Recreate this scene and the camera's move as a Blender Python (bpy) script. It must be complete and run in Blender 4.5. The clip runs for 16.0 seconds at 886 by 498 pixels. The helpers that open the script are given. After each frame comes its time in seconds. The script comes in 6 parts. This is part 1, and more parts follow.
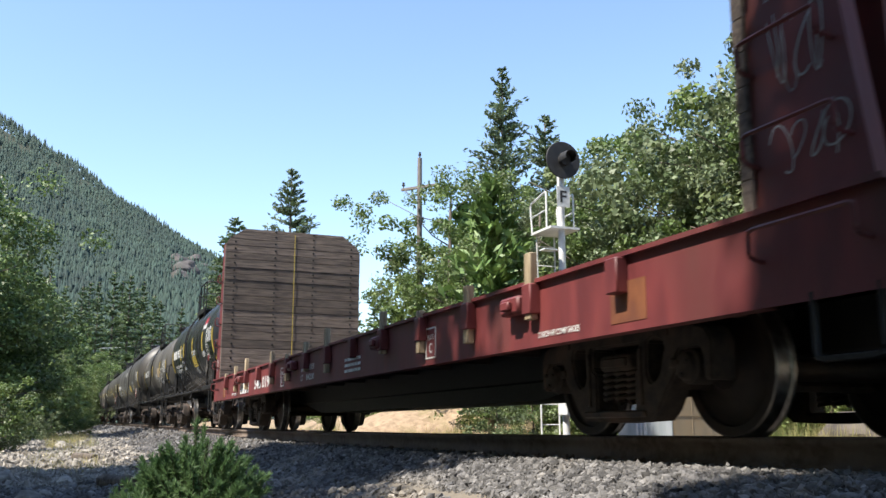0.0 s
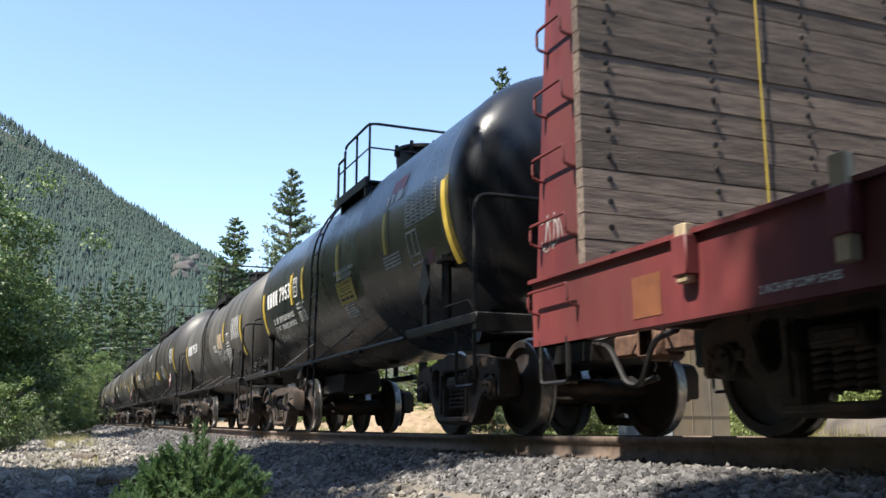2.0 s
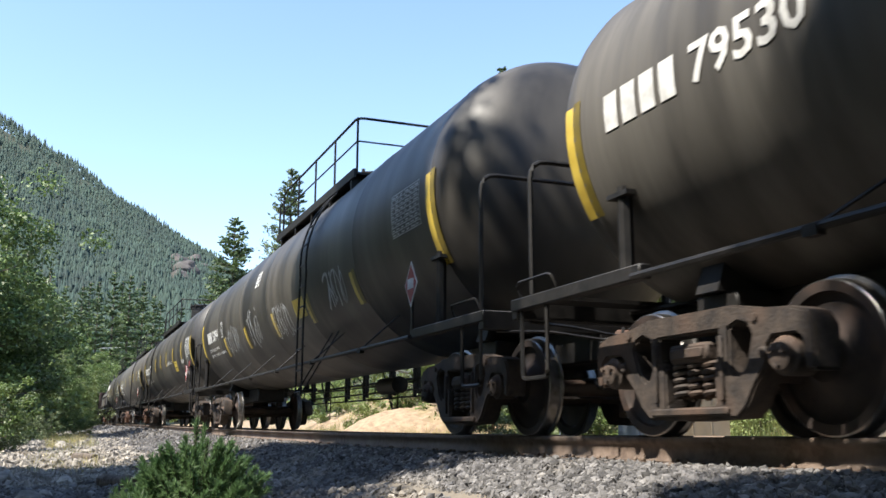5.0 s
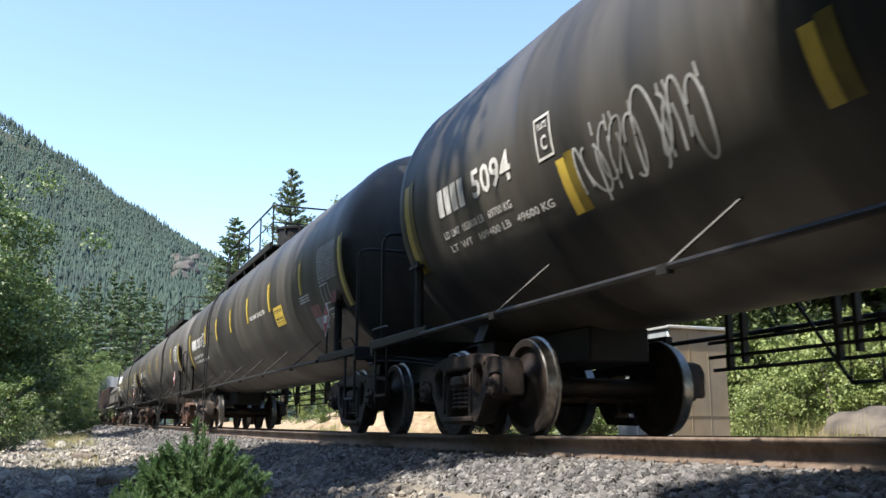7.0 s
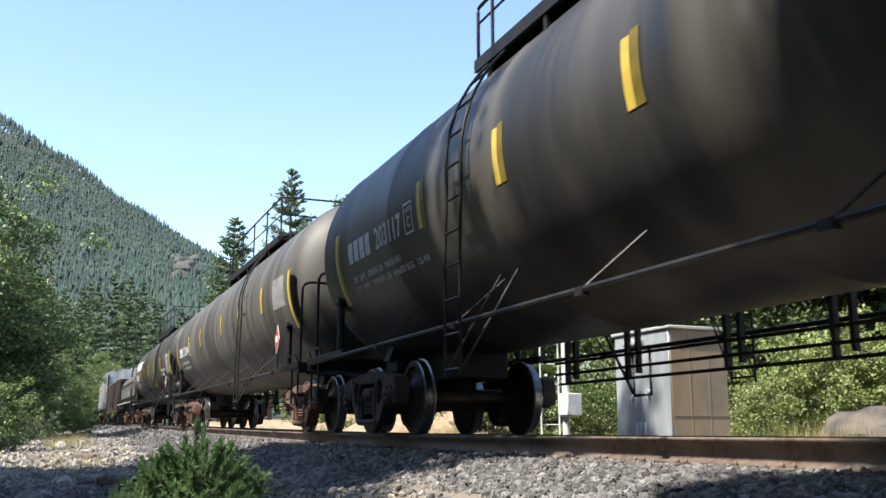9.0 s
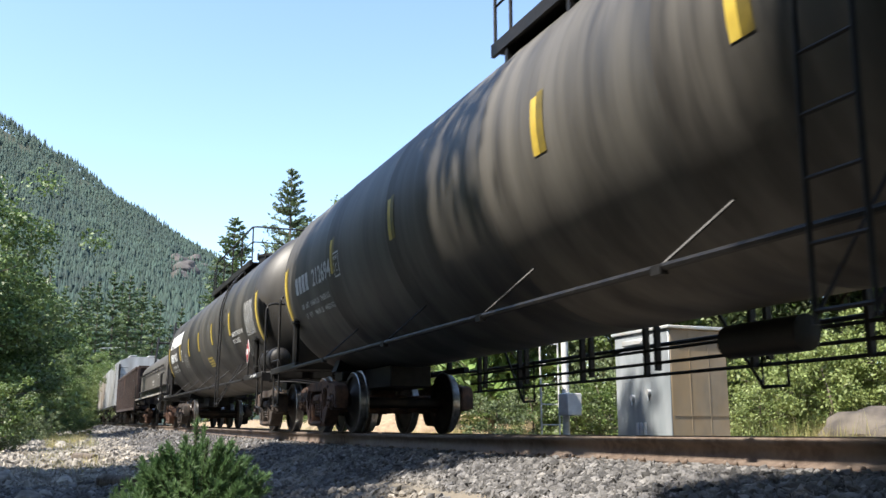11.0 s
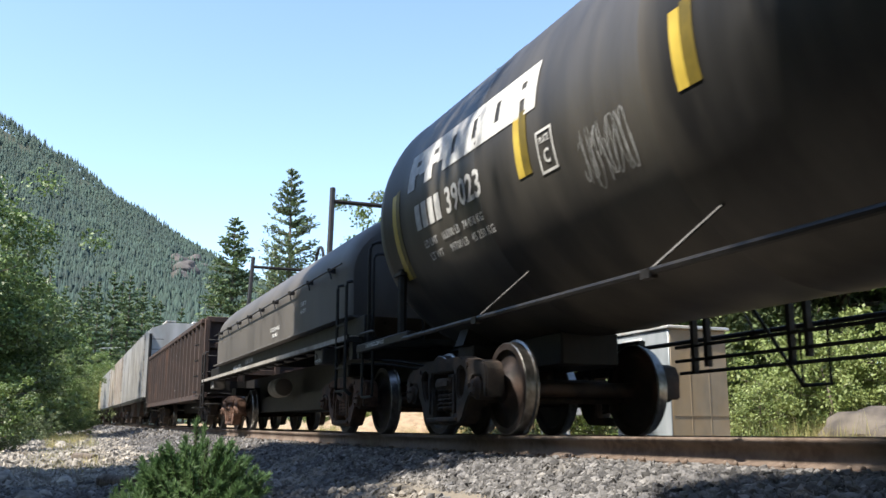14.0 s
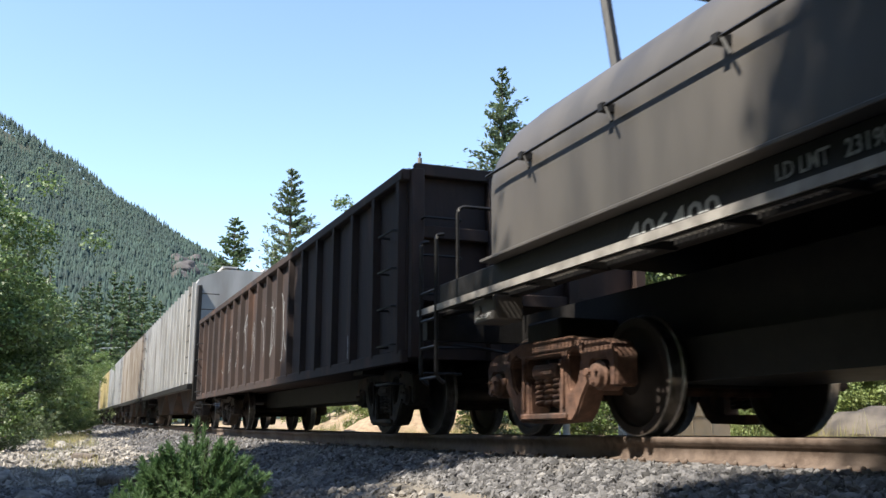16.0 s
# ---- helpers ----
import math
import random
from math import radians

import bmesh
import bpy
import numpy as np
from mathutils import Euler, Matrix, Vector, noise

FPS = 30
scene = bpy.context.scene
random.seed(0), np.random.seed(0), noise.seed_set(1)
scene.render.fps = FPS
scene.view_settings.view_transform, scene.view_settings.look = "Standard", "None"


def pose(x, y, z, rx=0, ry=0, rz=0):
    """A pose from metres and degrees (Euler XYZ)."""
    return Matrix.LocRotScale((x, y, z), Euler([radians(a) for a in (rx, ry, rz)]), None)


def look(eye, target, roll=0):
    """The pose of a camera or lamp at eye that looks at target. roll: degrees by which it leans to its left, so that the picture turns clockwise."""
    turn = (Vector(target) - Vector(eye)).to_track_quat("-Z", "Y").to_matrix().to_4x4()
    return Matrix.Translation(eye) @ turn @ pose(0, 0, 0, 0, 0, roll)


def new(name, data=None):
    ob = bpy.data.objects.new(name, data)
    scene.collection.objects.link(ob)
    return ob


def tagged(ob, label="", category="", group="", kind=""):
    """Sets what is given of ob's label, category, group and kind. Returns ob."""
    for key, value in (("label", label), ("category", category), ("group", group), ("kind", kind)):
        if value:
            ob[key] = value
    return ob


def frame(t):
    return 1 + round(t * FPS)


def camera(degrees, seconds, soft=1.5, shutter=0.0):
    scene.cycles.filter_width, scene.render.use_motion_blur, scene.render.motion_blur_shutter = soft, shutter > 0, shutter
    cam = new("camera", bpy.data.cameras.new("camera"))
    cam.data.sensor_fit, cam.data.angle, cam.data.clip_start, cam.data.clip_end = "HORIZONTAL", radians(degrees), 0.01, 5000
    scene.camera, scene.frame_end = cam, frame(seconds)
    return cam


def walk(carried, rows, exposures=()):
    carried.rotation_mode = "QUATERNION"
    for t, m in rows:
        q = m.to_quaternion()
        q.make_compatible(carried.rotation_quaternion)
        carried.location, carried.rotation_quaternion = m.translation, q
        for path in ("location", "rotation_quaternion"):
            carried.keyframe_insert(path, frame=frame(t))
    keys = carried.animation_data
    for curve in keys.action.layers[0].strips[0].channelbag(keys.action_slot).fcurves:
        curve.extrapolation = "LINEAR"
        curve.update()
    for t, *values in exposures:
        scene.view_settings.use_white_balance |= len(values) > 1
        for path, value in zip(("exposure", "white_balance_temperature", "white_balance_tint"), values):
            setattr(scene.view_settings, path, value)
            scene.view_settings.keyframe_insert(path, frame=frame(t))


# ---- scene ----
# World: X along the track in the train's way, Y across it away from the camera, Z up; rail heads at z = 0 beside the camera.
cam = camera(51.1, 16.0, shutter=0.12)
EYE = (0.0, 0.0, 0.03)
YAW, PITCH = radians(22.04), radians(11.21)
AIM = (EYE[0] - math.cos(YAW) * math.cos(PITCH), EYE[1] + math.sin(YAW) * math.cos(PITCH), EYE[2] + math.sin(PITCH))
walk(cam, [(0.0, look(EYE, AIM)), (16.0, look(EYE, AIM))], exposures=((0.0, 1.03), (1.5, 1.05), (2.5, 1.12), (4.0, 1.19), (6.5, 1.24), (12.5, 1.25), (14.5, 1.16), (16.0, 1.13)))

# ---- light: clear summer day, sun behind the camera on its right ----
SUN_TO = Vector((0.12, -0.56, 0.82)).normalized()
world = bpy.data.worlds.new("sky")
scene.world = world
world.use_nodes = True
wn = world.node_tree.nodes
sky = wn.new("ShaderNodeTexSky")
sky.sky_type, sky.sun_disc = "NISHITA", False
sky.sun_elevation = math.asin(SUN_TO.z)
sky.sun_rotation = math.atan2(SUN_TO.x, SUN_TO.y)
sky.air_density, sky.dust_density, sky.ozone_density = 1.0, 0.25, 1.6
wn["Background"].inputs["Strength"].default_value = 0.15
world.node_tree.links.new(sky.outputs[0], wn["Background"].inputs["Color"])
lamp = bpy.data.lights.new("sun", "SUN")
lamp.energy, lamp.angle, lamp.color = 5.0, radians(0.55), (1.0, 0.94, 0.84)
sun = new("sun", lamp)
sun.matrix_world = look(Vector((0, 0, 60)) + SUN_TO * 40, (0, 0, 60))

# ---- materials ----
MATS = {}


def mat(name, a, b, scale=4.0, rough=0.7, metal=0.0, bump=0.3, bscale=None, contrast=(0.35, 0.65), c=None, cscale=0.6, camt=(0.5, 0.7),
        vary=0.0, stretch=(1, 1, 1), translucent=0.0, island=False, spec=0.5, rvar=0.1, dust=0.0):
    """A surface of two colours mixed by fine noise, with a third in large patches, relief and gloss that vary."""
    if name in MATS:
        return MATS[name]
    m = bpy.data.materials.new(name)
    m.use_nodes = True
    n, l = m.node_tree.nodes, m.node_tree.links
    bsdf = n["Principled BSDF"]
    tc = n.new("ShaderNodeTexCoord")
    mp = n.new("ShaderNodeMapping")
    mp.inputs["Scale"].default_value = stretch
    l.new(tc.outputs["Object"], mp.inputs["Vector"])
    n1 = n.new("ShaderNodeTexNoise")
    n1.inputs["Scale"].default_value, n1.inputs["Detail"].default_value = scale, 6
    l.new(mp.outputs[0], n1.inputs["Vector"])
    r1 = n.new("ShaderNodeValToRGB")
    r1.color_ramp.elements[0].position, r1.color_ramp.elements[1].position = contrast
    r1.color_ramp.elements[0].color, r1.color_ramp.elements[1].color = (*a, 1), (*b, 1)
    l.new(n1.outputs["Fac"], r1.inputs["Fac"])
    out = r1.outputs["Color"]
    if c:
        n2 = n.new("ShaderNodeTexNoise")
        n2.inputs["Scale"].default_value, n2.inputs["Detail"].default_value = cscale, 4
        l.new(mp.outputs[0], n2.inputs["Vector"])
        r2 = n.new("ShaderNodeMapRange")
        r2.inputs["From Min"].default_value, r2.inputs["From Max"].default_value = camt
        l.new(n2.outputs["Fac"], r2.inputs["Value"])
        mx = n.new("ShaderNodeMix")
        mx.data_type = "RGBA"
        mx.inputs["B"].default_value = (*c, 1)
        l.new(r2.outputs[0], mx.inputs["Factor"])
        l.new(out, mx.inputs["A"])
        out = mx.outputs["Result"]
    if vary:
        src = n.new("ShaderNodeNewGeometry").outputs["Random Per Island"] if island else n.new("ShaderNodeObjectInfo").outputs["Random"]
        hs = n.new("ShaderNodeHueSaturation")
        mr = n.new("ShaderNodeMapRange")
        mr.inputs["To Min"].default_value, mr.inputs["To Max"].default_value = 1 - vary, 1 + vary
        l.new(src, mr.inputs["Value"])
        l.new(mr.outputs[0], hs.inputs["Value"])
        l.new(out, hs.inputs["Color"])
        out = hs.outputs["Color"]
    l.new(out, bsdf.inputs["Base Color"])
    mr = n.new("ShaderNodeMapRange")
    mr.inputs["To Min"].default_value, mr.inputs["To Max"].default_value = max(0.02, rough - rvar), min(1, rough + rvar)
    l.new(n1.outputs["Fac"], mr.inputs["Value"])
    l.new(mr.outputs[0], bsdf.inputs["Roughness"])
    bsdf.inputs["Metallic"].default_value = metal
    bsdf.inputs["Specular IOR Level"].default_value = spec
    if dust:
        bsdf.inputs["Sheen Weight"].default_value, bsdf.inputs["Sheen Roughness"].default_value = dust, 0.45
        bsdf.inputs["Sheen Tint"].default_value = (0.92, 0.86, 0.78, 1)
    if bump:
        n3 = n.new("ShaderNodeTexNoise")
        n3.inputs["Scale"].default_value, n3.inputs["Detail"].default_value = bscale or scale * 3, 5
        l.new(mp.outputs[0], n3.inputs["Vector"])
        bp = n.new("ShaderNodeBump")
        bp.inputs["Strength"].default_value, bp.inputs["Distance"].default_value = bump, 0.02
        l.new(n3.outputs["Fac"], bp.inputs["Height"])
        l.new(bp.outputs[0], bsdf.inputs["Normal"])
    if translucent:
        tr = n.new("ShaderNodeBsdfTranslucent")
        ms = n.new("ShaderNodeMixShader")
        ms.inputs[0].default_value = translucent
        l.new(out, tr.inputs["Color"])
        l.new(bsdf.outputs[0], ms.inputs[1])
        l.new(tr.outputs[0], ms.inputs[2])
        l.new(ms.outputs[0], n["Material Output"].inputs["Surface"])
    MATS[name] = m
    return m


M_TANK = mat("black_tank_paint", (0.013, 0.0125, 0.013), (0.028, 0.0265, 0.025), 1.6, 0.48, bump=0.06, bscale=30, c=(0.094, 0.085, 0.072), cscale=0.9, camt=(0.40, 0.76), stretch=(1.6, 1, 0.25), spec=0.4)
M_TANK_CLEAN = mat("glossy_black_paint", (0.010, 0.011, 0.014), (0.018, 0.019, 0.022), 2.0, 0.28, bump=0.04, bscale=20, c=(0.035, 0.034, 0.033), cscale=0.8, camt=(0.5, 0.85), stretch=(1.2, 1, 0.3))
M_TANK_DUST = mat("dusty_black_paint", (0.030, 0.0275, 0.025), (0.076, 0.070, 0.061), 1.8, 0.55, bump=0.06, bscale=30, c=(0.15, 0.139, 0.122), cscale=1.0, camt=(0.45, 0.8), stretch=(2.2, 1, 0.18), spec=0.4)
M_FRAME = mat("black_frame_steel", (0.007, 0.0065, 0.0065), (0.016, 0.0145, 0.0135), 8, 0.55, bump=0.15, c=(0.020, 0.017, 0.015), cscale=2, camt=(0.55, 0.8), spec=0.35)
M_TRUCK = mat("rusty_cast_steel", (0.020, 0.0155, 0.0135), (0.054, 0.040, 0.031), 9, 0.8, bump=0.35, bscale=40, c=(0.085, 0.052, 0.036), cscale=3, camt=(0.5, 0.75), vary=0.25)
M_TRUCK2 = mat("rust_red_cast_steel", (0.065, 0.033, 0.022), (0.16, 0.085, 0.055), 9, 0.85, bump=0.35, bscale=40, c=(0.05, 0.035, 0.03), cscale=3, camt=(0.5, 0.75), vary=0.2)
M_WHEEL = mat("brown_wheel_steel", (0.015, 0.0110, 0.0095), (0.040, 0.028, 0.023), 7, 0.65, metal=0.2, bump=0.15, c=(0.085, 0.05, 0.035), cscale=2.5, camt=(0.5, 0.8), vary=0.3)
M_TREAD = mat("bright_tread_steel", (0.20, 0.19, 0.18), (0.36, 0.345, 0.33), 20, 0.34, metal=1.0, bump=0.03)
M_RAIL = mat("rusty_rail_steel", (0.075, 0.050, 0.036), (0.145, 0.105, 0.08), 14, 0.8, metal=0.1, bump=0.2, c=(0.19, 0.145, 0.115), cscale=1.2, camt=(0.45, 0.7))
M_RAILTOP = mat("polished_rail_head", (0.36, 0.35, 0.34), (0.52, 0.51, 0.50), 20, 0.35, metal=1.0, bump=0.02)
M_TIE = mat("weathered_tie_wood", (0.07, 0.055, 0.045), (0.17, 0.14, 0.115), 6, 0.9, bump=0.5, stretch=(1, 6, 1), vary=0.25)
M_BALLAST = mat("grey_ballast_stone", (0.070, 0.067, 0.067), (0.165, 0.157, 0.152), 10, 0.9, bump=0.4, bscale=60, c=(0.23, 0.205, 0.175), cscale=0.7, camt=(0.55, 0.75), vary=0.55, island=True)
# Tan gravel made paler than the ballast: sunlight on the shoulder is painted in.
M_GRAVEL_SUN = mat("sunlit_tan_gravel", (0.16, 0.145, 0.125), (0.30, 0.275, 0.24), 10, 0.9, bump=0.4, bscale=60, c=(0.38, 0.33, 0.27), cscale=0.7, camt=(0.5, 0.75), vary=0.45, island=True)
M_GROUND = mat("gravel_and_earth", (0.065, 0.061, 0.057), (0.15, 0.138, 0.124), 14, 0.95, bump=0.9, bscale=24, c=(0.19, 0.16, 0.12), cscale=0.15, camt=(0.45, 0.65))
M_RED = mat("oxide_red_paint", (0.10, 0.018, 0.020), (0.165, 0.030, 0.030), 3, 0.6, bump=0.08, c=(0.075, 0.024, 0.02), cscale=1.5, camt=(0.5, 0.75), stretch=(1.5, 1, 0.5))
M_RUSTP = mat("rust_orange_paint", (0.12, 0.038, 0.018), (0.19, 0.066, 0.024), 5, 0.7, bump=0.1)
M_PLANK = mat("weathered_bulkhead_plank", (0.085, 0.065, 0.055), (0.20, 0.155, 0.125), 7, 0.85, bump=0.5, bscale=30, stretch=(4, 0.35, 4), vary=0.35)
M_WOOD = mat("pale_stake_wood", (0.27, 0.20, 0.12), (0.44, 0.35, 0.23), 6, 0.75, bump=0.2, stretch=(5, 5, 0.5), vary=0.3)
M_YELLOW = mat("yellow_reflective_tape", (0.44, 0.31, 0.04), (0.58, 0.43, 0.07), 5, 0.45, bump=0.02, c=(0.45, 0.34, 0.10), cscale=3, camt=(0.55, 0.8))
M_OLDTAPE = mat("faded_olive_tape", (0.10, 0.075, 0.008), (0.17, 0.125, 0.014), 6, 0.5, bump=0.02)
M_WHITE = mat("white_stencil_paint", (0.48, 0.48, 0.47), (0.66, 0.66, 0.64), 12, 0.6, bump=0.02, c=(0.4, 0.39, 0.37), cscale=5, camt=(0.55, 0.8))
M_SPRAY = mat("grey_spray_paint", (0.26, 0.27, 0.27), (0.44, 0.45, 0.45), 6, 0.6, bump=0.02, c=(0.16, 0.16, 0.16), cscale=2.5, camt=(0.5, 0.75))
M_SIGNRED = mat("red_label_vinyl", (0.24, 0.022, 0.03), (0.34, 0.04, 0.045), 8, 0.5, bump=0.02)
M_COIL = mat("grey_brown_cover_paint", (0.052, 0.047, 0.043), (0.082, 0.075, 0.067), 2, 0.55, bump=0.08, c=(0.11, 0.098, 0.086), cscale=0.8, camt=(0.45, 0.8), stretch=(1.2, 1, 0.4))
M_GON = mat("rusty_brown_gondola_paint", (0.026, 0.0165, 0.014), (0.046, 0.028, 0.0225), 4, 0.8, bump=0.25, c=(0.105, 0.054, 0.034), cscale=1.3, camt=(0.55, 0.78), stretch=(1.5, 1, 0.4))
M_HOP_W = mat("chalky_white_hopper_paint", (0.36, 0.355, 0.335), (0.48, 0.47, 0.45), 2, 0.6, bump=0.05, c=(0.25, 0.225, 0.195), cscale=0.9, camt=(0.5, 0.75), stretch=(1.5, 1, 0.3))
M_HOP_G = mat("grey_hopper_paint", (0.40, 0.36, 0.31), (0.52, 0.48, 0.42), 2, 0.65, bump=0.05, c=(0.25, 0.19, 0.14), cscale=0.9, camt=(0.45, 0.7), stretch=(1.5, 1, 0.3))
M_HOP_Y = mat("faded_yellow_hopper_paint", (0.50, 0.42, 0.22), (0.62, 0.53, 0.31), 2, 0.6, bump=0.05, c=(0.34, 0.25, 0.12), cscale=0.9, camt=(0.5, 0.75), stretch=(1.5, 1, 0.3))
M_SILVER = mat("silver_signal_paint", (0.55, 0.55, 0.54), (0.70, 0.70, 0.69), 8, 0.5, bump=0.05, c=(0.42, 0.40, 0.37), cscale=2, camt=(0.55, 0.8))
M_ALU = mat("weathered_aluminium_sheet", (0.44, 0.48, 0.50), (0.56, 0.58, 0.60), 6, 0.45, metal=0.3, bump=0.05, c=(0.44, 0.38, 0.29), cscale=1.2, camt=(0.5, 0.75), stretch=(1, 1, 0.35))
# Cabinet's track face: the sky's light is put into this cooler aluminium tone.
M_ALU_L = mat("sky_lit_aluminium_door", (0.36, 0.40, 0.42), (0.47, 0.50, 0.52), 6, 0.4, metal=0.35, bump=0.05, c=(0.30, 0.33, 0.35), cscale=1.6, camt=(0.5, 0.75), stretch=(1, 1, 0.3))
# Cabinet's other faces, aluminium too: warm ground reflection is painted in as tan.
M_ALU_WARM = mat("warm_reflection_aluminium", (0.19, 0.16, 0.12), (0.27, 0.225, 0.165), 3, 0.5, bump=0.05, c=(0.30, 0.21, 0.11), cscale=1.0, camt=(0.5, 0.75), stretch=(1, 1, 0.5))
M_SEED = mat("seedling_needle_green", (0.085, 0.155, 0.060), (0.16, 0.25, 0.105), 3, 0.55, bump=0, vary=0.4, island=True, translucent=0.45)
M_BLACK = mat("matt_black_target", (0.014, 0.014, 0.016), (0.028, 0.028, 0.03), 9, 0.7, bump=0.05)
M_POLE = mat("grey_pole_wood", (0.12, 0.10, 0.085), (0.22, 0.19, 0.165), 8, 0.9, bump=0.3, stretch=(6, 6, 0.5))
M_BARK = mat("grey_brown_bark", (0.07, 0.055, 0.042), (0.16, 0.13, 0.105), 9, 0.95, bump=0.7, stretch=(3, 3, 0.7))
M_LEAF = mat("broad_leaf_green", (0.085, 0.135, 0.034), (0.165, 0.225, 0.066), 0.9, 0.5, bump=0, vary=0.35, island=True, translucent=0.3, c=(0.17, 0.20, 0.08), cscale=0.35)
M_LEAF_D = mat("dull_leaf_green", (0.085, 0.120, 0.048), (0.165, 0.205, 0.095), 0.9, 0.5, bump=0, vary=0.35, island=True, translucent=0.25, c=(0.21, 0.235, 0.135), cscale=0.4)
# Darker leaf copy: shade over the roadside trees is put into its colour.
M_LEAF_SHADED = mat("shaded_leaf_green", (0.058, 0.100, 0.028), (0.135, 0.195, 0.058), 1.2, 0.5, bump=0, vary=0.45, island=True, translucent=0.25, c=(0.15, 0.18, 0.06), cscale=0.8, camt=(0.55, 0.75))
M_NEEDLE = mat("conifer_needle_green", (0.050, 0.085, 0.032), (0.105, 0.15, 0.055), 0.8, 0.65, bump=0, vary=0.3, island=True, translucent=0.15)
M_PINE_Y = mat("young_pine_needle_green", (0.085, 0.15, 0.038), (0.17, 0.25, 0.07), 3, 0.55, bump=0, vary=0.35, island=True, translucent=0.2)
M_WILLOW = mat("pale_willow_green", (0.15, 0.20, 0.06), (0.26, 0.31, 0.11), 0.9, 0.55, bump=0, vary=0.3, island=True, translucent=0.3)
M_PINE_G = mat("grey_green_pine_needle", (0.075, 0.11, 0.05), (0.14, 0.18, 0.085), 0.8, 0.6, bump=0, vary=0.3, island=True, translucent=0.15)
# Forest green shifted towards blue: the distance haze is mixed into the colour.
M_FOREST = mat("far_forest_haze_green", (0.018, 0.037, 0.032), (0.036, 0.061, 0.046), 0.012, 0.9, bump=0, vary=0.3, island=True)
M_CLIFF = mat("bare_mountain_rock", (0.050, 0.045, 0.045), (0.10, 0.086, 0.082), 0.12, 0.95, bump=0.8, bscale=0.3, c=(0.07, 0.07, 0.06), cscale=0.05)
M_EDGE = mat("worn_pale_steel_edge", (0.20, 0.185, 0.165), (0.36, 0.335, 0.30), 5, 0.6, bump=0.1, c=(0.10, 0.08, 0.065), cscale=1.5, camt=(0.55, 0.75))
M_GRASS = mat("dry_grass", (0.30, 0.26, 0.10), (0.46, 0.39, 0.18), 0.8, 0.8, bump=0, vary=0.4, island=True, translucent=0.2, c=(0.12, 0.16, 0.05), cscale=0.3, camt=(0.45, 0.6))
M_EARTH = mat("tan_bank_earth", (0.22, 0.155, 0.10), (0.36, 0.265, 0.175), 5, 0.95, bump=0.8, c=(0.20, 0.17, 0.08), cscale=0.9, camt=(0.5, 0.7))
M_FADED = mat("faded_red_vinyl", (0.24, 0.085, 0.09), (0.34, 0.15, 0.15), 8, 0.6, bump=0.02)
M_FLOOR = mat("forest_floor", (0.032, 0.040, 0.020), (0.06, 0.062, 0.034), 0.05, 0.95, bump=0.3, bscale=0.5, c=(0.07, 0.066, 0.042), cscale=0.012, camt=(0.55, 0.75))
M_ROCK = mat("weathered_rock", (0.042, 0.035, 0.031), (0.105, 0.088, 0.074), 3, 0.9, bump=0.8, c=(0.13, 0.11, 0.085), cscale=0.8)

# ---- building helpers ----
D = 4.87          # track centre line from the camera
SPEED = 8.03
CURVE_AT, CURVE_R = -100.0, 300.0


def rise(s):
    """Height of the rail heads along the track: level beside the camera, climbing 1.1 % beyond."""
    if s > -6:
        return 0.0
    if s > -22:
        return 0.011 * (-6 - s) ** 2 / 32
    return 0.011 * (-14 - s)


def track(s, lat=0.0, z=0.0):
    """A point beside the track's centre line at the way s."""
    if s >= CURVE_AT:
        return Vector((s, D + lat, rise(s) + z))
    a = (CURVE_AT - s) / CURVE_R
    r = CURVE_R - lat
    return Vector((CURVE_AT - r * math.sin(a), D + CURVE_R - r * math.cos(a), rise(s) + z))


def track_lat(x, y):
    """Way along the track and offset from its centre line, of a place."""
    if x >= CURVE_AT:
        return x, y - D
    dx, dy = CURVE_AT - x, D + CURVE_R - y
    return CURVE_AT - CURVE_R * math.atan2(dx, dy), CURVE_R - math.hypot(dx, dy)


def part(name, bm, material, parent, label="", loc=None, smooth=True):
    """One mesh under a thing or a part; bm may be a bmesh or a mesh that is shared."""
    if isinstance(bm, bmesh.types.BMesh):
        me = bpy.data.meshes.new(name)
        bm.to_mesh(me)
        bm.free()
        if smooth:
            me.set_sharp_from_angle(angle=radians(38))
    else:
        me = bm
    if material and not me.materials:
        me.materials.append(material)
    ob = new(name, me)
    if parent:
        ob.parent = parent
    if loc:
        ob.location = loc
    if label:
        ob["label"] = label
    return ob


def B():
    return bmesh.new()


def box(bm, x0, x1, y0, y1, z0, z1, bev=0.0):
    v = [bm.verts.new((x, y, z)) for x in (x0, x1) for y in (y0, y1) for z in (z0, z1)]
    f = [bm.faces.new([v[i] for i in q]) for q in ((0, 1, 3, 2), (4, 6, 7, 5), (0, 4, 5, 1), (2, 3, 7, 6), (0, 2, 6, 4), (1, 5, 7, 3))]
    if bev:
        edges = {e for g in f for e in g.edges}
        bmesh.ops.bevel(bm, geom=list(edges), offset=bev, segments=1, affect="EDGES")
    return bm


def prism(bm, pts, y0, y1):
    """A flat outline in x and z, given depth along y."""
    a = [bm.verts.new((x, y0, z)) for x, z in pts]
    b = [bm.verts.new((x, y1, z)) for x, z in pts]
    bm.faces.new(a)
    bm.faces.new(b[::-1])
    for i in range(len(pts)):
        j = (i + 1) % len(pts)
        bm.faces.new((a[j], a[i], b[i], b[j]))
    return bm


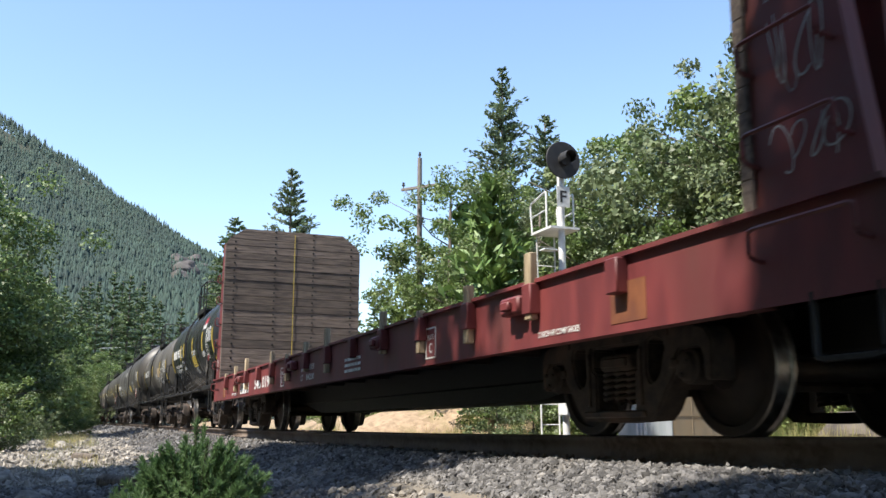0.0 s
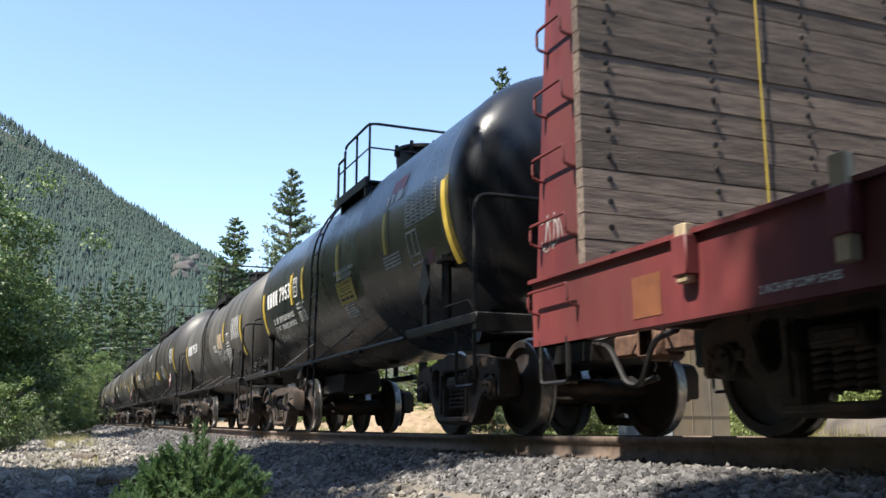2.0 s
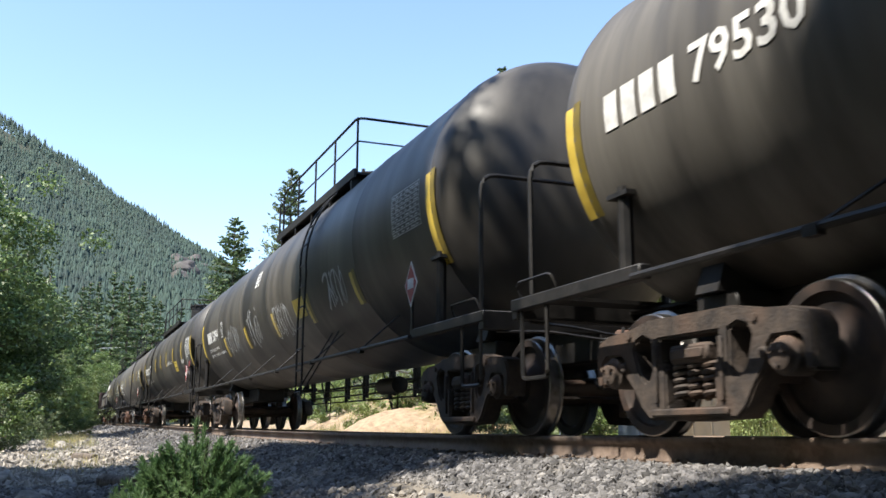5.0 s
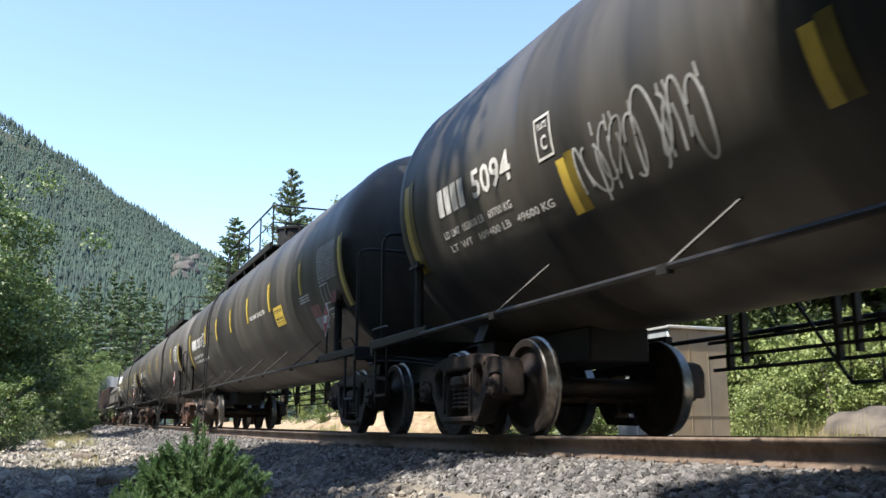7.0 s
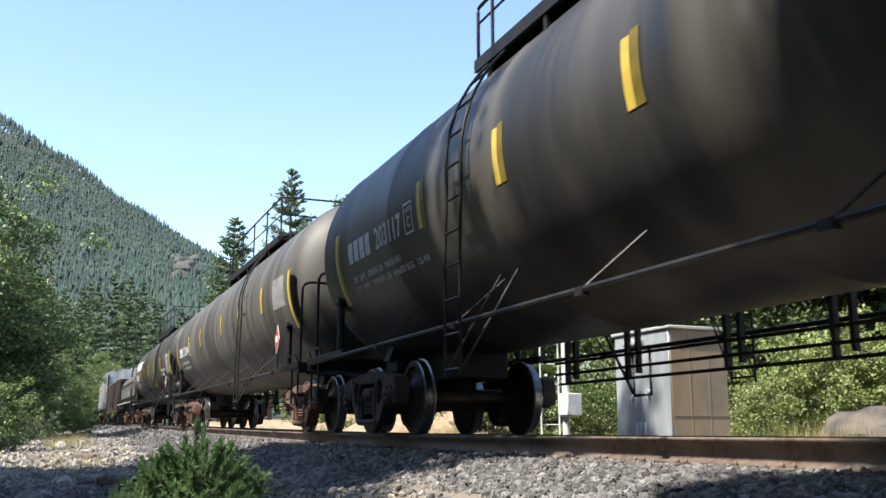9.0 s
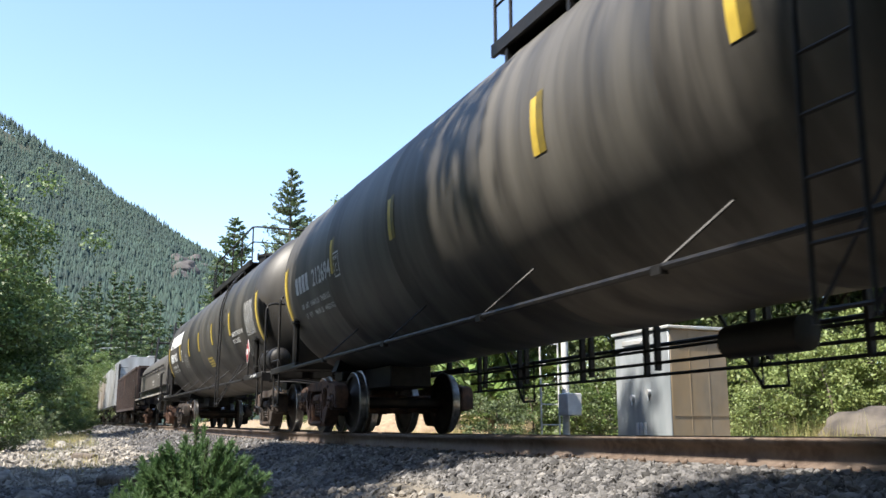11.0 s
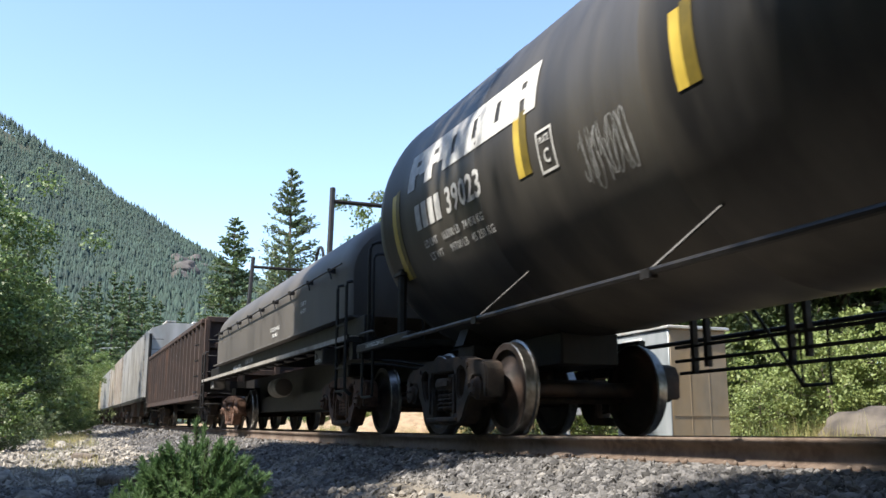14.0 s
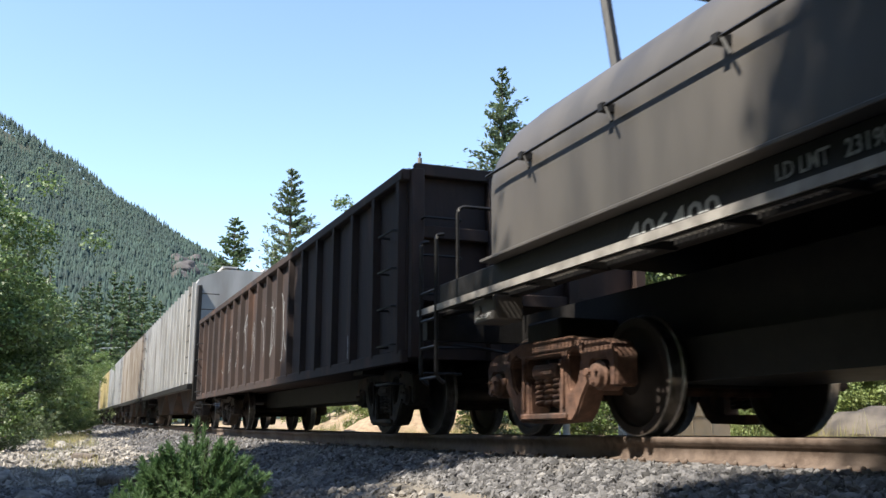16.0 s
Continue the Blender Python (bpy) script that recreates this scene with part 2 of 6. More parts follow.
def tube(bm, pts, r, n=6, r2=None, cap=True):
    """A round bar along a line of points."""
    pts = [Vector(p) for p in pts]
    rings = []
    for i, p in enumerate(pts):
        d = (pts[min(i + 1, len(pts) - 1)] - pts[max(i - 1, 0)]).normalized()
        u = d.cross(Vector((0, 0, 1)) if abs(d.z) < 0.9 else Vector((1, 0, 0))).normalized()
        w = d.cross(u)
        rr = r if r2 is None else r + (r2 - r) * i / (len(pts) - 1)
        rings.append([bm.verts.new(p + (u * math.cos(k * math.tau / n) + w * math.sin(k * math.tau / n)) * rr) for k in range(n)])
    for a, b in zip(rings, rings[1:]):
        for k in range(n):
            bm.faces.new((a[k], b[k], b[(k + 1) % n], a[(k + 1) % n]))
    if cap:
        bm.faces.new(rings[0])
        bm.faces.new(rings[-1][::-1])
    for f in bm.faces:
        f.smooth = True
    return bm


def bend(pts, r=0.12, n=4):
    """Rounds the corners of a line of points."""
    pts = [Vector(p) for p in pts]
    out = [pts[0]]
    for a, b, c in zip(pts, pts[1:], pts[2:]):
        p, q = b + (a - b).normalized() * r, b + (c - b).normalized() * r
        for i in range(n + 1):
            t = i / n
            out.append(p * (1 - t) ** 2 + b * 2 * t * (1 - t) + q * t * t)
    return out + [pts[-1]]


def lathe(bm, prof, axis="x", n=48, cy=0.0, cz=0.0, a0=0.0, a1=math.tau, cx=0.0):
    """Spins (along, radius) about an axis."""
    full = abs(a1 - a0 - math.tau) < 1e-6
    m = n if full else n + 1
    rings = []
    for s, r in prof:
        ring = []
        for k in range(m):
            a = a0 + (a1 - a0) * k / n
            c, d = math.cos(a) * r, math.sin(a) * r
            ring.append(bm.verts.new({"x": (cx + s, cy + c, cz + d), "y": (cx + c, cy + s, cz + d), "z": (cx + c, cy + d, cz + s)}[axis]))
        rings.append(ring)
    for a, b in zip(rings, rings[1:]):
        for k in range(n):
            j = (k + 1) % m
            f = bm.faces.new((a[k], a[j], b[j], b[k]))
            f.smooth = True
    if full:
        for ring, flip in ((rings[0], True), (rings[-1], False)):
            if max((v.co - ring[0].co).length for v in ring) > 1e-5:
                bm.faces.new(ring[::-1] if flip else ring)
    bmesh.ops.remove_doubles(bm, verts=bm.verts, dist=1e-5)
    bmesh.ops.recalc_face_normals(bm, faces=bm.faces)
    return bm


def thing(name, label, category, group="", m=None, kind=""):
    ob = tagged(new(name), label, category, group, kind)
    ob.empty_display_size = 0.3
    if m:
        ob.matrix_world = m
    return ob


def mesh_np(name, verts, faces, material):
    """A mesh from arrays; faces are all quads or all triangles."""
    me = bpy.data.meshes.new(name)
    faces = np.asarray(faces, np.int32)
    k = faces.shape[1]
    me.vertices.add(len(verts))
    me.vertices.foreach_set("co", np.asarray(verts, np.float32).ravel())
    me.loops.add(faces.size)
    me.loops.foreach_set("vertex_index", faces.ravel())
    me.polygons.add(len(faces))
    me.polygons.foreach_set("loop_start", np.arange(0, faces.size, k, dtype=np.int32))
    me.update(calc_edges=True)
    me.validate()
    if material:
        me.materials.append(material)
    return me

# ---- ground, track ----
def wave(x, y, f, seed=0.0):
    return noise.noise(Vector((x * f + seed, y * f - seed * 0.7, seed)))


def mount(x, y):
    """Height of the forested mountain that closes the valley."""
    w = min(1.0, max(0.0, (-x - 420) / 1380))
    ridge = 563 - 0.605 * (y + 145)
    if y < -145:
        ridge = 563 + 0.25 * (-145 - y)
    ridge = max(60.0, ridge) + 14 * wave(x, y, 0.004, 3) + 8 * wave(x, y, 0.015, 5)
    back = max(0.0, (-x - 1800) / 1400)
    return max(0.0, ridge * w ** 1.15 * (1 - 0.5 * min(1, back)))


def terrain(x, y):
    s, lat = track_lat(x, y)
    base = rise(max(s, -400)) if s < 0 else 0.0
    if lat < 0:
        a = -lat
        z = -0.21 if a < 1.55 else -0.21 - 0.30 * min(1, (a - 1.55) / 0.95) - 0.10 * min(1, max(0, (a - 2.5) / 2.5)) - 0.25 * min(1, max(0, (a - 6) / 12))
        z += (0.035 * wave(x, y, 0.9) + 0.03 * wave(x, y, 2.3, 2)) * min(1, max(0, (a - 1.8)))
    else:
        a = lat
        z = -0.21 if a < 1.55 else -0.21 - 0.25 * min(1, (a - 1.55) / 1.0)
        z += 0.09 * max(0, min(a - 4.8, 9)) + 0.16 * max(0, min(a - 13.8, 60)) * (0.35 if x > -60 else 0.2)
        z += (0.06 * wave(x, y, 0.6, 1)) * min(1, max(0, a - 3))
        # cut bank of bare earth
        if -62 < x < -24:
            z += 1.5 * max(0, 1 - ((x + 43) / 17) ** 2) * min(1, max(0, (a - 7.0) / 3.5))
    far = min(1.0, max(0.0, (math.hypot(x, y) - 150) / 300))
    return z + base * (1 - far) + base * far * 0.8 + mount(x, y)


def axis_steps(lo, hi, fine_lo, fine_hi, fine, growth=1.18):
    xs = list(np.arange(fine_lo, fine_hi + 1e-6, fine))
    st = fine
    while xs[-1] < hi:
        st *= growth
        xs.append(xs[-1] + st)
    st = fine
    while xs[0] > lo:
        st *= growth
        xs.insert(0, xs[0] - st)
    return xs


def build_ground():
    xs = axis_steps(-4200, 2600, -62, 6, 0.5, 1.09)
    ys = axis_steps(-2600, 2600, -4, 22, 0.4, 1.12)
    v = [(x, y, terrain(x, y)) for x in xs for y in ys]
    ny = len(ys)
    f = [(i * ny + j, (i + 1) * ny + j, (i + 1) * ny + j + 1, i * ny + j + 1) for i in range(len(xs) - 1) for j in range(ny - 1)]
    me = mesh_np("ground", v, f, M_GROUND)
    me.materials.append(M_FLOOR)
    me.materials.append(M_EARTH)
    idx = []
    for i in range(len(xs) - 1):
        for j in range(ny - 1):
            x, y = (xs[i] + xs[i + 1]) / 2, (ys[j] + ys[j + 1]) / 2
            s, lat = track_lat(x, y)
            idx.append(1 if (math.hypot(x, y) > 140 or lat > 22 or lat < -14) else 2 if lat > 3.4 + 0.8 * wave(x, y, 0.7, 9) else 0)
    me.polygons.foreach_set("material_index", idx)
    me.polygons.foreach_set("use_smooth", [True] * len(f))
    tagged(new("ground", me), "grey gravel and dry earth of a mountain valley floor", "ground", kind="structure")


build_ground()

RAIL_S = [18.0] + [18.0 - 2 * i for i in range(1, 150)]


def build_rail(lat, name):
    prof = [(-0.070, -0.180), (0.070, -0.180), (0.070, -0.168), (0.012, -0.150), (0.009, -0.060), (0.035, -0.045), (0.037, -0.012), (0.028, 0.0),
            (-0.028, 0.0), (-0.037, -0.012), (-0.035, -0.045), (-0.009, -0.060), (-0.012, -0.150), (-0.070, -0.168)]
    verts = [track(s, lat + a, b) for s in RAIL_S for a, b in prof]
    n = len(prof)
    body = [(i * n + k, i * n + (k + 1) % n, (i + 1) * n + (k + 1) % n, (i + 1) * n + k) for i in range(len(RAIL_S) - 1) for k in range(n)]
    me = mesh_np(name, verts, body, M_RAIL)
    me.materials.append(M_RAILTOP)
    me.polygons.foreach_set("material_index", [1 if k == 7 else 0 for i in range(len(RAIL_S) - 1) for k in range(n)])
    me.update()
    ob = tagged(new("rail", me), "rust-brown steel rail with a polished head", "rail", "rails of the track", "structure")
    return ob


near_rail = build_rail(-0.755, "rail")
far_rail = build_rail(0.755, "rail")


def build_ties():
    bm = box(B(), -0.115, 0.115, -1.30, 1.30, -0.36, -0.184, 0.012)
    me = bpy.data.meshes.new("tie")
    bm.to_mesh(me)
    bm.free()
    me.materials.append(M_TIE)
    bed = thing("track_bed", "timber ties bedded in grey ballast", "track bed", kind="structure")
    for k in range(200):
        s = 8.0 - 0.52 * k
        ob = new("tie", me)
        ob.parent = bed
        ob.location = track(s, random.uniform(-0.03, 0.03))
        ob.rotation_euler.z = random.uniform(-0.02, 0.02)
        if k < 130:
            for lat in (-0.755, 0.755):
                pl = new("tie_plate", TIE_PLATE)
                pl.parent = bed
                pl.location = track(s, lat)
    return bed


bm = box(B(), -0.095, 0.095, -0.17, 0.17, -0.190, -0.176)
for sx in (-1, 1):
    for sy in (-1, 1):
        lathe(bm, [(-0.18, 0.016), (-0.155, 0.016), (-0.145, 0.0)], "z", 6, sy * 0.085, 0, cx=sx * 0.05)
TIE_PLATE = bpy.data.meshes.new("tie_plate")
bm.to_mesh(TIE_PLATE)
bm.free()
TIE_PLATE.materials.append(M_RAIL)
build_ties()

ICO = np.array([(-1, 1.618, 0), (1, 1.618, 0), (-1, -1.618, 0), (1, -1.618, 0), (0, -1, 1.618), (0, 1, 1.618), (0, -1, -1.618), (0, 1, -1.618), (1.618, 0, -1), (1.618, 0, 1), (-1.618, 0, -1), (-1.618, 0, 1)]) / 1.902
ICO_F = np.array([(0, 11, 5), (0, 5, 1), (0, 1, 7), (0, 7, 10), (0, 10, 11), (1, 5, 9), (5, 11, 4), (11, 10, 2), (10, 7, 6), (7, 1, 8), (3, 9, 4), (3, 4, 2), (3, 2, 6), (3, 6, 8), (3, 8, 9), (4, 9, 5), (2, 4, 11), (6, 2, 10), (8, 6, 7), (9, 8, 1)])


OCT = np.array([(1, 0, 0), (-1, 0, 0), (0, 1, 0), (0, -1, 0), (0, 0, 1), (0, 0, -1)], float)
OCT_F = np.array([(0, 2, 4), (2, 1, 4), (1, 3, 4), (3, 0, 4), (2, 0, 5), (1, 2, 5), (3, 1, 5), (0, 3, 5)])


def stones(name, places, sizes, material, label, seed, shape, tris):
    """Many broken stones in one mesh."""
    rng = np.random.default_rng(seed)
    n, nv = len(places), len(shape)
    base = shape[None] * rng.uniform(0.65, 1.35, (n, nv, 1)) * rng.uniform(0.45, 1.45, (n, 1, 3))
    q = rng.normal(size=(n, 4))
    q /= np.linalg.norm(q, axis=1)[:, None]
    w, x, y, z = q.T
    rot = np.stack([1 - 2 * (y * y + z * z), 2 * (x * y - w * z), 2 * (x * z + w * y), 2 * (x * y + w * z), 1 - 2 * (x * x + z * z), 2 * (y * z - w * x), 2 * (x * z - w * y), 2 * (y * z + w * x), 1 - 2 * (x * x + y * y)], 1).reshape(n, 3, 3)
    v = np.einsum("nij,nkj->nki", rot, base) * np.asarray(sizes)[:, None, None] + np.asarray(places)[:, None, :]
    f = tris[None] + (np.arange(n) * nv)[:, None, None]
    me = mesh_np(name, v.reshape(-1, 3), f.reshape(-1, 3), material)
    me.polygons.foreach_set("use_smooth", [False] * len(me.polygons))
    return tagged(new(name, me), label, "gravel", kind="stuff")


def scatter(x0, x1, y0, y1, count, size, seed, lift=0.0):
    rng = np.random.default_rng(seed)
    xs, ys = rng.uniform(x0, x1, count), rng.uniform(y0, y1, count)
    sz = size * rng.uniform(0.55, 1.25, count)
    return [(x, y, terrain(x, y) + lift + rng.uniform(-0.3, 0.45) * s) for x, y, s in zip(xs, ys, sz)], list(sz)


for name, label, shape, tris, areas, stone in (
        ("ballast", "loose broken grey ballast stones beside the rails", ICO, ICO_F,
         ((-8.5, -2.2, 2.75, 4.06, 11500, 0.026, 1), (-16, -8.5, 2.0, 4.06, 9500, 0.029, 2), (-12, -3.2, 0.0, 2.6, 4500, 0.036, 4), (-12, -5.0, -1.9, 0.1, 2400, 0.038, 10)), M_BALLAST),
        ("shoulder_gravel", "loose tan gravel stones on the shoulder, sunlight put into their pale colour", OCT, OCT_F,
         ((-22, -12, -1.9, 2.4, 7000, 0.042, 14), (-45, -18, -1.9, 1.8, 9000, 0.060, 15), (-80, -34, -1.5, 2.4, 6000, 0.085, 16)), M_GRAVEL_SUN),
        ("gravel", "scattered grey gravel along the track", OCT, OCT_F,
         ((-34, -16, 1.2, 4.0, 11000, 0.042, 3), (-95, -34, 0.5, 4.0, 6000, 0.075, 6), (-30, -2, 4.25, 6.4, 7000, 0.034, 7), (-9, -2.0, 2.7, 4.06, 9000, 0.016, 9)), M_BALLAST)):
    pl, sz = [], []
    for args in areas:
        a, b = scatter(*args)
        pl += a
        sz += b
    stones(name, pl, sz, stone, label, 8, shape, tris)
# ---- the train ----
WHEEL_R, AXLE = 0.457, 0.889
CARS = []      # (thing, way of its middle at the start, half the distance between its trucks)
WHEELS = []    # wheelsets that roll
SHARED = {}
GROUP = "cars of the freight train"


def shared(key, make, *materials):
    """One mesh for all the alike parts."""
    if key not in SHARED:
        bm = make()
        me = bpy.data.meshes.new(key)
        bm.to_mesh(me)
        bm.free()
        me.set_sharp_from_angle(angle=radians(38))
        for m in materials:
            me.materials.append(m)
        SHARED[key] = me
    return SHARED[key]


def wheelset_mesh():
    bm = B()
    lathe(bm, [(-1.02, 0.0), (-1.02, 0.065), (-0.83, 0.075), (-0.66, 0.08), (0.66, 0.08), (0.83, 0.075), (1.02, 0.065), (1.02, 0.0)], "y", 14)
    for s in (-1, 1):
        prof = [(-0.84, 0.075), (-0.84, 0.145), (-0.815, 0.165), (-0.765, 0.24), (-0.755, 0.33), (-0.775, 0.375), (-0.80, 0.385), (-0.803, 0.445),
                (-0.795, 0.455), (-0.705, 0.462), (-0.695, 0.486), (-0.675, 0.486), (-0.665, 0.470), (-0.665, 0.385), (-0.70, 0.36), (-0.715, 0.25), (-0.68, 0.15), (-0.66, 0.08)]
        sub = B()
        lathe(sub, [(s * -y, r) for y, r in prof], "y", 48)
        for f in sub.faces:
            c = f.calc_center_median()
            rad = math.hypot(c.x, c.z)
            f.material_index = 1 if rad > 0.448 else 0
        me = bpy.data.meshes.new("tmp")
        sub.to_mesh(me)
        sub.free()
        bm.from_mesh(me)
        bpy.data.meshes.remove(me)
    return bm


def side_frame_mesh():
    """A cast side frame: one thick plate with a spring window and two teardrop windows, and jaws over the bearings."""
    half = [(0.0, 0.800), (0.45, 0.800), (0.70, 0.752), (0.95, 0.735), (1.07, 0.700), (1.125, 0.615), (1.115, 0.365), (1.035, 0.365), (1.03, 0.535), (0.985, 0.575), (0.795, 0.575), (0.755, 0.535),
            (0.735, 0.420), (0.63, 0.310), (0.545, 0.185), (0.455, 0.115), (0.0, 0.100)]
    tear = [(0.415, 0.660), (0.500, 0.690), (0.585, 0.665), (0.615, 0.600), (0.560, 0.440), (0.500, 0.375), (0.440, 0.380), (0.410, 0.450)]
    loops = [half + [(-x, z) for x, z in half[-2:0:-1]],
             [(-0.255, 0.190), (0.255, 0.190), (0.255, 0.460), (0.315, 0.500), (0.315, 0.655), (-0.315, 0.655), (-0.315, 0.500), (-0.255, 0.460)],
             tear, [(-x, z) for x, z in tear]]
    bm = B()
    edges = []
    for loop in loops:
        vs = [bm.verts.new((x, -1.12, z)) for x, z in loop]
        edges += [bm.edges.new((vs[k], vs[(k + 1) % len(vs)])) for k in range(len(vs))]
    bmesh.ops.triangle_fill(bm, edges=edges, use_beauty=True)
    moved = bmesh.ops.extrude_face_region(bm, geom=bm.faces[:])["geom"]
    for v in moved:
        if isinstance(v, bmesh.types.BMVert):
            v.co.y += 0.20
    bmesh.ops.recalc_face_normals(bm, faces=bm.faces)
    bmesh.ops.bevel(bm, geom=[e for e in bm.edges if len(e.link_faces) == 2 and e.calc_face_angle(0) > 0.8], offset=0.016, segments=2, affect="EDGES")
    # ribs along the top and the spring seat, jaw lugs
    box(bm, -0.40, 0.40, -1.150, -1.119, 0.135, 0.185, 0.01)
    for sx in (-1, 1):
        box(bm, sx * 0.73 - 0.03, sx * 0.73 + 0.03, -1.148, -1.119, 0.455, 0.52, 0.01)
        box(bm, sx * 0.345 - 0.02, sx * 0.345 + 0.02, -1.142, -1.119, 0.22, 0.62, 0.008)
        lathe(bm, [(-1.135, 0.0), (-1.135, 0.025), (-1.118, 0.025)], "y", 8, cx=sx * 0.66, cz=0.70)
    return bm


def spring_mesh():
    """Three coil springs side by side in the frame's window."""
    bm = B()
    for cx in (-0.155, 0.0, 0.155):
        turns, n = 5, 60
        pts = [(cx + 0.062 * math.cos(k / n * turns * math.tau), -1.03 + 0.062 * math.sin(k / n * turns * math.tau), 0.245 + 0.225 * k / n) for k in range(n + 1)]
        tube(bm, pts, 0.0185, 6)
    return bm


def bolster_mesh():
    bm = B()
    box(bm, -0.20, 0.20, -1.12, 1.12, 0.475, 0.60, 0.02)
    box(bm, -0.17, 0.17, -1.14, -1.10, 0.50, 0.57, 0.01)
    lathe(bm, [(0.60, 0.0), (0.60, 0.2), (0.70, 0.2), (0.70, 0.0)], "z", 20)
    tube(bm, [(-0.62, -0.95, 0.36), (-0.62, 0.95, 0.36)], 0.045, 6)
    tube(bm, [(0.62, -0.95, 0.36), (0.62, 0.95, 0.36)], 0.045, 6)
    return bm


def cap_mesh():
    bm = B()
    lathe(bm, [(-1.175, 0.0), (-1.175, 0.055), (-1.165, 0.085), (-1.13, 0.095), (-1.12, 0.115), (-0.96, 0.115), (-0.96, 0.0)], "y", 20)
    for k in range(3):
        a = k * math.tau / 3 + 0.5
        lathe(bm, [(-1.195, 0.0), (-1.195, 0.018), (-1.165, 0.018), (-1.165, 0.0)], "y", 6, cx=0.055 * math.cos(a), cz=0.055 * math.sin(a))
    return bm


def truck(car, x, material, ahead=0.18):
    k = material.name
    t = part("truck", shared("truck_bolster_" + k, bolster_mesh, material), None, car, "cast steel freight truck", loc=(x + ahead, 0, 0))
    for s in (1, -1):
        f = part("side_frame", shared("side_frame_" + k, side_frame_mesh, material), None, t)
        p = part("spring", shared("spring_" + k, spring_mesh, material), None, t, "nest of coil springs")
        if s < 0:
            f.rotation_euler.z = p.rotation_euler.z = math.pi
        for sx in (-1, 1):
            c = part("bearing_cap", shared("bearing_cap_" + k, cap_mesh, material), None, t, loc=(sx * AXLE, 0, WHEEL_R))
            if s < 0:
                c.rotation_euler.z = math.pi
    for sx in (-1, 1):
        w = part("wheelset", shared("wheelset", wheelset_mesh, M_WHEEL, M_TREAD), None, t, "brown wheelset with bright worn treads", loc=(sx * AXLE, 0, WHEEL_R))
        WHEELS.append(w)
    return t


def coupler(car, x, s):
    bm = B()
    box(bm, min(x, x + s * 0.5), max(x, x + s * 0.5), -0.09, 0.09, 0.72, 0.92, 0.02)
    box(bm, min(x + s * 0.5, x + s * 0.82), max(x + s * 0.5, x + s * 0.82), -0.17, 0.14, 0.66, 0.97, 0.04)
    part("coupler", bm, M_TRUCK2, car, "rusty knuckle coupler")
    h = B()
    tube(h, bend([(x, -0.3, 0.85), (x + s * 0.3, -0.32, 0.8), (x + s * 0.55, -0.3, 0.42), (x + s * 0.85, -0.2, 0.5)], 0.12), 0.028, 6)
    tube(h, bend([(x - s * 0.05, -1.35, 0.92), (x + s * 0.1, -0.9, 0.92), (x + s * 0.15, -0.35, 0.86), (x + s * 0.5, -0.1, 0.98)], 0.08), 0.014, 5)
    part("brake_hose", h, M_FRAME, car, "black rubber brake hose and cut lever")


# ---- marks on the cars ----
def skin(R, zc, x, a, off=0.006):
    """A place on the near side of a tank: along it, and at an angle above its middle height."""
    return (x, -(R + off) * math.cos(a), zc + (R + off) * math.sin(a))


def patch(bm, R, zc, x0, x1, a0, a1, off=0.006):
    n = max(1, int(abs(a1 - a0) * R / 0.08))
    rows = [[bm.verts.new(skin(R, zc, x, a0 + (a1 - a0) * k / n, off)) for x in (x0, x1)] for k in range(n + 1)]
    for p, q in zip(rows, rows[1:]):
        f = bm.faces.new((p[0], p[1], q[1], q[0]))
        f.smooth = True
    return bm


def text_mesh(s, width, height):
    cu = bpy.data.curves.new("t", "FONT")
    cu.body, cu.resolution_u, cu.offset = s, 2, 0.022
    ob = bpy.data.objects.new("t", cu)
    me = bpy.data.meshes.new_from_object(ob)
    bpy.data.objects.remove(ob)
    bpy.data.curves.remove(cu)
    co = np.zeros(len(me.vertices) * 3)
    me.vertices.foreach_get("co", co)
    co = co.reshape(-1, 3)
    lo, hi = co.min(0), co.max(0)
    co[:, 0] = (co[:, 0] - lo[0]) / (hi[0] - lo[0]) * width
    co[:, 1] = (co[:, 1] - lo[1]) / (hi[1] - lo[1]) * height
    me.vertices.foreach_set("co", co.ravel())
    return me


def lettering(car, s, x0, x1, low, height, R=None, zc=0.0, y=0.0, name="lettering", material=None):
    """Stencilled words on a tank's side (low: angle of their foot) or on an upright side at y (low: their foot's height)."""
    me = text_mesh(s, x1 - x0, height)
    bm = B()
    bm.from_mesh(me)
    bpy.data.meshes.remove(me)
    if R:
        for k in range(1, int(height / 0.06) + 1):
            bmesh.ops.bisect_plane(bm, geom=bm.verts[:] + bm.edges[:] + bm.faces[:], plane_co=(0, k * 0.06, 0), plane_no=(0, 1, 0))
    for v in bm.verts:
        u, w = v.co.x, v.co.y
        v.co = skin(R, zc, x0 + u, low + w / R) if R else (x0 + u, y - 0.006, low + w)
    bmesh.ops.recalc_face_normals(bm, faces=bm.faces)
    return part(name, bm, material or M_WHITE, car, "white stencilled lettering", smooth=False)


def bars(car, rows, R, zc, name="small_print", material=None, label="rows of small white print"):
    """Rows of unreadable print: (x0, x1, angle, height), each a row of short bars."""
    bm = B()
    rnd = random.Random(len(rows) + int(abs(rows[0][0]) * 10))
    for x0, x1, a, h in rows:
        x = x0
        while x < x1:
            w = min(rnd.uniform(0.4, 1.6) * h * 1.6, x1 - x)
            patch(bm, R, zc, x, x + w, a, a + h / R)
            x += w + h * 0.5
    return part(name, bm, material or M_WHITE, car, label)


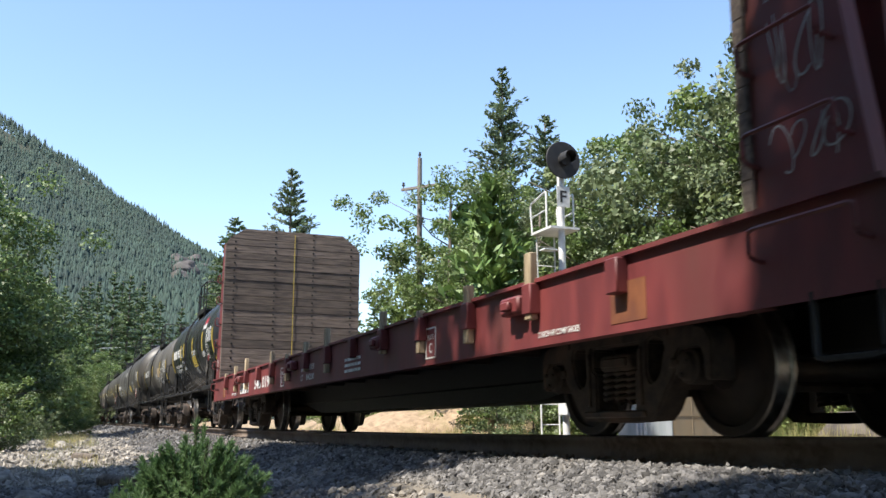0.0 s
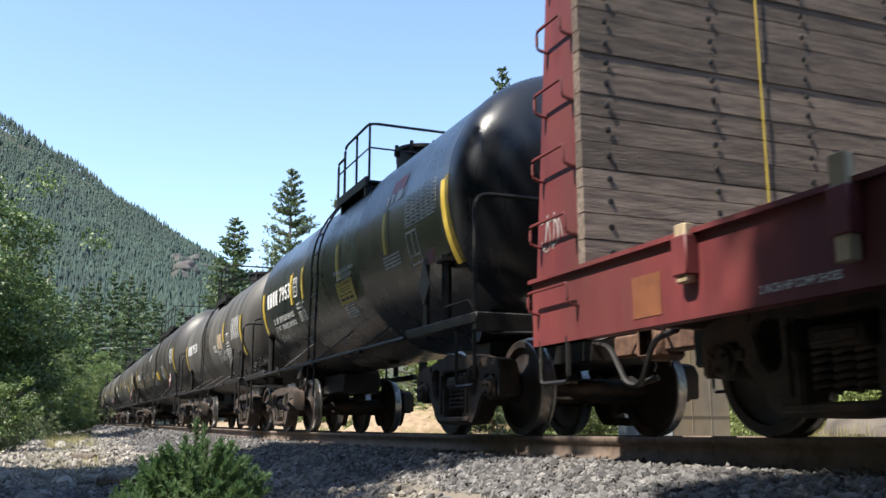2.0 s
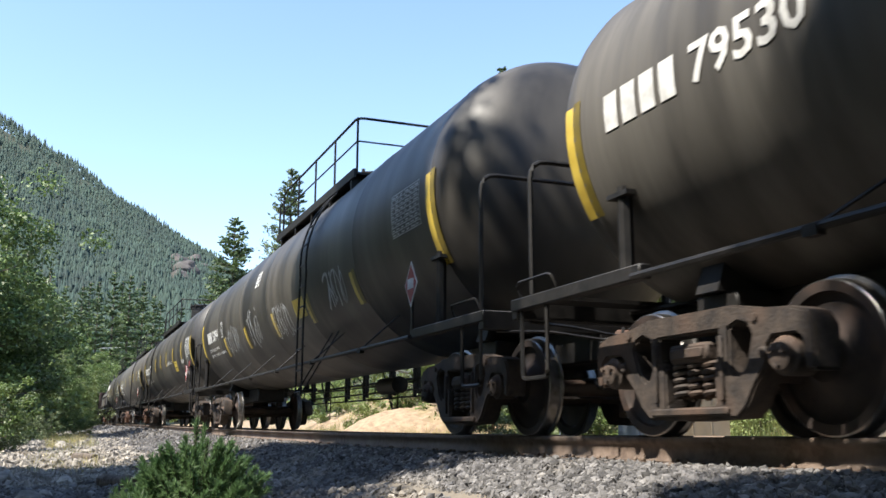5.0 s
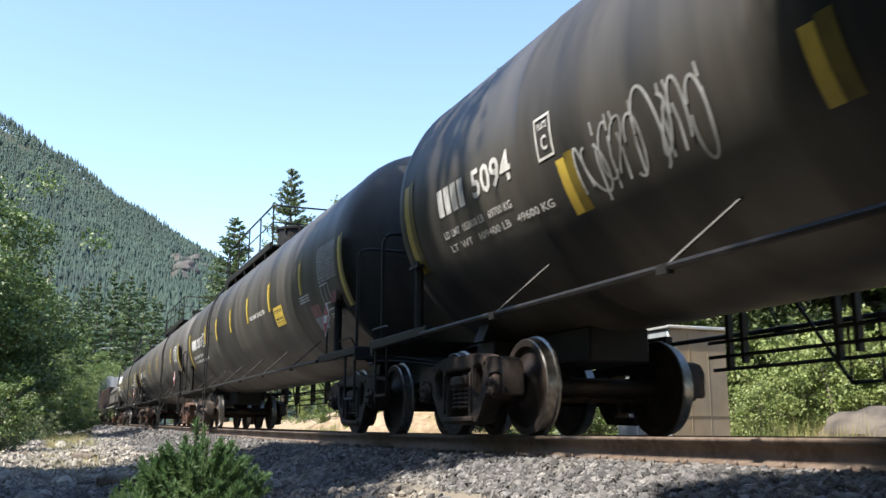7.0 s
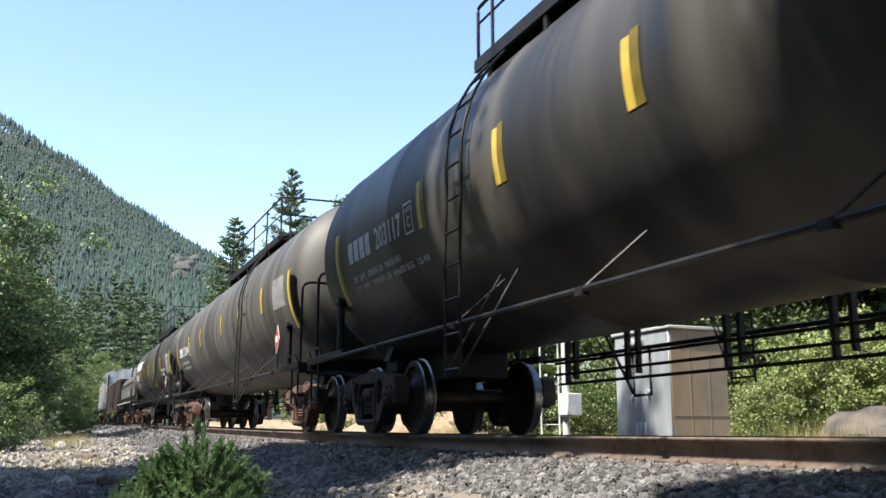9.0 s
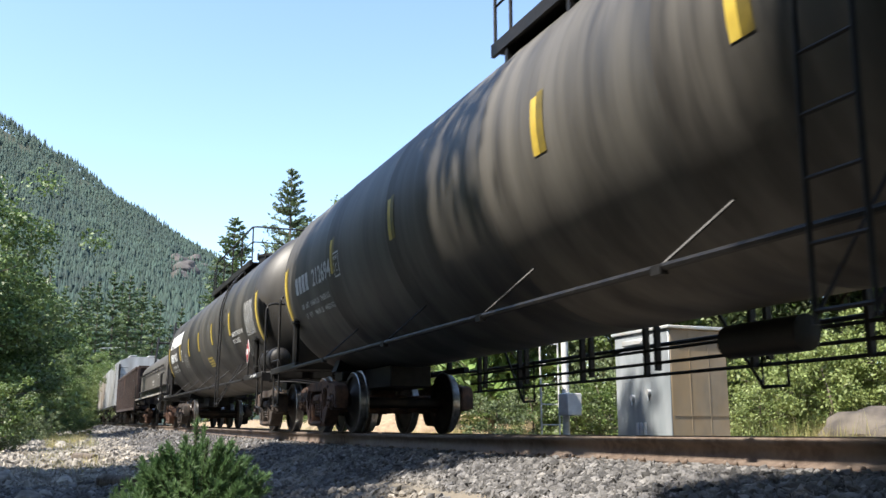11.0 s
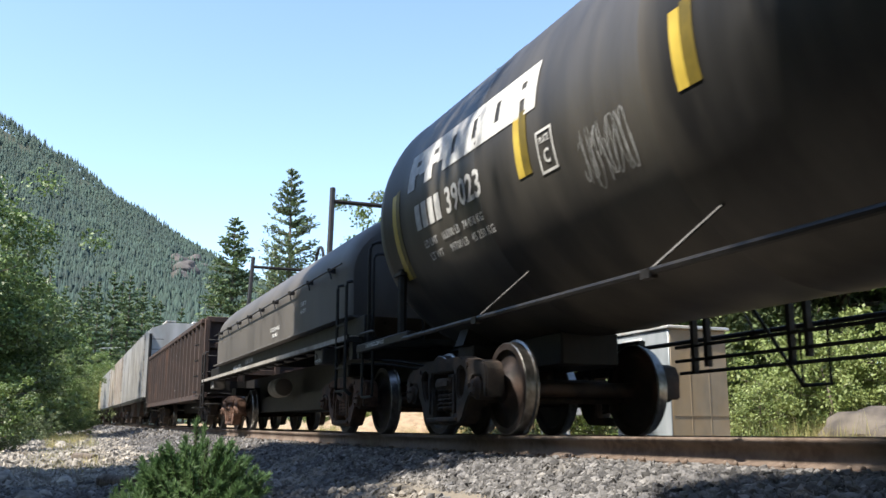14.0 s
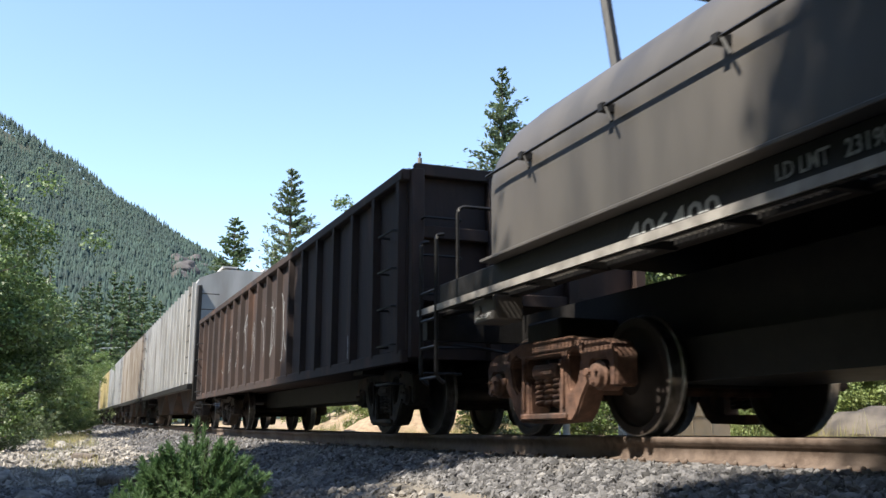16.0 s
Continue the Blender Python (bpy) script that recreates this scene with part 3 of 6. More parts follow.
def panel(car, R, zc, x0, x1, a0, a1, rows, cols):
    """A data table: white ruled lines and short white bars."""
    bm = B()
    lw = 0.008
    for k in range(rows + 1):
        a = a0 + (a1 - a0) * k / rows
        patch(bm, R, zc, x0, x1, a, a + lw / R)
    for k in range(cols + 1):
        x = x0 + (x1 - x0) * k / cols
        patch(bm, R, zc, x, x + lw, a0, a1)
    rnd = random.Random(rows * cols)
    for i in range(rows):
        for j in range(cols):
            xa, xb = x0 + (x1 - x0) * (j + 0.15) / cols, x0 + (x1 - x0) * (j + rnd.uniform(0.4, 0.85)) / cols
            aa, ab = a0 + (a1 - a0) * (i + 0.36) / rows, a0 + (a1 - a0) * (i + 0.64) / rows
            patch(bm, R, zc, xa, xb, aa, ab)
    return part("data_panel", bm, M_WHITE, car, "white ruled data table of small print")


def outline(car, R, zc, x0, x1, a0, a1, split=0):
    bm = B()
    lw = 0.022
    patch(bm, R, zc, x0, x1, a0, a0 + lw / R)
    patch(bm, R, zc, x0, x1, a1 - lw / R, a1)
    patch(bm, R, zc, x0, x0 + lw, a0, a1)
    patch(bm, R, zc, x1 - lw, x1, a0, a1)
    for k in range(1, split):
        x = x0 + (x1 - x0) * k / split
        patch(bm, R, zc, x, x + lw, a0 + (a1 - a0) * 0.25, a1)
    if split:
        patch(bm, R, zc, x0, x1, a0 + (a1 - a0) * 0.25, a0 + (a1 - a0) * 0.25 + lw / R)
    return part("stencil_frame", bm, M_WHITE, car, "white stencilled frame")


def plate_c(car, R, zc, x, a):
    outline(car, R, zc, x, x + 0.26, a, a + radians(13))
    lettering(car, "PLATE", x + 0.055, x + 0.205, a + radians(9), 0.055, R, zc)
    lettering(car, "C", x + 0.085, x + 0.175, a + radians(2.6), 0.12, R, zc)


def ribbon(bm, put, pts, w):
    """A painted stroke of width w along points of a surface."""
    prev = None
    for i, (u, v) in enumerate(pts):
        a, b = pts[max(i - 1, 0)], pts[min(i + 1, len(pts) - 1)]
        dx, dy = b[0] - a[0], b[1] - a[1]
        d = math.hypot(dx, dy) or 1
        nx, ny = -dy / d * w / 2, dx / d * w / 2
        cur = (bm.verts.new(put(u + nx, v + ny)), bm.verts.new(put(u - nx, v - ny)))
        if prev:
            bm.faces.new((prev[0], prev[1], cur[1], cur[0]))
        prev = cur


def scrawl(car, put, x0, x1, low, height, seed, material=None, w=0.025, loops=6, label="pale sprayed graffiti scrawl"):
    """A sprayed scrawl of loops and strokes."""
    rnd = random.Random(seed)
    bm = B()
    wd = (x1 - x0) / loops
    for k in range(loops):
        cx, cy = x0 + (k + 0.5) * wd, low + height * rnd.uniform(0.42, 0.6)
        rx, ry, ph, tw = wd * rnd.uniform(0.35, 0.8), height * rnd.uniform(0.3, 0.5), rnd.uniform(0, 6), rnd.uniform(0.7, 1.5)
        pts = [(cx + rx * math.sin(ph + t * tw * 0.3), cy + ry * math.cos(ph + t * 0.3)) for t in range(rnd.randint(14, 24))]
        ribbon(bm, put, pts, w * rnd.uniform(0.7, 1.3))
        if rnd.random() < 0.7:
            a = cx + rnd.uniform(-0.4, 0.4) * wd
            ribbon(bm, put, [(a, low + height * rnd.uniform(0, 0.2)), (a + wd * 0.2, low + height * 0.5), (a + wd * rnd.uniform(-0.2, 0.5), low + height)], w)
    return part("graffiti", bm, material or M_SPRAY, car, label)


def diamond(car, x, y, z, r=0.19, material=None):
    """A hazard placard on a post, or the bare grey holder for one."""
    if material:
        bm = B()
        prism(bm, [(x - r, z), (x, z - r * 1.3), (x + r, z), (x, z + r * 1.3)], y, y + 0.012)
        for dz in (-0.09, 0.09):
            box(bm, x - 0.07, x + 0.07, y - 0.006, y, z + dz - 0.008, z + dz + 0.008)
        p = part("placard_holder", bm, material, car, "bare grey steel placard holder")
        part("placard_post", box(B(), x - 0.05, x + 0.05, y + 0.014, y + 0.05, 1.08, z + r * 1.3 + 0.05), M_FRAME, p)
        return
    bm = B()
    prism(bm, [(x - r, z), (x, z - r * 1.3), (x + r, z), (x, z + r * 1.3)], y, y + 0.006)
    p = part("placard", bm, M_WHITE, car, "red diamond hazard placard with a white border")
    b2 = B()
    q = r * 0.85
    prism(b2, [(x - q, z), (x, z - q * 1.3), (x + q, z), (x, z + q * 1.3)], y - 0.004, y)
    part("placard_face", b2, M_SIGNRED, p)
    b3 = B()
    box(b3, x - q * 0.55, x + q * 0.55, y - 0.008, y - 0.004, z - 0.05, z + 0.06)
    part("placard_number", b3, M_WHITE, p)
    b4 = B()
    box(b4, x - 0.02, x + 0.02, y + 0.008, y + 0.03, z - r * 1.3 - 0.25, z)
    part("placard_post", b4, M_FRAME, p)


def round_tank(R, zc, h, dish):
    bm = B()
    angles = np.linspace(0.06, math.pi / 2, 10)
    prof = [(-h, 0.0)] + [(-h + dish - dish * math.cos(a), R * math.sin(a)) for a in angles]
    seams = np.linspace(-h + dish + 0.05, h - dish - 0.05, max(4, int(h / 1.25)))
    mid = []
    for x in seams:
        mid += [(x - 0.035, R), (x - 0.012, R + 0.006), (x + 0.012, R + 0.006), (x + 0.035, R)]
    prof = prof + mid + [(-x, r) for x, r in prof[::-1]]
    return lathe(bm, prof, "x", 72, 0, zc)


def ladder(bm, x, w, path, step=0.32, r=0.016):
    """Two stiles along a path of (y, z) and rungs between them."""
    for dx in (-w / 2, w / 2):
        tube(bm, [(x + dx, y, z) for y, z in path], r, 5)
    acc, need = 0.0, 0.1
    for (ya, za), (yb, zb) in zip(path, path[1:]):
        L = math.hypot(yb - ya, zb - za)
        while need <= acc + L:
            t = (need - acc) / L
            p = (ya + (yb - ya) * t, za + (zb - za) * t)
            tube(bm, [(x - w / 2, *p), (x + w / 2, *p)], r * 0.8, 5)
            need += step
        acc += L


def tank_car(label, s0, half, R, zc, hl, material, truck_mat, plat, lad_x, dome=0.35, dish=0.76, rear_ahead=0.18):
    car = thing("tank_car", label, "tank car", GROUP)
    CARS.append((car, s0, half))
    part("tank", round_tank(R, zc, hl, dish), material, car, "round riveted and welded tank shell")
    end = half + 1.62
    for s in (-1, 1):
        X = s * half
        # saddle and body bolster over the truck
        bm = B()
        zb = zc - R
        box(bm, X - 0.22, X + 0.22, -0.72, 0.72, 0.82, 0.98, 0.015)
        for sy in (-1, 1):
            pts = [(-0.72, zc - math.sqrt(R * R - 0.5184) + 0.03), (-0.80, 0.98), (-0.3, 0.98), (-0.3, zb + 0.06)]
            lo = [bm.verts.new((X - 0.12, sy * y, z)) for y, z in pts]
            hi = [bm.verts.new((X + 0.12, sy * y, z)) for y, z in pts]
            bm.faces.new(lo), bm.faces.new(hi[::-1])
            for i in range(4):
                bm.faces.new((lo[i], lo[(i + 1) % 4], hi[(i + 1) % 4], hi[i]))
        bmesh.ops.recalc_face_normals(bm, faces=bm.faces)
        part("bolster", bm, M_FRAME, car)
        # stub sill
        bm = B()
        xa, xb = sorted((X - s * 1.5, s * end))
        box(bm, xa, xb, -0.33, 0.33, 0.68, 1.02, 0.02)
        box(bm, min(X, s * end), max(X, s * end), -0.42, 0.42, 1.02, 1.045)
        part("stub_sill", bm, M_FRAME, car)
        # end platform: side beams, end beam, treads, stirrup step
        bm = B()
        for sy in (-1, 1):
            xa, xb = sorted((X - s * 0.25, s * end))
            part("side_beam", box(B(), xa, xb, sy * 1.46 - 0.05, sy * 1.46 + 0.05, 1.00, 1.10, 0.01), M_FRAME, car)
            step = B()
            tube(step, bend([(s * (end - 0.55), sy * 1.47, 1.0), (s * (end - 0.55), sy * 1.47, 0.45), (s * (end - 0.13), sy * 1.47, 0.45), (s * (end - 0.13), sy * 1.47, 1.0)], 0.05, 2), 0.018, 5)
            part("stirrup_step", step, M_FRAME, car)
        xa, xb = sorted((s * (end - 0.10), s * end))
        box(bm, xa, xb, -1.50, 1.50, 0.93, 1.10, 0.01)
        xa, xb = sorted((s * (end - 0.40), s * (end - 0.12)))
        box(bm, xa, xb, -1.40, 1.40, 1.065, 1.095)
        part("end_platform", bm, M_FRAME, car, "black end platform")
        # end handrail
        bm = B()
        xr = s * (half + 1.40)
        zt = 2.40 if R > 1.45 else 2.25
        tube(bm, bend([(xr, -1.42, 1.08), (xr, -1.42, zt), (xr, 1.42, zt), (xr, 1.42, 1.08)], 0.16), 0.022, 7)
        tube(bm, bend([(s * (half + 1.5), -1.47, 1.1), (s * (half + 1.5), -1.52, 1.22), (s * (half + 0.9), -1.52, 1.22), (s * (half + 0.9), -1.47, 1.1)], 0.06, 2), 0.012, 5)
        part("handrail", bm, M_FRAME, car, "bent black pipe handrail")
        # head brace post
        for sy in (-1, 1):
            bm = B()
            yp = 0.895 * R
            zq = zc - math.sqrt(R * R - yp * yp)
            tube(bm, [(X + s * 0.30, sy * yp, 1.08), (X + s * 0.30, sy * yp, zq + 0.03)], 0.055, 8)
            y0, y1 = sorted((sy * (yp + 0.07), sy * (yp - 0.08)))
            box(bm, X + s * 0.30 - 0.13, X + s * 0.30 + 0.13, y0, y1, zq - 0.05, zq - 0.015)
            part("saddle_post", bm, M_FRAME, car)
        coupler(car, s * end, s)
        truck(car, X, truck_mat, 0.18 if s > 0 else rear_ahead)
    bm = B()
    xb = -(half + 1.30)
    tube(bm, [(xb, 0.95, 1.09), (xb, 0.95, 1.95)], 0.03, 6)
    ring = [(xb - 0.06, 0.95 + 0.24 * math.cos(a), 1.85 + 0.24 * math.sin(a)) for a in np.linspace(0, math.tau, 19)]
    tube(bm, ring, 0.014, 5)
    for k in range(4):
        a = k * math.pi / 2 + 0.4
        tube(bm, [(xb - 0.06, 0.95, 1.85), (xb - 0.06, 0.95 + 0.24 * math.cos(a), 1.85 + 0.24 * math.sin(a))], 0.012, 5)
    box(bm, xb - 0.05, xb + 0.12, 0.83, 1.07, 1.66, 1.95, 0.02)
    part("hand_brake", bm, M_FRAME, car, "black hand brake with a spoked wheel")
    # side rods with stays
    for sy in (-1, 1):
        bm = B()
        tube(bm, [(-half + 0.2, sy * 1.53, 1.015), (half - 0.2, sy * 1.53, 1.015)], 0.026, 8)
        n = max(3, int(half / 1.25))
        for k in range(n):
            x = -half + (k + 0.8) * 2 * half / (n + 0.6)
            tube(bm, [(x, sy * 1.53, 1.015), (x + 0.22, sy * R * 0.72, zc - R * 0.70)], 0.011, 5)
            box(bm, x - 0.05, x + 0.05, sy * 1.53 - 0.03, sy * 1.53 + 0.03, 0.97, 1.03)
        part("side_rod", bm, M_FRAME, car, "black safety rod with slanting stays")
    # brake rigging below the tank
    bm = B()
    for y, z in ((0.95, 0.88), (0.95, 0.74), (1.0, 0.62)):
        tube(bm, [(-half + 1.6, y, z), (half - 1.6, y, z)], 0.018, 5)
    x = -half + 1.9
    k = 0
    while x < half - 1.8:
        box(bm, x - 0.025, x + 0.025, 0.93, 0.99, 0.60, zc - R * 0.80)
        box(bm, x + 0.18, x + 0.23, 0.93, 0.99, 0.66, zc - R * 0.80)
        if k % 3 == 1:
            tube(bm, [(x - 0.55, 0.96, zc - R * 0.82), (x + 0.1, 0.96, 0.42), (x + 0.1, 0.96, 0.9)], 0.02, 5)
            tube(bm, [(x + 0.1, 0.96, 0.42), (x + 0.42, 0.96, 0.42), (x + 0.42, 0.96, 0.95)], 0.02, 5)
        x += 1.35 + 0.35 * (k % 2)
        k += 1
    part("brake_rigging", bm, M_FRAME, car, "black brake pipes and hangers")
    bm = B()
    lathe(bm, [(-0.5, 0.0), (-0.46, 0.15), (0.46, 0.15), (0.5, 0.0)], "x", 16, 0.55, 0.80, cx=1.2)
    part("brake_cylinder", bm, M_FRAME, car)
    # top platform, railing, manway
    p0, p1 = plat
    zt = zc + R
    zp = zc + math.sqrt(R * R - 1.2544) + 0.17
    bm = B()
    for sy in (-1, 1):
        box(bm, p0, p1, sy * 0.98 - 0.16, sy * 0.98 + 0.16, zp, zp + 0.03)
        box(bm, p0, p1, sy * 1.15 - 0.02, sy * 1.15 + 0.02, zp - 0.05, zp + 0.08)
        for x in np.arange(p0 + 0.3, p1, 1.2):
            box(bm, x - 0.03, x + 0.03, sy * 1.0 - 0.15, sy * 1.0 + 0.15, zc + math.sqrt(R * R - 1.3) - 0.02, zp)
    for x in np.arange(p0 + 0.03, p1 - 0.03, 0.06):
        box(bm, x, x + 0.012, -1.14, -0.82, zp + 0.03, zp + 0.045)
    box(bm, p0, p0 + 0.3, -0.9, 0.9, zp, zp + 0.03)
    box(bm, p1 - 0.3, p1, -0.9, 0.9, zp, zp + 0.03)
    part("top_platform", bm, M_FRAME, car, "black grated walkway on the tank top")
    bm = B()
    y = -1.12
    top = zp + 0.86
    n = max(2, int((p1 - p0) / 1.3))
    tube(bm, bend([(p0, y, zp), (p0, y, top - 0.18), (p0 + 0.3, y, top - 0.18)], 0.05, 2), 0.02, 6)
    tube(bm, bend([(p0 + 0.35, y, zp), (p0 + 0.35, y, top), (p1, y, top), (p1, 1.12, top), (p0 + 0.35, 1.12, top), (p0 + 0.35, 1.12, zp)], 0.14), 0.02, 6)
    tube(bm, [(p0, y, zp + 0.5), (p1, y, zp + 0.5), (p1, 1.12, zp + 0.5), (p0, 1.12, zp + 0.5)], 0.014, 5)
    for k in range(1, n + 1):
        x = p0 + 0.35 + (p1 - p0 - 0.35) * k / n
        tube(bm, [(x, y, zp), (x, y, top)], 0.018, 5)
        tube(bm, [(x, -y, zp), (x, -y, top)], 0.018, 5)
    part("platform_railing", bm, M_FRAME, car, "black pipe railing of the walkway")
    bm = B()
    xm = (p0 + p1) / 2
    lathe(bm, [(zt - 0.25, 0.0), (zt - 0.25, 0.42), (zt + dome, 0.42), (zt + dome, 0.46), (zt + dome + 0.05, 0.46), (zt + dome + 0.09, 0.30), (zt + dome + 0.09, 0.0)], "z", 28, 0, 0, cx=xm)
    for k in range(8):
        a = k * math.tau / 8
        lathe(bm, [(zt + dome - 0.08, 0.0), (zt + dome - 0.08, 0.03), (zt + dome + 0.1, 0.03), (zt + dome + 0.1, 0.0)], "z", 6, 0.44 * math.sin(a), 0, cx=xm + 0.44 * math.cos(a))
    part("manway", bm, M_FRAME, car, "black bolted manway dome")
    for sy in (-1, 1):
        bm = B()
        arc = [(sy * (R + 0.09) * math.cos(a), zc + (R + 0.09) * math.sin(a)) for a in np.linspace(radians(46), radians(-6), 9)]
        ladder(bm, lad_x, 0.36, [(sy * 1.1, zp + 0.02)] + arc + [(sy * (R + 0.10), zc - 0.9), (sy * (R + 0.10), 0.52)])
        part("ladder", bm, M_FRAME, car, "curved black side ladder")
        if half > 5:
            bm = B()
            for dx in (-0.18, 0.18):
                tube(bm, [(lad_x + dx, sy * (R + 0.10), 0.55), (lad_x + dx + 0.20, sy * R * 0.74, zc - R * 0.67)], 0.012, 5)
            part("ladder_brace", bm, M_FRAME, car, "slanting braces at the ladder's foot")
    return car


def strips(car, R, zc, xs, a0=-14, a1=5, w=0.10, first=None, last=None):
    for x in xs:
        part("reflective_strip", patch(B(), R, zc, x, x + w, radians(a0), radians(a1)), M_YELLOW, car, "yellow reflective strip")
        part("old_strip", patch(B(), R, zc, x + w + 0.004, x + 2.1 * w, radians(a0), radians(a1 + 1)), M_OLDTAPE, car, "older faded olive strip beside the yellow one")
    for x in (first, last):
        if x is not None:
            part("reflective_strip", patch(B(), R, zc, x, x + w * 1.1, radians(-31), radians(6)), M_YELLOW, car, "long yellow reflective strip at the tank's end")
            part("old_strip", patch(B(), R, zc, x + w * 1.1 + 0.004, x + w * 2.1, radians(-31), radians(7)), M_OLDTAPE, car, "older faded olive strip beside the yellow one")


def tank_marks(car, R, zc, mark, x_mark, number, x0, x1, rows, low=-13.5):
    # owner's initials as plain shapes, then the number
    bm = B()
    w = (x_mark[1] - x_mark[0]) / 4
    for k in range(4):
        patch(bm, R, zc, x_mark[0] + k * w, x_mark[0] + (k + 0.74) * w, radians(low), radians(low) + 0.27 / R)
    part("owner_mark", bm, M_WHITE, car, "white painted owner's mark")
    lettering(car, number, x0, x1, radians(low), 0.27, R, zc, name="car_number")
    for s, xa, xb, a, h in rows:
        lettering(car, s, xa, xb, radians(a), h, R, zc)


# -- bulkhead flat car --
def flat_car():
    car = thing("flat_car", "oxide-red bulkhead flat car with wooden stakes along its deck", "flat car", GROUP)
    CARS.append((car, -13.04, 6.96))
    W = 1.60
    xr, xf = -9.25, 10.15
    bm = B()
    box(bm, xr, xf, -W + 0.02, W - 0.02, 1.02, 1.12)
    for x in np.arange(xr + 0.6, xf - 0.3, 1.2):
        box(bm, x - 0.05, x + 0.05, -W + 0.05, W - 0.05, 0.78, 1.02)
    part("deck", bm, M_PLANK, car, "worn plank deck on steel cross-bearers")
    for s in (-1, 1):
        bm = B()
        box(bm, xr, xf, s * W - 0.012, s * W + 0.012, 0.66, 1.14)
        box(bm, xr, xf, min(s * W, s * (W - 0.10)), max(s * W, s * (W - 0.10)), 0.66, 0.69)
        box(bm, xr, xf, min(s * (W + 0.05), s * (W - 0.12)), max(s * (W + 0.05), s * (W - 0.12)), 1.135, 1.165)
        for x in np.arange(xr + 0.9, xf - 0.9, 0.30):
            lathe(bm, [(1.165, 0.022), (1.178, 0.018), (1.182, 0.0)], "z", 8, s * (W - 0.03), 0, cx=x)
        part("side_sill", bm, M_RED, car, "red steel side sill with rivets")
    bm = B()
    box(bm, xr + 0.3, xf - 0.3, -0.38, 0.38, 0.52, 1.02, 0.02)
    prism(bm, [(-6.0, 0.6), (-4.2, 0.34), (4.6, 0.34), (6.4, 0.6)], -0.36, 0.36)
    bmesh.ops.recalc_face_normals(bm, faces=bm.faces)
    part("centre_sill", bm, M_FRAME, car)
    k = 0
    for x in np.arange(-7.3, 8.8, 1.18):
        for s in (-1, 1):
            bm = B()
            y = s * (W + 0.055)
            box(bm, x - 0.07, x + 0.07, y - 0.045, y + 0.045, 0.90, 1.13, 0.008)
            part("stake_pocket", bm, M_RED, car)
            if k % 5 != 3:
                top = 1.20 + 0.17 * ((k * 7) % 5) / 4
                bm = B()
                box(bm, x - 0.05, x + 0.05, y - 0.03, y + 0.035, 0.78 if k % 3 else 0.86, top, 0.006)
                part("stake", bm, M_WOOD, car, "pale sawn wooden stake")
        k += 1
    for x in (-5.6, -1.0, 3.2, 6.6):
        bm = B()
        box(bm, x - 0.16, x + 0.16, -W - 0.12, -W - 0.013, 0.92, 1.06, 0.02)
        box(bm, x - 0.07, x + 0.07, -W - 0.16, -W - 0.12, 0.95, 1.02, 0.01)
        part("winch", bm, M_RED, car, "red tie-down winch")
    # bulkheads
    for face, back, name in ((-8.45, -9.25, "rear"), (9.22, 10.15, "front")):
        s = 1 if name == "rear" else -1
        prof = [(-1.62, 1.15), (-1.62, 4.34), (-1.17, 4.67), (1.17, 4.67), (1.62, 4.34), (1.62, 1.15)]
        bulk = B()
        for sy in (-1, 1):
            y = sy * 1.55
            xa, xb = sorted((face - s * 0.09, back))
            v = [(xa, 0.66), (xb, 0.66), (xb if s < 0 else xb, 1.15)]
            top_w = 0.32
            if s > 0:
                pts = [(back, 0.66), (face - 0.09, 0.66), (face - 0.09, 4.30), (face - 0.09 - top_w, 4.30)]
            else:
                pts = [(face + 0.09, 0.66), (back, 0.66), (face + 0.09 + top_w, 4.30), (face + 0.09, 4.30)]
            prism(bulk, pts, y - 0.05, y + 0.05)
            bmesh.ops.recalc_face_normals(bulk, faces=bulk.faces)
            if sy < 0:
                bh = part("bulkhead", bulk, M_RED, car, "tall red steel end bulkhead")
                bulk = B()
            else:
                part("side_post", bulk, M_RED, bh)
        for y in (-0.75, 0.0, 0.75):
            xa, xb = sorted((face - s * 0.09, face - s * 0.30))
            part("stiffener", box(B(), xa, xb, y - 0.07, y + 0.07, 1.1, 4.6), M_RED, bh)
        for z in (1.6, 2.7, 3.8):
            xa, xb = sorted((face - s * 0.12, face - s * 0.20))
            part("crossbar", box(B(), xa, xb, -1.5, 1.5, z - 0.06, z + 0.06), M_RED, bh)
        # planks
        z = 1.17
        rnd = random.Random(5)
        bolts = [B() for _ in range(4)]
        while z < 4.66:
            h = min(rnd.uniform(0.14, 0.20), 4.67 - z)
            def half_w(zz):
                return 1.62 if zz < 4.34 else 1.62 - (zz - 4.34) / 0.33 * 0.45
            a, b = half_w(z), half_w(z + h - 0.008)
            d = rnd.uniform(-0.006, 0.006)
            bm = B()
            xa, xb = sorted((face + d, face - s * 0.085))
            v = [bm.verts.new((x, y, zz)) for x in (xa, xb) for y, zz in ((-a, z), (a, z), (b, z + h - 0.008), (-b, z + h - 0.008))]
            for q in ((0, 1, 2, 3), (7, 6, 5, 4), (0, 4, 5, 1), (1, 5, 6, 2), (2, 6, 7, 3), (3, 7, 4, 0)):
                bm.faces.new([v[j] for j in q])
            bmesh.ops.recalc_face_normals(bm, faces=bm.faces)
            for y, row in zip((-1.40, -0.46, 0.46, 1.40), bolts):
                if abs(y) < b - 0.05:
                    lathe(row, [(face + s * 0.004, 0.026), (face + s * 0.014, 0.020), (face + s * 0.016, 0.0)], "x", 7, y, z + h / 2)
            part("plank", bm, M_PLANK, bh)
            z += h
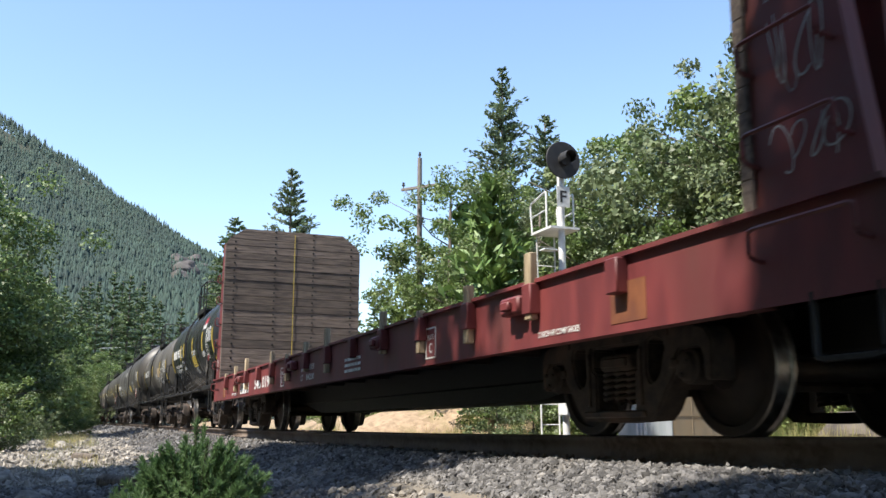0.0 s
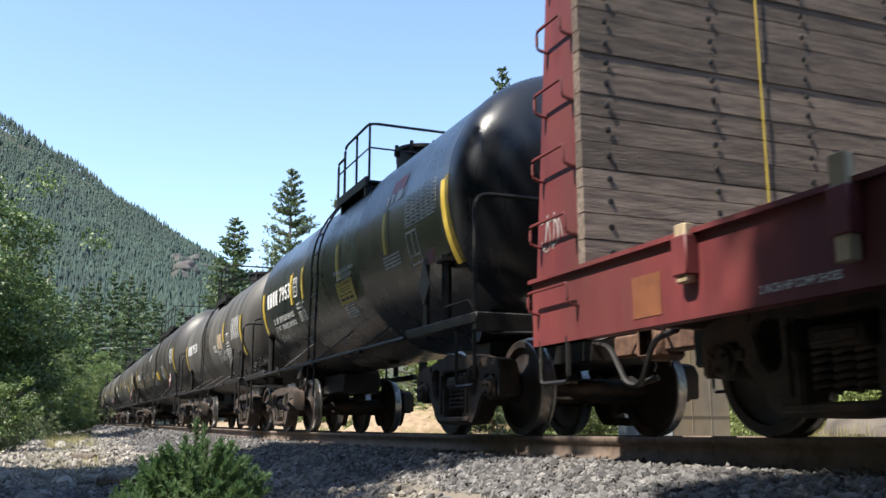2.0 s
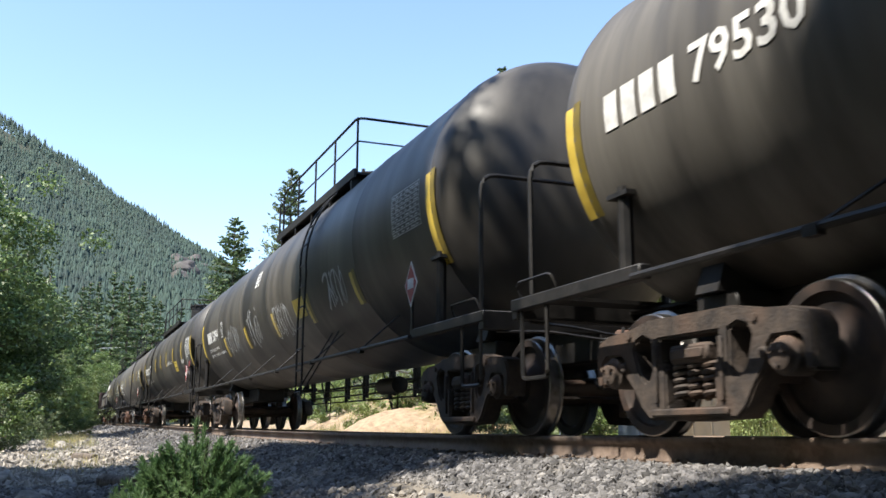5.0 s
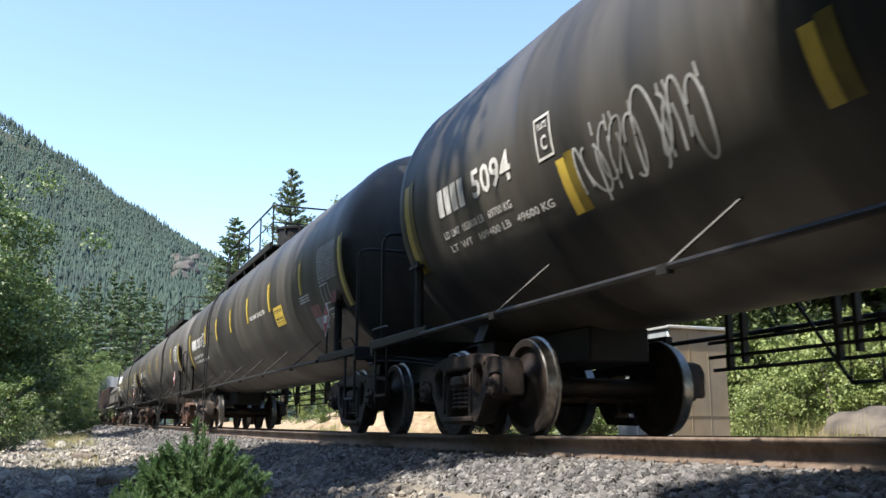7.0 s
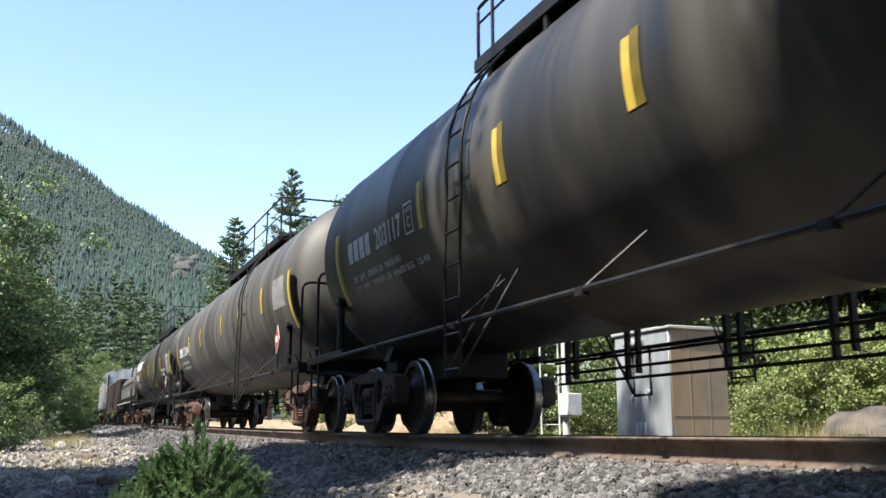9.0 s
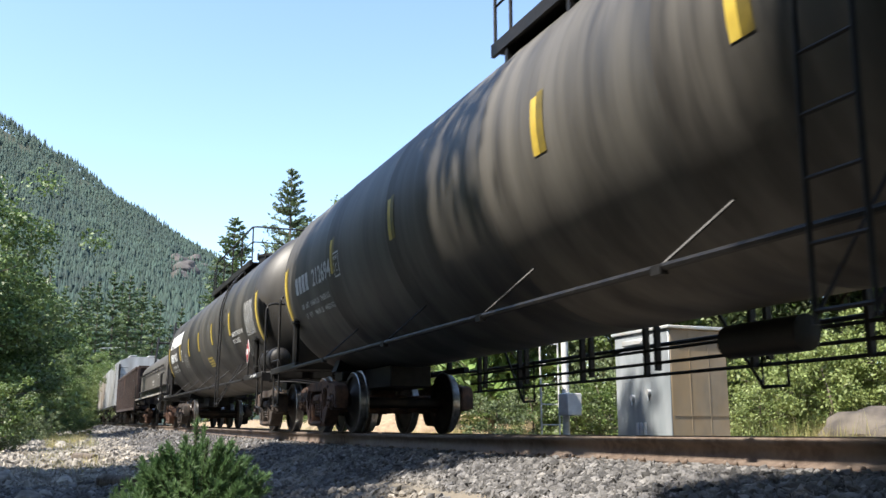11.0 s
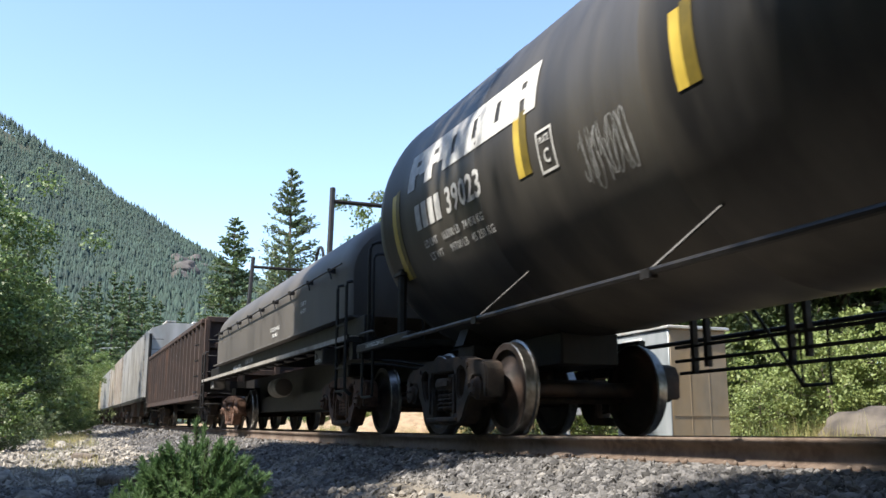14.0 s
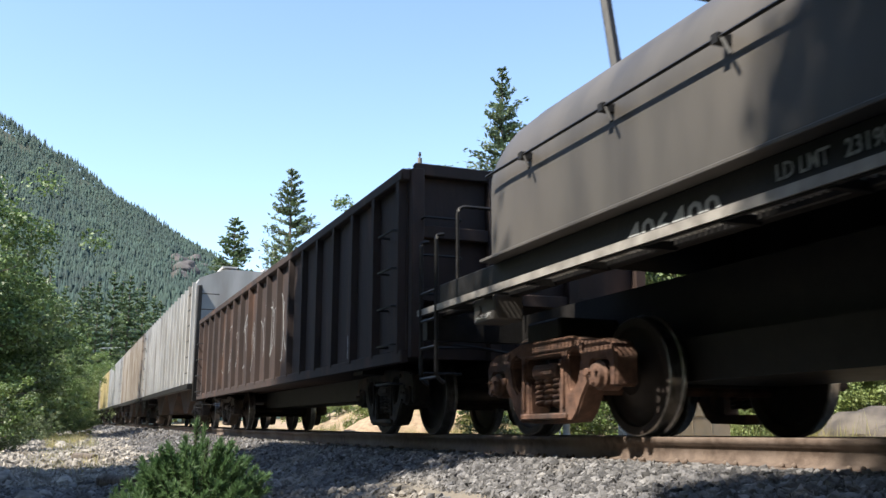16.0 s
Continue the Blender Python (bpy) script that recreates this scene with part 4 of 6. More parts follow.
        # the dark of the bolt holes is put into the heads' black colour
        for row in bolts:
            part("bolt_row", row, M_FRAME, bh, "column of bolt heads, black for the shade in bolt holes")
        bm = B()
        xa, xb = sorted((face + s * 0.012, face + s * 0.018))
        box(bm, xa, xb, -0.008, 0.008, 1.3, 4.6)
        part("lashing", bm, M_YELLOW, car, "faded yellow strap down the bulkhead")
        # grab irons up the side
        for z in (1.05, 1.55, 2.05, 2.55, 3.05, 3.55):
            bm = B()
            frac = (z - 0.66) / 3.64
            x_out = back + (face - s * 0.41 - back) * frac
            xa, xb = face - s * 0.12, x_out + s * 0.06
            tube(bm, bend([(xa, -1.60, z - 0.16), (xa, -1.70, z - 0.14), (xa, -1.70, z), (xb, -1.70, z), (xb, -1.70, z - 0.14), (xb, -1.60, z - 0.16)], 0.03, 2), 0.013, 5)
            part("grab_iron", bm, M_RED, bh)
        bm = B()
        tube(bm, bend([(back - s * -0.1, -1.6, 0.70), (back - s * -0.1, -1.6, 0.38), (back - s * -0.5, -1.6, 0.38), (back - s * -0.5, -1.6, 0.70)], 0.04, 2), 0.018, 5)
        part("stirrup", bm, M_FRAME, car)

    def put(u, v):
        return (u, -1.606, v)
    scrawl(car, put, 9.45, 9.9, 2.25, 0.45, 11, w=0.012, loops=5)
    scrawl(car, put, 9.48, 9.85, 1.75, 0.42, 12, w=0.010, loops=4)
    scrawl(car, put, 9.45, 9.95, 1.30, 0.3, 13, w=0.010, loops=4)
    scrawl(car, put, -9.1, -8.75, 1.35, 0.28, 14, w=0.012, loops=3)
    y = -W - 0.012
    lettering(car, "546 019", -4.27, -2.95, 0.75, 0.21, y=y, name="car_number")
    bm = B()
    for k in range(4):
        box(bm, -5.75 + k * 0.24, -5.58 + k * 0.24, y - 0.006, y, 0.72, 0.92)
    part("owner_mark", bm, M_WHITE, car, "white painted owner's mark")
    lettering(car, "2 INCH HF COMP SHOES", -6.75, -6.2, 0.72, 0.045, y=y)
    lettering(car, "2 INCH HF COMP SHOES", 6.9, 7.5, 0.72, 0.045, y=y)
    lettering(car, "LT", -0.62, -0.5, 0.74, 0.09, y=y)
    lettering(car, "84200", -0.30, 0.16, 0.74, 0.09, y=y)
    lettering(car, "LD LMT 201800", -0.62, 0.16, 0.88, 0.09, y=y)
    for x in (-2.05, 4.55):
        bm = B()
        for xa, xb, za, zb in ((0, 0.26, 0.72, 0.735), (0, 0.26, 1.005, 1.02), (0, 0.015, 0.72, 1.02), (0.245, 0.26, 0.72, 1.02)):
            box(bm, x + xa, x + xb, y - 0.006, y, za, zb)
        part("stencil_frame", bm, M_WHITE, car)
        lettering(car, "PLATE", x + 0.05, x + 0.21, 0.90, 0.05, y=y)
        lettering(car, "C", x + 0.09, x + 0.17, 0.77, 0.10, y=y)
    bm = B()
    for r in range(3):
        for k in range(5):
            box(bm, 1.7 + 0.14 * k, 1.7 + 0.14 * k + 0.11, y - 0.006, y, 0.74 + 0.07 * r, 0.775 + 0.07 * r)
    part("small_print", bm, M_WHITE, car)
    for x0, x1 in ((-7.9, -7.6), (7.9, 8.3)):
        part("paint_patch", box(B(), x0, x1, y - 0.004, y, 0.72, 0.98), M_RUSTP, car, "rust-orange patch of older paint")
    for s, x in ((-1, xr), (1, xf)):
        coupler(car, x, s)
        truck(car, s * 6.96, M_TRUCK)
    return car


flat_car()

# -- two short insulated tank cars --
R, ZC = 1.40, 2.45
c = tank_car("glossy black insulated tank car with yellow reflective strips", -29.3, 4.1, R, ZC, 5.45, M_TANK_CLEAN, M_TRUCK, (-0.4, 1.2), -0.30, dish=0.62, rear_ahead=0.0)
strips(c, R, ZC, (2.67, 0.55, -1.56, -2.34), -13, 8, 0.10, 4.6, -4.68)
tank_marks(c, R, ZC, "", (-4.22, -3.3), "7953", -3.2, -2.35, [("LD  LMT 203700LBS 92400 KGS", -3.9, -2.3, -21, 0.10), ("LT  WT   59300LBS 26900 KGS", -3.9, -2.3, -27, 0.10), ("LGV  01-99", -3.88, -3.2, -35.5, 0.10)], -7.5)
panel(c, R, ZC, 3.5, 4.45, radians(-6), radians(9), 9, 6)
outline(c, R, ZC, 3.48, 3.82, radians(-24), radians(-8), 2)
part("placard_sheet", patch(B(), R, ZC, 0.43, 1.2, radians(-27.5), radians(-14.5)), M_YELLOW, c, "yellow emergency notice sheet")
lettering(c, "FOR CHEMICAL EMERGENCY", 0.47, 1.16, radians(-17.2), 0.05, R, ZC, name="notice_print", material=M_BLACK)
bars(c, [(0.55, 1.1, radians(-19), 0.018), (0.6, 1.05, radians(-20.4), 0.018), (0.5, 1.12, radians(-25.6), 0.09)], R, ZC, "notice_print", M_BLACK, "black print")
lettering(c, '6" FIBERGLASS INSULATION', 0.43, 1.36, radians(-10.2), 0.06, R, ZC)
lettering(c, "DO NOT EXCEED 450 F", 0.53, 1.26, radians(-13.6), 0.06, R, ZC)
lettering(c, "CONSULT OWNER BEFORE", -2.02, -1.42, radians(-15.5), 0.045, R, ZC)
lettering(c, "REPAIRING TANK", -2.02, -1.62, radians(-18.2), 0.045, R, ZC)
lettering(c, "INLET", 0.1, 0.32, radians(-52), 0.06, R, ZC, material=M_SPRAY)
lettering(c, "OUTLET", 1.35, 1.62, radians(-52), 0.06, R, ZC, material=M_SPRAY)
plate_c(c, R, ZC, -2.1, radians(-9))
bars(c, [(0.5, 1.0, radians(-30 - 1.6 * k), 0.022) for k in range(5)] + [(-2.0, -1.5, radians(-20.5 - 1.5 * k), 0.02) for k in range(5)] + [(2.6, 3.2, radians(-15 - 1.7 * k), 0.024) for k in range(4)], R, ZC)
part("logo_patch", patch(B(), R, ZC, 2.85, 3.35, radians(16), radians(24)), M_SIGNRED, c, "red and white product mark")
bars(c, [(2.72, 3.4, radians(11), 0.13)], R, ZC, "product_mark")
diamond(c, 4.22, -1.44, 1.56, 0.17, M_COIL)
bm = B()
rnd = random.Random(91)
for k in range(90):
    q = Vector((-5.2 + rnd.gauss(0, 0.14), -1.22 + rnd.gauss(0, 0.10), 0))
    q.z = 1.13 + 0.34 * max(0.0, 1 - ((q.x + 5.2) / 0.36) ** 2 - ((q.y + 1.22) / 0.30) ** 2) * rnd.uniform(0.3, 1.0)
    turn = Euler((rnd.uniform(0, 6), rnd.uniform(0, 6), rnd.uniform(0, 6))).to_matrix()
    tube(bm, [q + turn @ Vector((0.045 * math.cos(a), 0.028 * math.sin(a), 0)) for a in np.linspace(0, math.tau, 9)], 0.009, 5)
box(bm, -5.45, -4.85, -1.44, -1.0, 1.085, 1.115, 0.005)
part("chain_pile", bm, M_FRAME, c, "heap of black chain on the end platform")
part("flag_plate", box(B(), 4.22, 4.46, -1.42, -1.408, 1.76, 1.92, 0.004), M_RED, c, "dull red flag plate")

R2, ZC2 = 1.38, 2.35
c = tank_car("dusty black tank car with faded marks and graffiti", -41.35, 4.0, R2, ZC2, 5.4, M_TANK_DUST, M_TRUCK, (-0.4, 1.2), -0.35, dish=0.62)
strips(c, R2, ZC2, (2.3, -0.9), -11, 8, 0.10, 4.65, -4.85)
panel(c, R2, ZC2, 3.5, 4.5, radians(-12), radians(7), 9, 6)
outline(c, R2, ZC2, 2.72, 3.12, radians(-17), radians(-4), 2)
part("paint_patch", patch(B(), R2, ZC2, 1.4, 2.1, radians(-16), radians(-1)), M_WOOD, c, "faded tan notice sheet")
bars(c, [(2.5, 3.15, radians(-20 - 1.9 * k), 0.028) for k in range(6)] + [(0.8, 1.15, radians(-12 - 1.9 * k), 0.028) for k in range(4)], R2, ZC2)
tank_marks(c, R2, ZC2, "", (-4.3, -3.4), "79530", -3.3, -2.3, [], -8)
scrawl(c, lambda u, v: skin(R2, ZC2, u, (v - ZC2) / R2), 1.3, 2.3, 1.62, 0.36, 21, w=0.03, loops=4)
diamond(c, 4.1, -1.44, 1.54, 0.17, M_COIL)

# -- four long pressure tank cars --
R3, ZC3 = 1.53, 2.51


def placard_side(c, x):
    diamond(c, x + 0.50, -1.52, 1.58)


c = tank_car("long black pressure tank car covered in pale graffiti", -57.2, 8.05, R3, ZC3, 9.25, M_TANK, M_TRUCK, (-0.9, 4.4), 3.3)
strips(c, R3, ZC3, (-5.08, -2.5, 0.26, 2.8, 5.3), -33, -16, 0.12, 8.3, -8.38)
tank_marks(c, R3, ZC3, "", (-7.43, -6.75), "5094", -6.6, -5.8, [("LD LMT  153600 LB   69700 KG", -7.45, -5.95, -22.5, 0.075), ("LT  WT   109400 LB   49600 KG", -7.4, -5.3, -28, 0.075)], -14.2)
plate_c(c, R3, ZC3, -5.32, radians(-14))
put3 = lambda u, v: skin(R3, ZC3, u, (v - ZC3) / R3)
scrawl(c, put3, -4.85, -3.3, 1.62, 0.60, 31, w=0.024, loops=9)
scrawl(c, put3, -2.1, -1.0, 1.60, 0.78, 32, w=0.03, loops=5)
scrawl(c, put3, 0.34, 1.55, 1.55, 0.62, 33, w=0.026, loops=7)
scrawl(c, put3, 4.0, 5.0, 1.7, 0.55, 34, w=0.04, loops=4)
part("placard_sheet", patch(B(), R3, ZC3, 2.0, 2.7, radians(-27), radians(-15)), M_YELLOW, c, "yellow emergency notice sheet")
bars(c, [(-1.15, -0.75, radians(9 + 3 * k), 0.06) for k in range(4)], R3, ZC3)
panel(c, R3, ZC3, 7.2, 8.1, radians(-12), radians(6), 9, 6)
placard_side(c, 7.35)

c = tank_car("long grimy black pressure tank car with yellow strips", -76.75, 7.65, R3, ZC3, 9.05, M_TANK, M_TRUCK, (-3.8, 1.9), -3.3, dome=0.62)
strips(c, R3, ZC3, (6.1, 3.68, 1.53, -0.55, -2.62, -4.53), -14, 5, 0.10, 8.4, -7.72)
tank_marks(c, R3, ZC3, "", (-7.11, -6.15), "203117", -6.0, -5.06, [("LD  LMT  183600 LB  74650 KG", -7.1, -5.3, -22, 0.08), ("LT  WT  109400 LB  44650 KG  12-98", -7.1, -4.5, -27, 0.08)], -12.5)
plate_c(c, R3, ZC3, -4.95, radians(-13.4))
panel(c, R3, ZC3, 7.27, 8.24, radians(-13), radians(6), 10, 6)
outline(c, R3, ZC3, 7.3, 7.72, radians(-29), radians(-14), 2)
part("placard_sheet", patch(B(), R3, ZC3, 4.03, 4.72, radians(-26), radians(-13)), M_YELLOW, c, "yellow emergency notice sheet")
bars(c, [(4.08, 4.65, radians(-17), 0.05), (4.1, 4.65, radians(-23.5), 0.08)], R3, ZC3, "notice_print", M_BLACK, "black print")
bars(c, [(6.0, 6.6, radians(-16 - 1.6 * k), 0.025) for k in range(3)] + [(7.4, 7.9, radians(-32 - 1.5 * k), 0.022) for k in range(3)], R3, ZC3)
lettering(c, "1/2 INCH CERAMIC FIBER INSULATION", 1.78, 3.3, radians(-13.4), 0.085, R3, ZC3)
part("warning_sheet", patch(B(), R3, ZC3, 6.49, 6.98, radians(-30), radians(-23)), M_FADED, c, "faded red warning sheet")
part("warning_sheet", patch(B(), R3, ZC3, 6.49, 6.98, radians(-38), radians(-30.2)), M_SPRAY, c, "faded grey-white warning sheet")
part("flag_plate", box(B(), 7.90, 8.18, -1.47, -1.455, 1.80, 1.97, 0.004), M_RED, c, "red flag plate")
placard_side(c, 7.35)

c = tank_car("long dust-streaked black pressure tank car", -95.7, 7.45, R3, ZC3, 8.85, M_TANK_DUST, M_TRUCK2, (-0.5, 5.6), 4.2)
strips(c, R3, ZC3, (5.9, 3.4, 1.0, -2.6, -5.14), -12, 6, 0.10, 8.2, -8.0)
tank_marks(c, R3, ZC3, "", (-7.25, -6.4), "212694", -6.2, -5.17, [("LD  LMT  164600 LB   74650 KG", -7.1, -5.46, -22.5, 0.085), ("LT  WT     98400 LB   44650 KG", -7.05, -5.4, -28.5, 0.085)], -13.1)
plate_c(c, R3, ZC3, -4.98, radians(-14.7))
panel(c, R3, ZC3, 7.0, 7.9, radians(-14), radians(5), 9, 6)
placard_side(c, 7.0)

c = tank_car("long black pressure tank car with a white owner's name", -114.6, 7.4, R3, ZC3, 8.75, M_TANK, M_TRUCK, (-0.4, 5.4), 4.45, rear_ahead=0.30)
strips(c, R3, ZC3, (4.99, 2.3, -0.13, -2.31, -4.5), -15.7, 3.5, 0.11, 8.2, -7.6)
bm = B()
for k in range(6):
    x, w, sl = -7.1 + k * 0.5, 0.40, 0.10
    h0, h1 = radians(3), radians(19)
    for q in ((0, 0.28, 0, 1), (0, 1, 0.72, 1), (0.75, 1, 0.3 if k in (0, 1) else 0, 1), (0, 1, 0 if k not in (0, 1, 5) else 0.35, 0.26 if k not in (0, 1, 5) else 0.58)):
        patch(bm, R3, ZC3, x + w * q[0] + sl * q[2], x + w * q[1] + sl * q[3], h0 + (h1 - h0) * q[2], h0 + (h1 - h0) * q[3])
part("owner_mark", bm, M_WHITE, c, "large white painted owner's name")
tank_marks(c, R3, ZC3, "", (-6.89, -6.15), "39023", -6.05, -5.23, [("LD LMT    163300 LB   74 050 KG", -6.8, -5.33, -22, 0.085), ("LT WT      99700 LB   45 250 KG", -6.75, -5.2, -27.5, 0.085)], -14.2)
plate_c(c, R3, ZC3, -4.12, radians(-18))
lettering(c, "LIQUEFIED PETROLEUM GAS", 5.24, 6.6, radians(-18.4), 0.11, R3, ZC3)
lettering(c, "NOT - ODORIZED", 5.24, 6.08, radians(-24), 0.11, R3, ZC3)
panel(c, R3, ZC3, 7.0, 7.88, radians(-22), radians(3), 11, 5)
outline(c, R3, ZC3, 6.47, 6.83, radians(-41), radians(-28), 2)
part("placard_sheet", patch(B(), R3, ZC3, 1.0, 1.74, radians(-36), radians(-26)), M_YELLOW, c, "yellow emergency notice sheet")
bars(c, [(1.06, 1.68, radians(-29.5), 0.05), (1.06, 1.68, radians(-34.5), 0.09)], R3, ZC3, "notice_print", M_BLACK, "black print")
scrawl(c, put3, -3.55, -2.9, 1.75, 0.45, 41, w=0.008, loops=9)
diamond(c, 7.58, -1.52, 1.56, 0.19)
HEAD = (8.75, 0.76)


def head_text(car, s, y0, y1, low, height):
    """Words on the domed end of a tank."""
    me = text_mesh(s, y1 - y0, height)
    bm = B()
    bm.from_mesh(me)
    bpy.data.meshes.remove(me)
    for v in bm.verts:
        y, z = y0 + v.co.x, low + v.co.y
        q = min(0.98, math.hypot(y, z - ZC3) / R3)
        v.co = (HEAD[0] - HEAD[1] + HEAD[1] * math.sqrt(1 - q * q) + 0.008, y, z)
    return part("lettering", bm, M_WHITE, car, "white stencilled lettering on the tank's end", smooth=False)


for words, y0, y1, low, height in (("39023", 0.05, 0.40, 3.22, 0.13), ("CAPY   33040 GAL US", -0.30, 0.26, 3.06, 0.055), ("OPRN 8-V   7 OUTER  7 INNER", -0.28, 0.44, 2.93, 0.055), ("36 WHLS", -0.28, -0.06, 2.84, 0.05), ("NO 24 BRAKE BEAM", -0.28, 0.20, 2.75, 0.05)):
    head_text(c, words, y0, y1, low, height)
bm = B()
for k in range(4):
    y = -0.36 + 0.095 * k
    q = math.hypot(y + 0.03, 3.285 - ZC3) / R3
    x = HEAD[0] - HEAD[1] + HEAD[1] * math.sqrt(1 - q * q)
    box(bm, x - 0.02, x + 0.012, y, y + 0.07, 3.22, 3.35)
part("owner_mark", bm, M_WHITE, c, "white painted owner's mark")
bm = B()
lathe(bm, [(-0.62, 0.0), (-0.60, 0.14), (-0.54, 0.20), (-0.45, 0.23), (0.45, 0.23), (0.54, 0.20), (0.60, 0.14), (0.62, 0.0)], "x", 24, -1.12, 1.36, cx=8.25)
for x in (7.95, 8.5):
    lathe(bm, [(-0.03, 0.235), (-0.03, 0.245), (0.03, 0.245), (0.03, 0.235)], "x", 24, -1.12, 1.36, cx=x)
part("air_reservoir", bm, M_FRAME, c, "black air reservoir on the end platform")
lettering(c, "2 INCH HF COMP SHOES", 7.9, 8.55, 1.03, 0.045, y=-1.512)
lettering(c, "2 INCH TREAD COMP SHOES", -8.6, -7.9, 1.03, 0.045, y=-1.512)


# -- coil car --
def coil_car():
    car = thing("coil_car", "grey-brown coil steel car with a rounded removable cover", "coil car", GROUP)
    CARS.append((car, -130.85, 4.85))
    h0, h1 = -5.1, 6.55
    arc = [(-1.43, 1.56), (-1.43, 2.22)] + [(-1.43 * math.cos(a), 2.22 + 0.95 * math.sin(a)) for a in np.linspace(0.12, math.pi - 0.12, 20)] + [(1.43, 2.22), (1.43, 1.56)]
    bm = B()
    rows = []
    for x, k in ((h0, 0.90), (h0 + 0.06, 0.955), (h0 + 0.22, 0.99), (h0 + 0.5, 1.0), (h1 - 0.5, 1.0), (h1 - 0.22, 0.99), (h1 - 0.06, 0.955), (h1, 0.90)):
        rows.append([bm.verts.new((x, y * (0.5 + 0.5 * k), 1.56 + (z - 1.56) * k)) for y, z in arc])
    for a, b in zip(rows, rows[1:]):
        for i in range(len(arc) - 1):
            f = bm.faces.new((a[i], b[i], b[i + 1], a[i + 1]))
            f.smooth = True
    bm.faces.new(rows[0]), bm.faces.new(rows[-1][::-1])
    bmesh.ops.recalc_face_normals(bm, faces=bm.faces)
    cover = part("cover", bm, M_COIL, car, "grey-brown rounded steel cover")
    bm = B()
    for sy in (-1, 1):
        tube(bm, [(h0 + 0.2, sy * 1.51, 2.27), (h1 - 0.1, sy * 1.51, 2.27)], 0.014, 5)
        for x in np.arange(h0 + 0.9, h1 - 0.3, 1.25):
            box(bm, x - 0.03, x + 0.03, min(sy * 1.40, sy * 1.53), max(sy * 1.40, sy * 1.53), 2.24, 2.30)
            tube(bm, [(x + 0.04, sy * 1.51, 2.27), (x + 0.1, sy * 1.50, 2.14)], 0.012, 5)
    part("lock_bar", bm, M_FRAME, cover, "thin lock bar along the cover")
    for x in (3.4, -3.9):
        bm = B()
        for sy in (-1, 1):
            tube(bm, [(x + 0.3, sy * 0.95, 2.88), (x - 0.15, sy * 0.80, 4.15)], 0.05, 6)
        tube(bm, [(x - 0.06, -0.84, 3.90), (x - 0.06, 0.84, 3.90)], 0.04, 6)
        part("lifting_frame", bm, M_FRAME, cover, "black lifting frame on the cover")
    bm = B()
    arcp = [(1.3 + 0.32 * math.cos(a), -0.5, 3.06 + 0.42 * math.sin(a)) for a in np.linspace(0, math.pi, 12)]
    tube(bm, arcp, 0.03, 6)
    tube(bm, [(x, 0.5, z) for x, _, z in arcp], 0.03, 6)
    prism(bm, [(1.6, 3.0), (1.52, 3.32), (1.3, 3.48), (1.15, 3.0)], -0.15, 0.15)
    part("lifting_eye", bm, M_FRAME, cover, "black arched crane eye")
    # body
    e0, e1 = -6.45, 7.0
    for sy in (-1, 1):
        bm = B()
        y0, y1 = sorted((sy * 1.24, sy * 1.34))
        box(bm, e0, e1, y0, y1, 1.19, 1.53, 0.01)
        y0, y1 = sorted((sy * 1.30, sy * 1.56))
        for x in np.arange(e0, e1, 0.79):
            box(bm, x, x + 0.05, y0, y1, 1.17, 1.225)
        y0, y1 = sorted((sy * 1.54, sy * 1.57))
        box(bm, e0, e1, y0, y1, 1.18, 1.26)
        part("side_sill", bm, M_FRAME, car, "black side sill with a walkway ledge")
        y0, y1 = sorted((sy * 1.22, sy * 1.475))
        part("cover_flange", box(B(), h0 - 0.04, h1 + 0.04, y0, y1, 1.532, 1.562, 0.006), M_COIL, car, "grey-brown flange below the cover")
    bm = B()
    prism(bm, [(e0, 0.72), (e1, 0.72), (e1, 1.24), (e0, 1.24)], -0.42, 0.42)
    bmesh.ops.recalc_face_normals(bm, faces=bm.faces)
    part("centre_sill", bm, M_FRAME, car)
    bm = B()
    prism(bm, [(-4.0, 0.40), (4.2, 0.40), (5.0, 0.72), (-4.8, 0.72)], -0.6, 0.6)
    bmesh.ops.recalc_face_normals(bm, faces=bm.faces)
    part("coil_trough", bm, M_FRAME, car, "dark belly of the coil trough")
    for s in (-1, 1):
        part("bolster", box(B(), s * 4.85 - 0.3, s * 4.85 + 0.3, -1.0, 1.0, 0.81, 1.0, 0.02), M_FRAME, car)
        x0, x1 = (6.88, 7.02) if s > 0 else (-6.5, -6.38)
        part("end_sill", box(B(), x0, x1, -1.5, 1.5, 0.95, 1.235), M_FRAME, car)
    bm = B()
    for x in np.arange(e0 + 0.1, e1 - 0.1, 0.06):
        box(bm, x, x + 0.022, -1.54, -1.345, 1.226, 1.246)
    for y in (-1.40, -1.45, -1.50):
        box(bm, e0, e1, y - 0.008, y + 0.008, 1.247, 1.252)
    part("walkway_grating", bm, M_EDGE, car, "pale steel walkway grating")
    bm = B()
    box(bm, e0, e1, -1.585, -1.572, 1.19, 1.25)
    part("sill_edge", bm, M_EDGE, car, "light worn sill edge")
    for x in (-5.0, 5.3):
        bm = B()
        box(bm, x - 0.22, x + 0.22, -1.50, -1.22, 0.98, 1.20, 0.015)
        lathe(bm, [(-1.515, 0.0), (-1.515, 0.05), (-1.49, 0.05), (-1.49, 0.0)], "y", 12, cx=x - 0.1, cz=1.09)
        part("jacking_block", bm, M_COIL, car, "grey jacking block")
        lettering(car, "JACK LIFT", x - 0.17, x + 0.17, 1.0, 0.05, y=-1.502)
    lettering(car, "406400", -2.95, -1.95, 1.265, 0.17, y=-1.342, name="car_number", material=M_SPRAY)
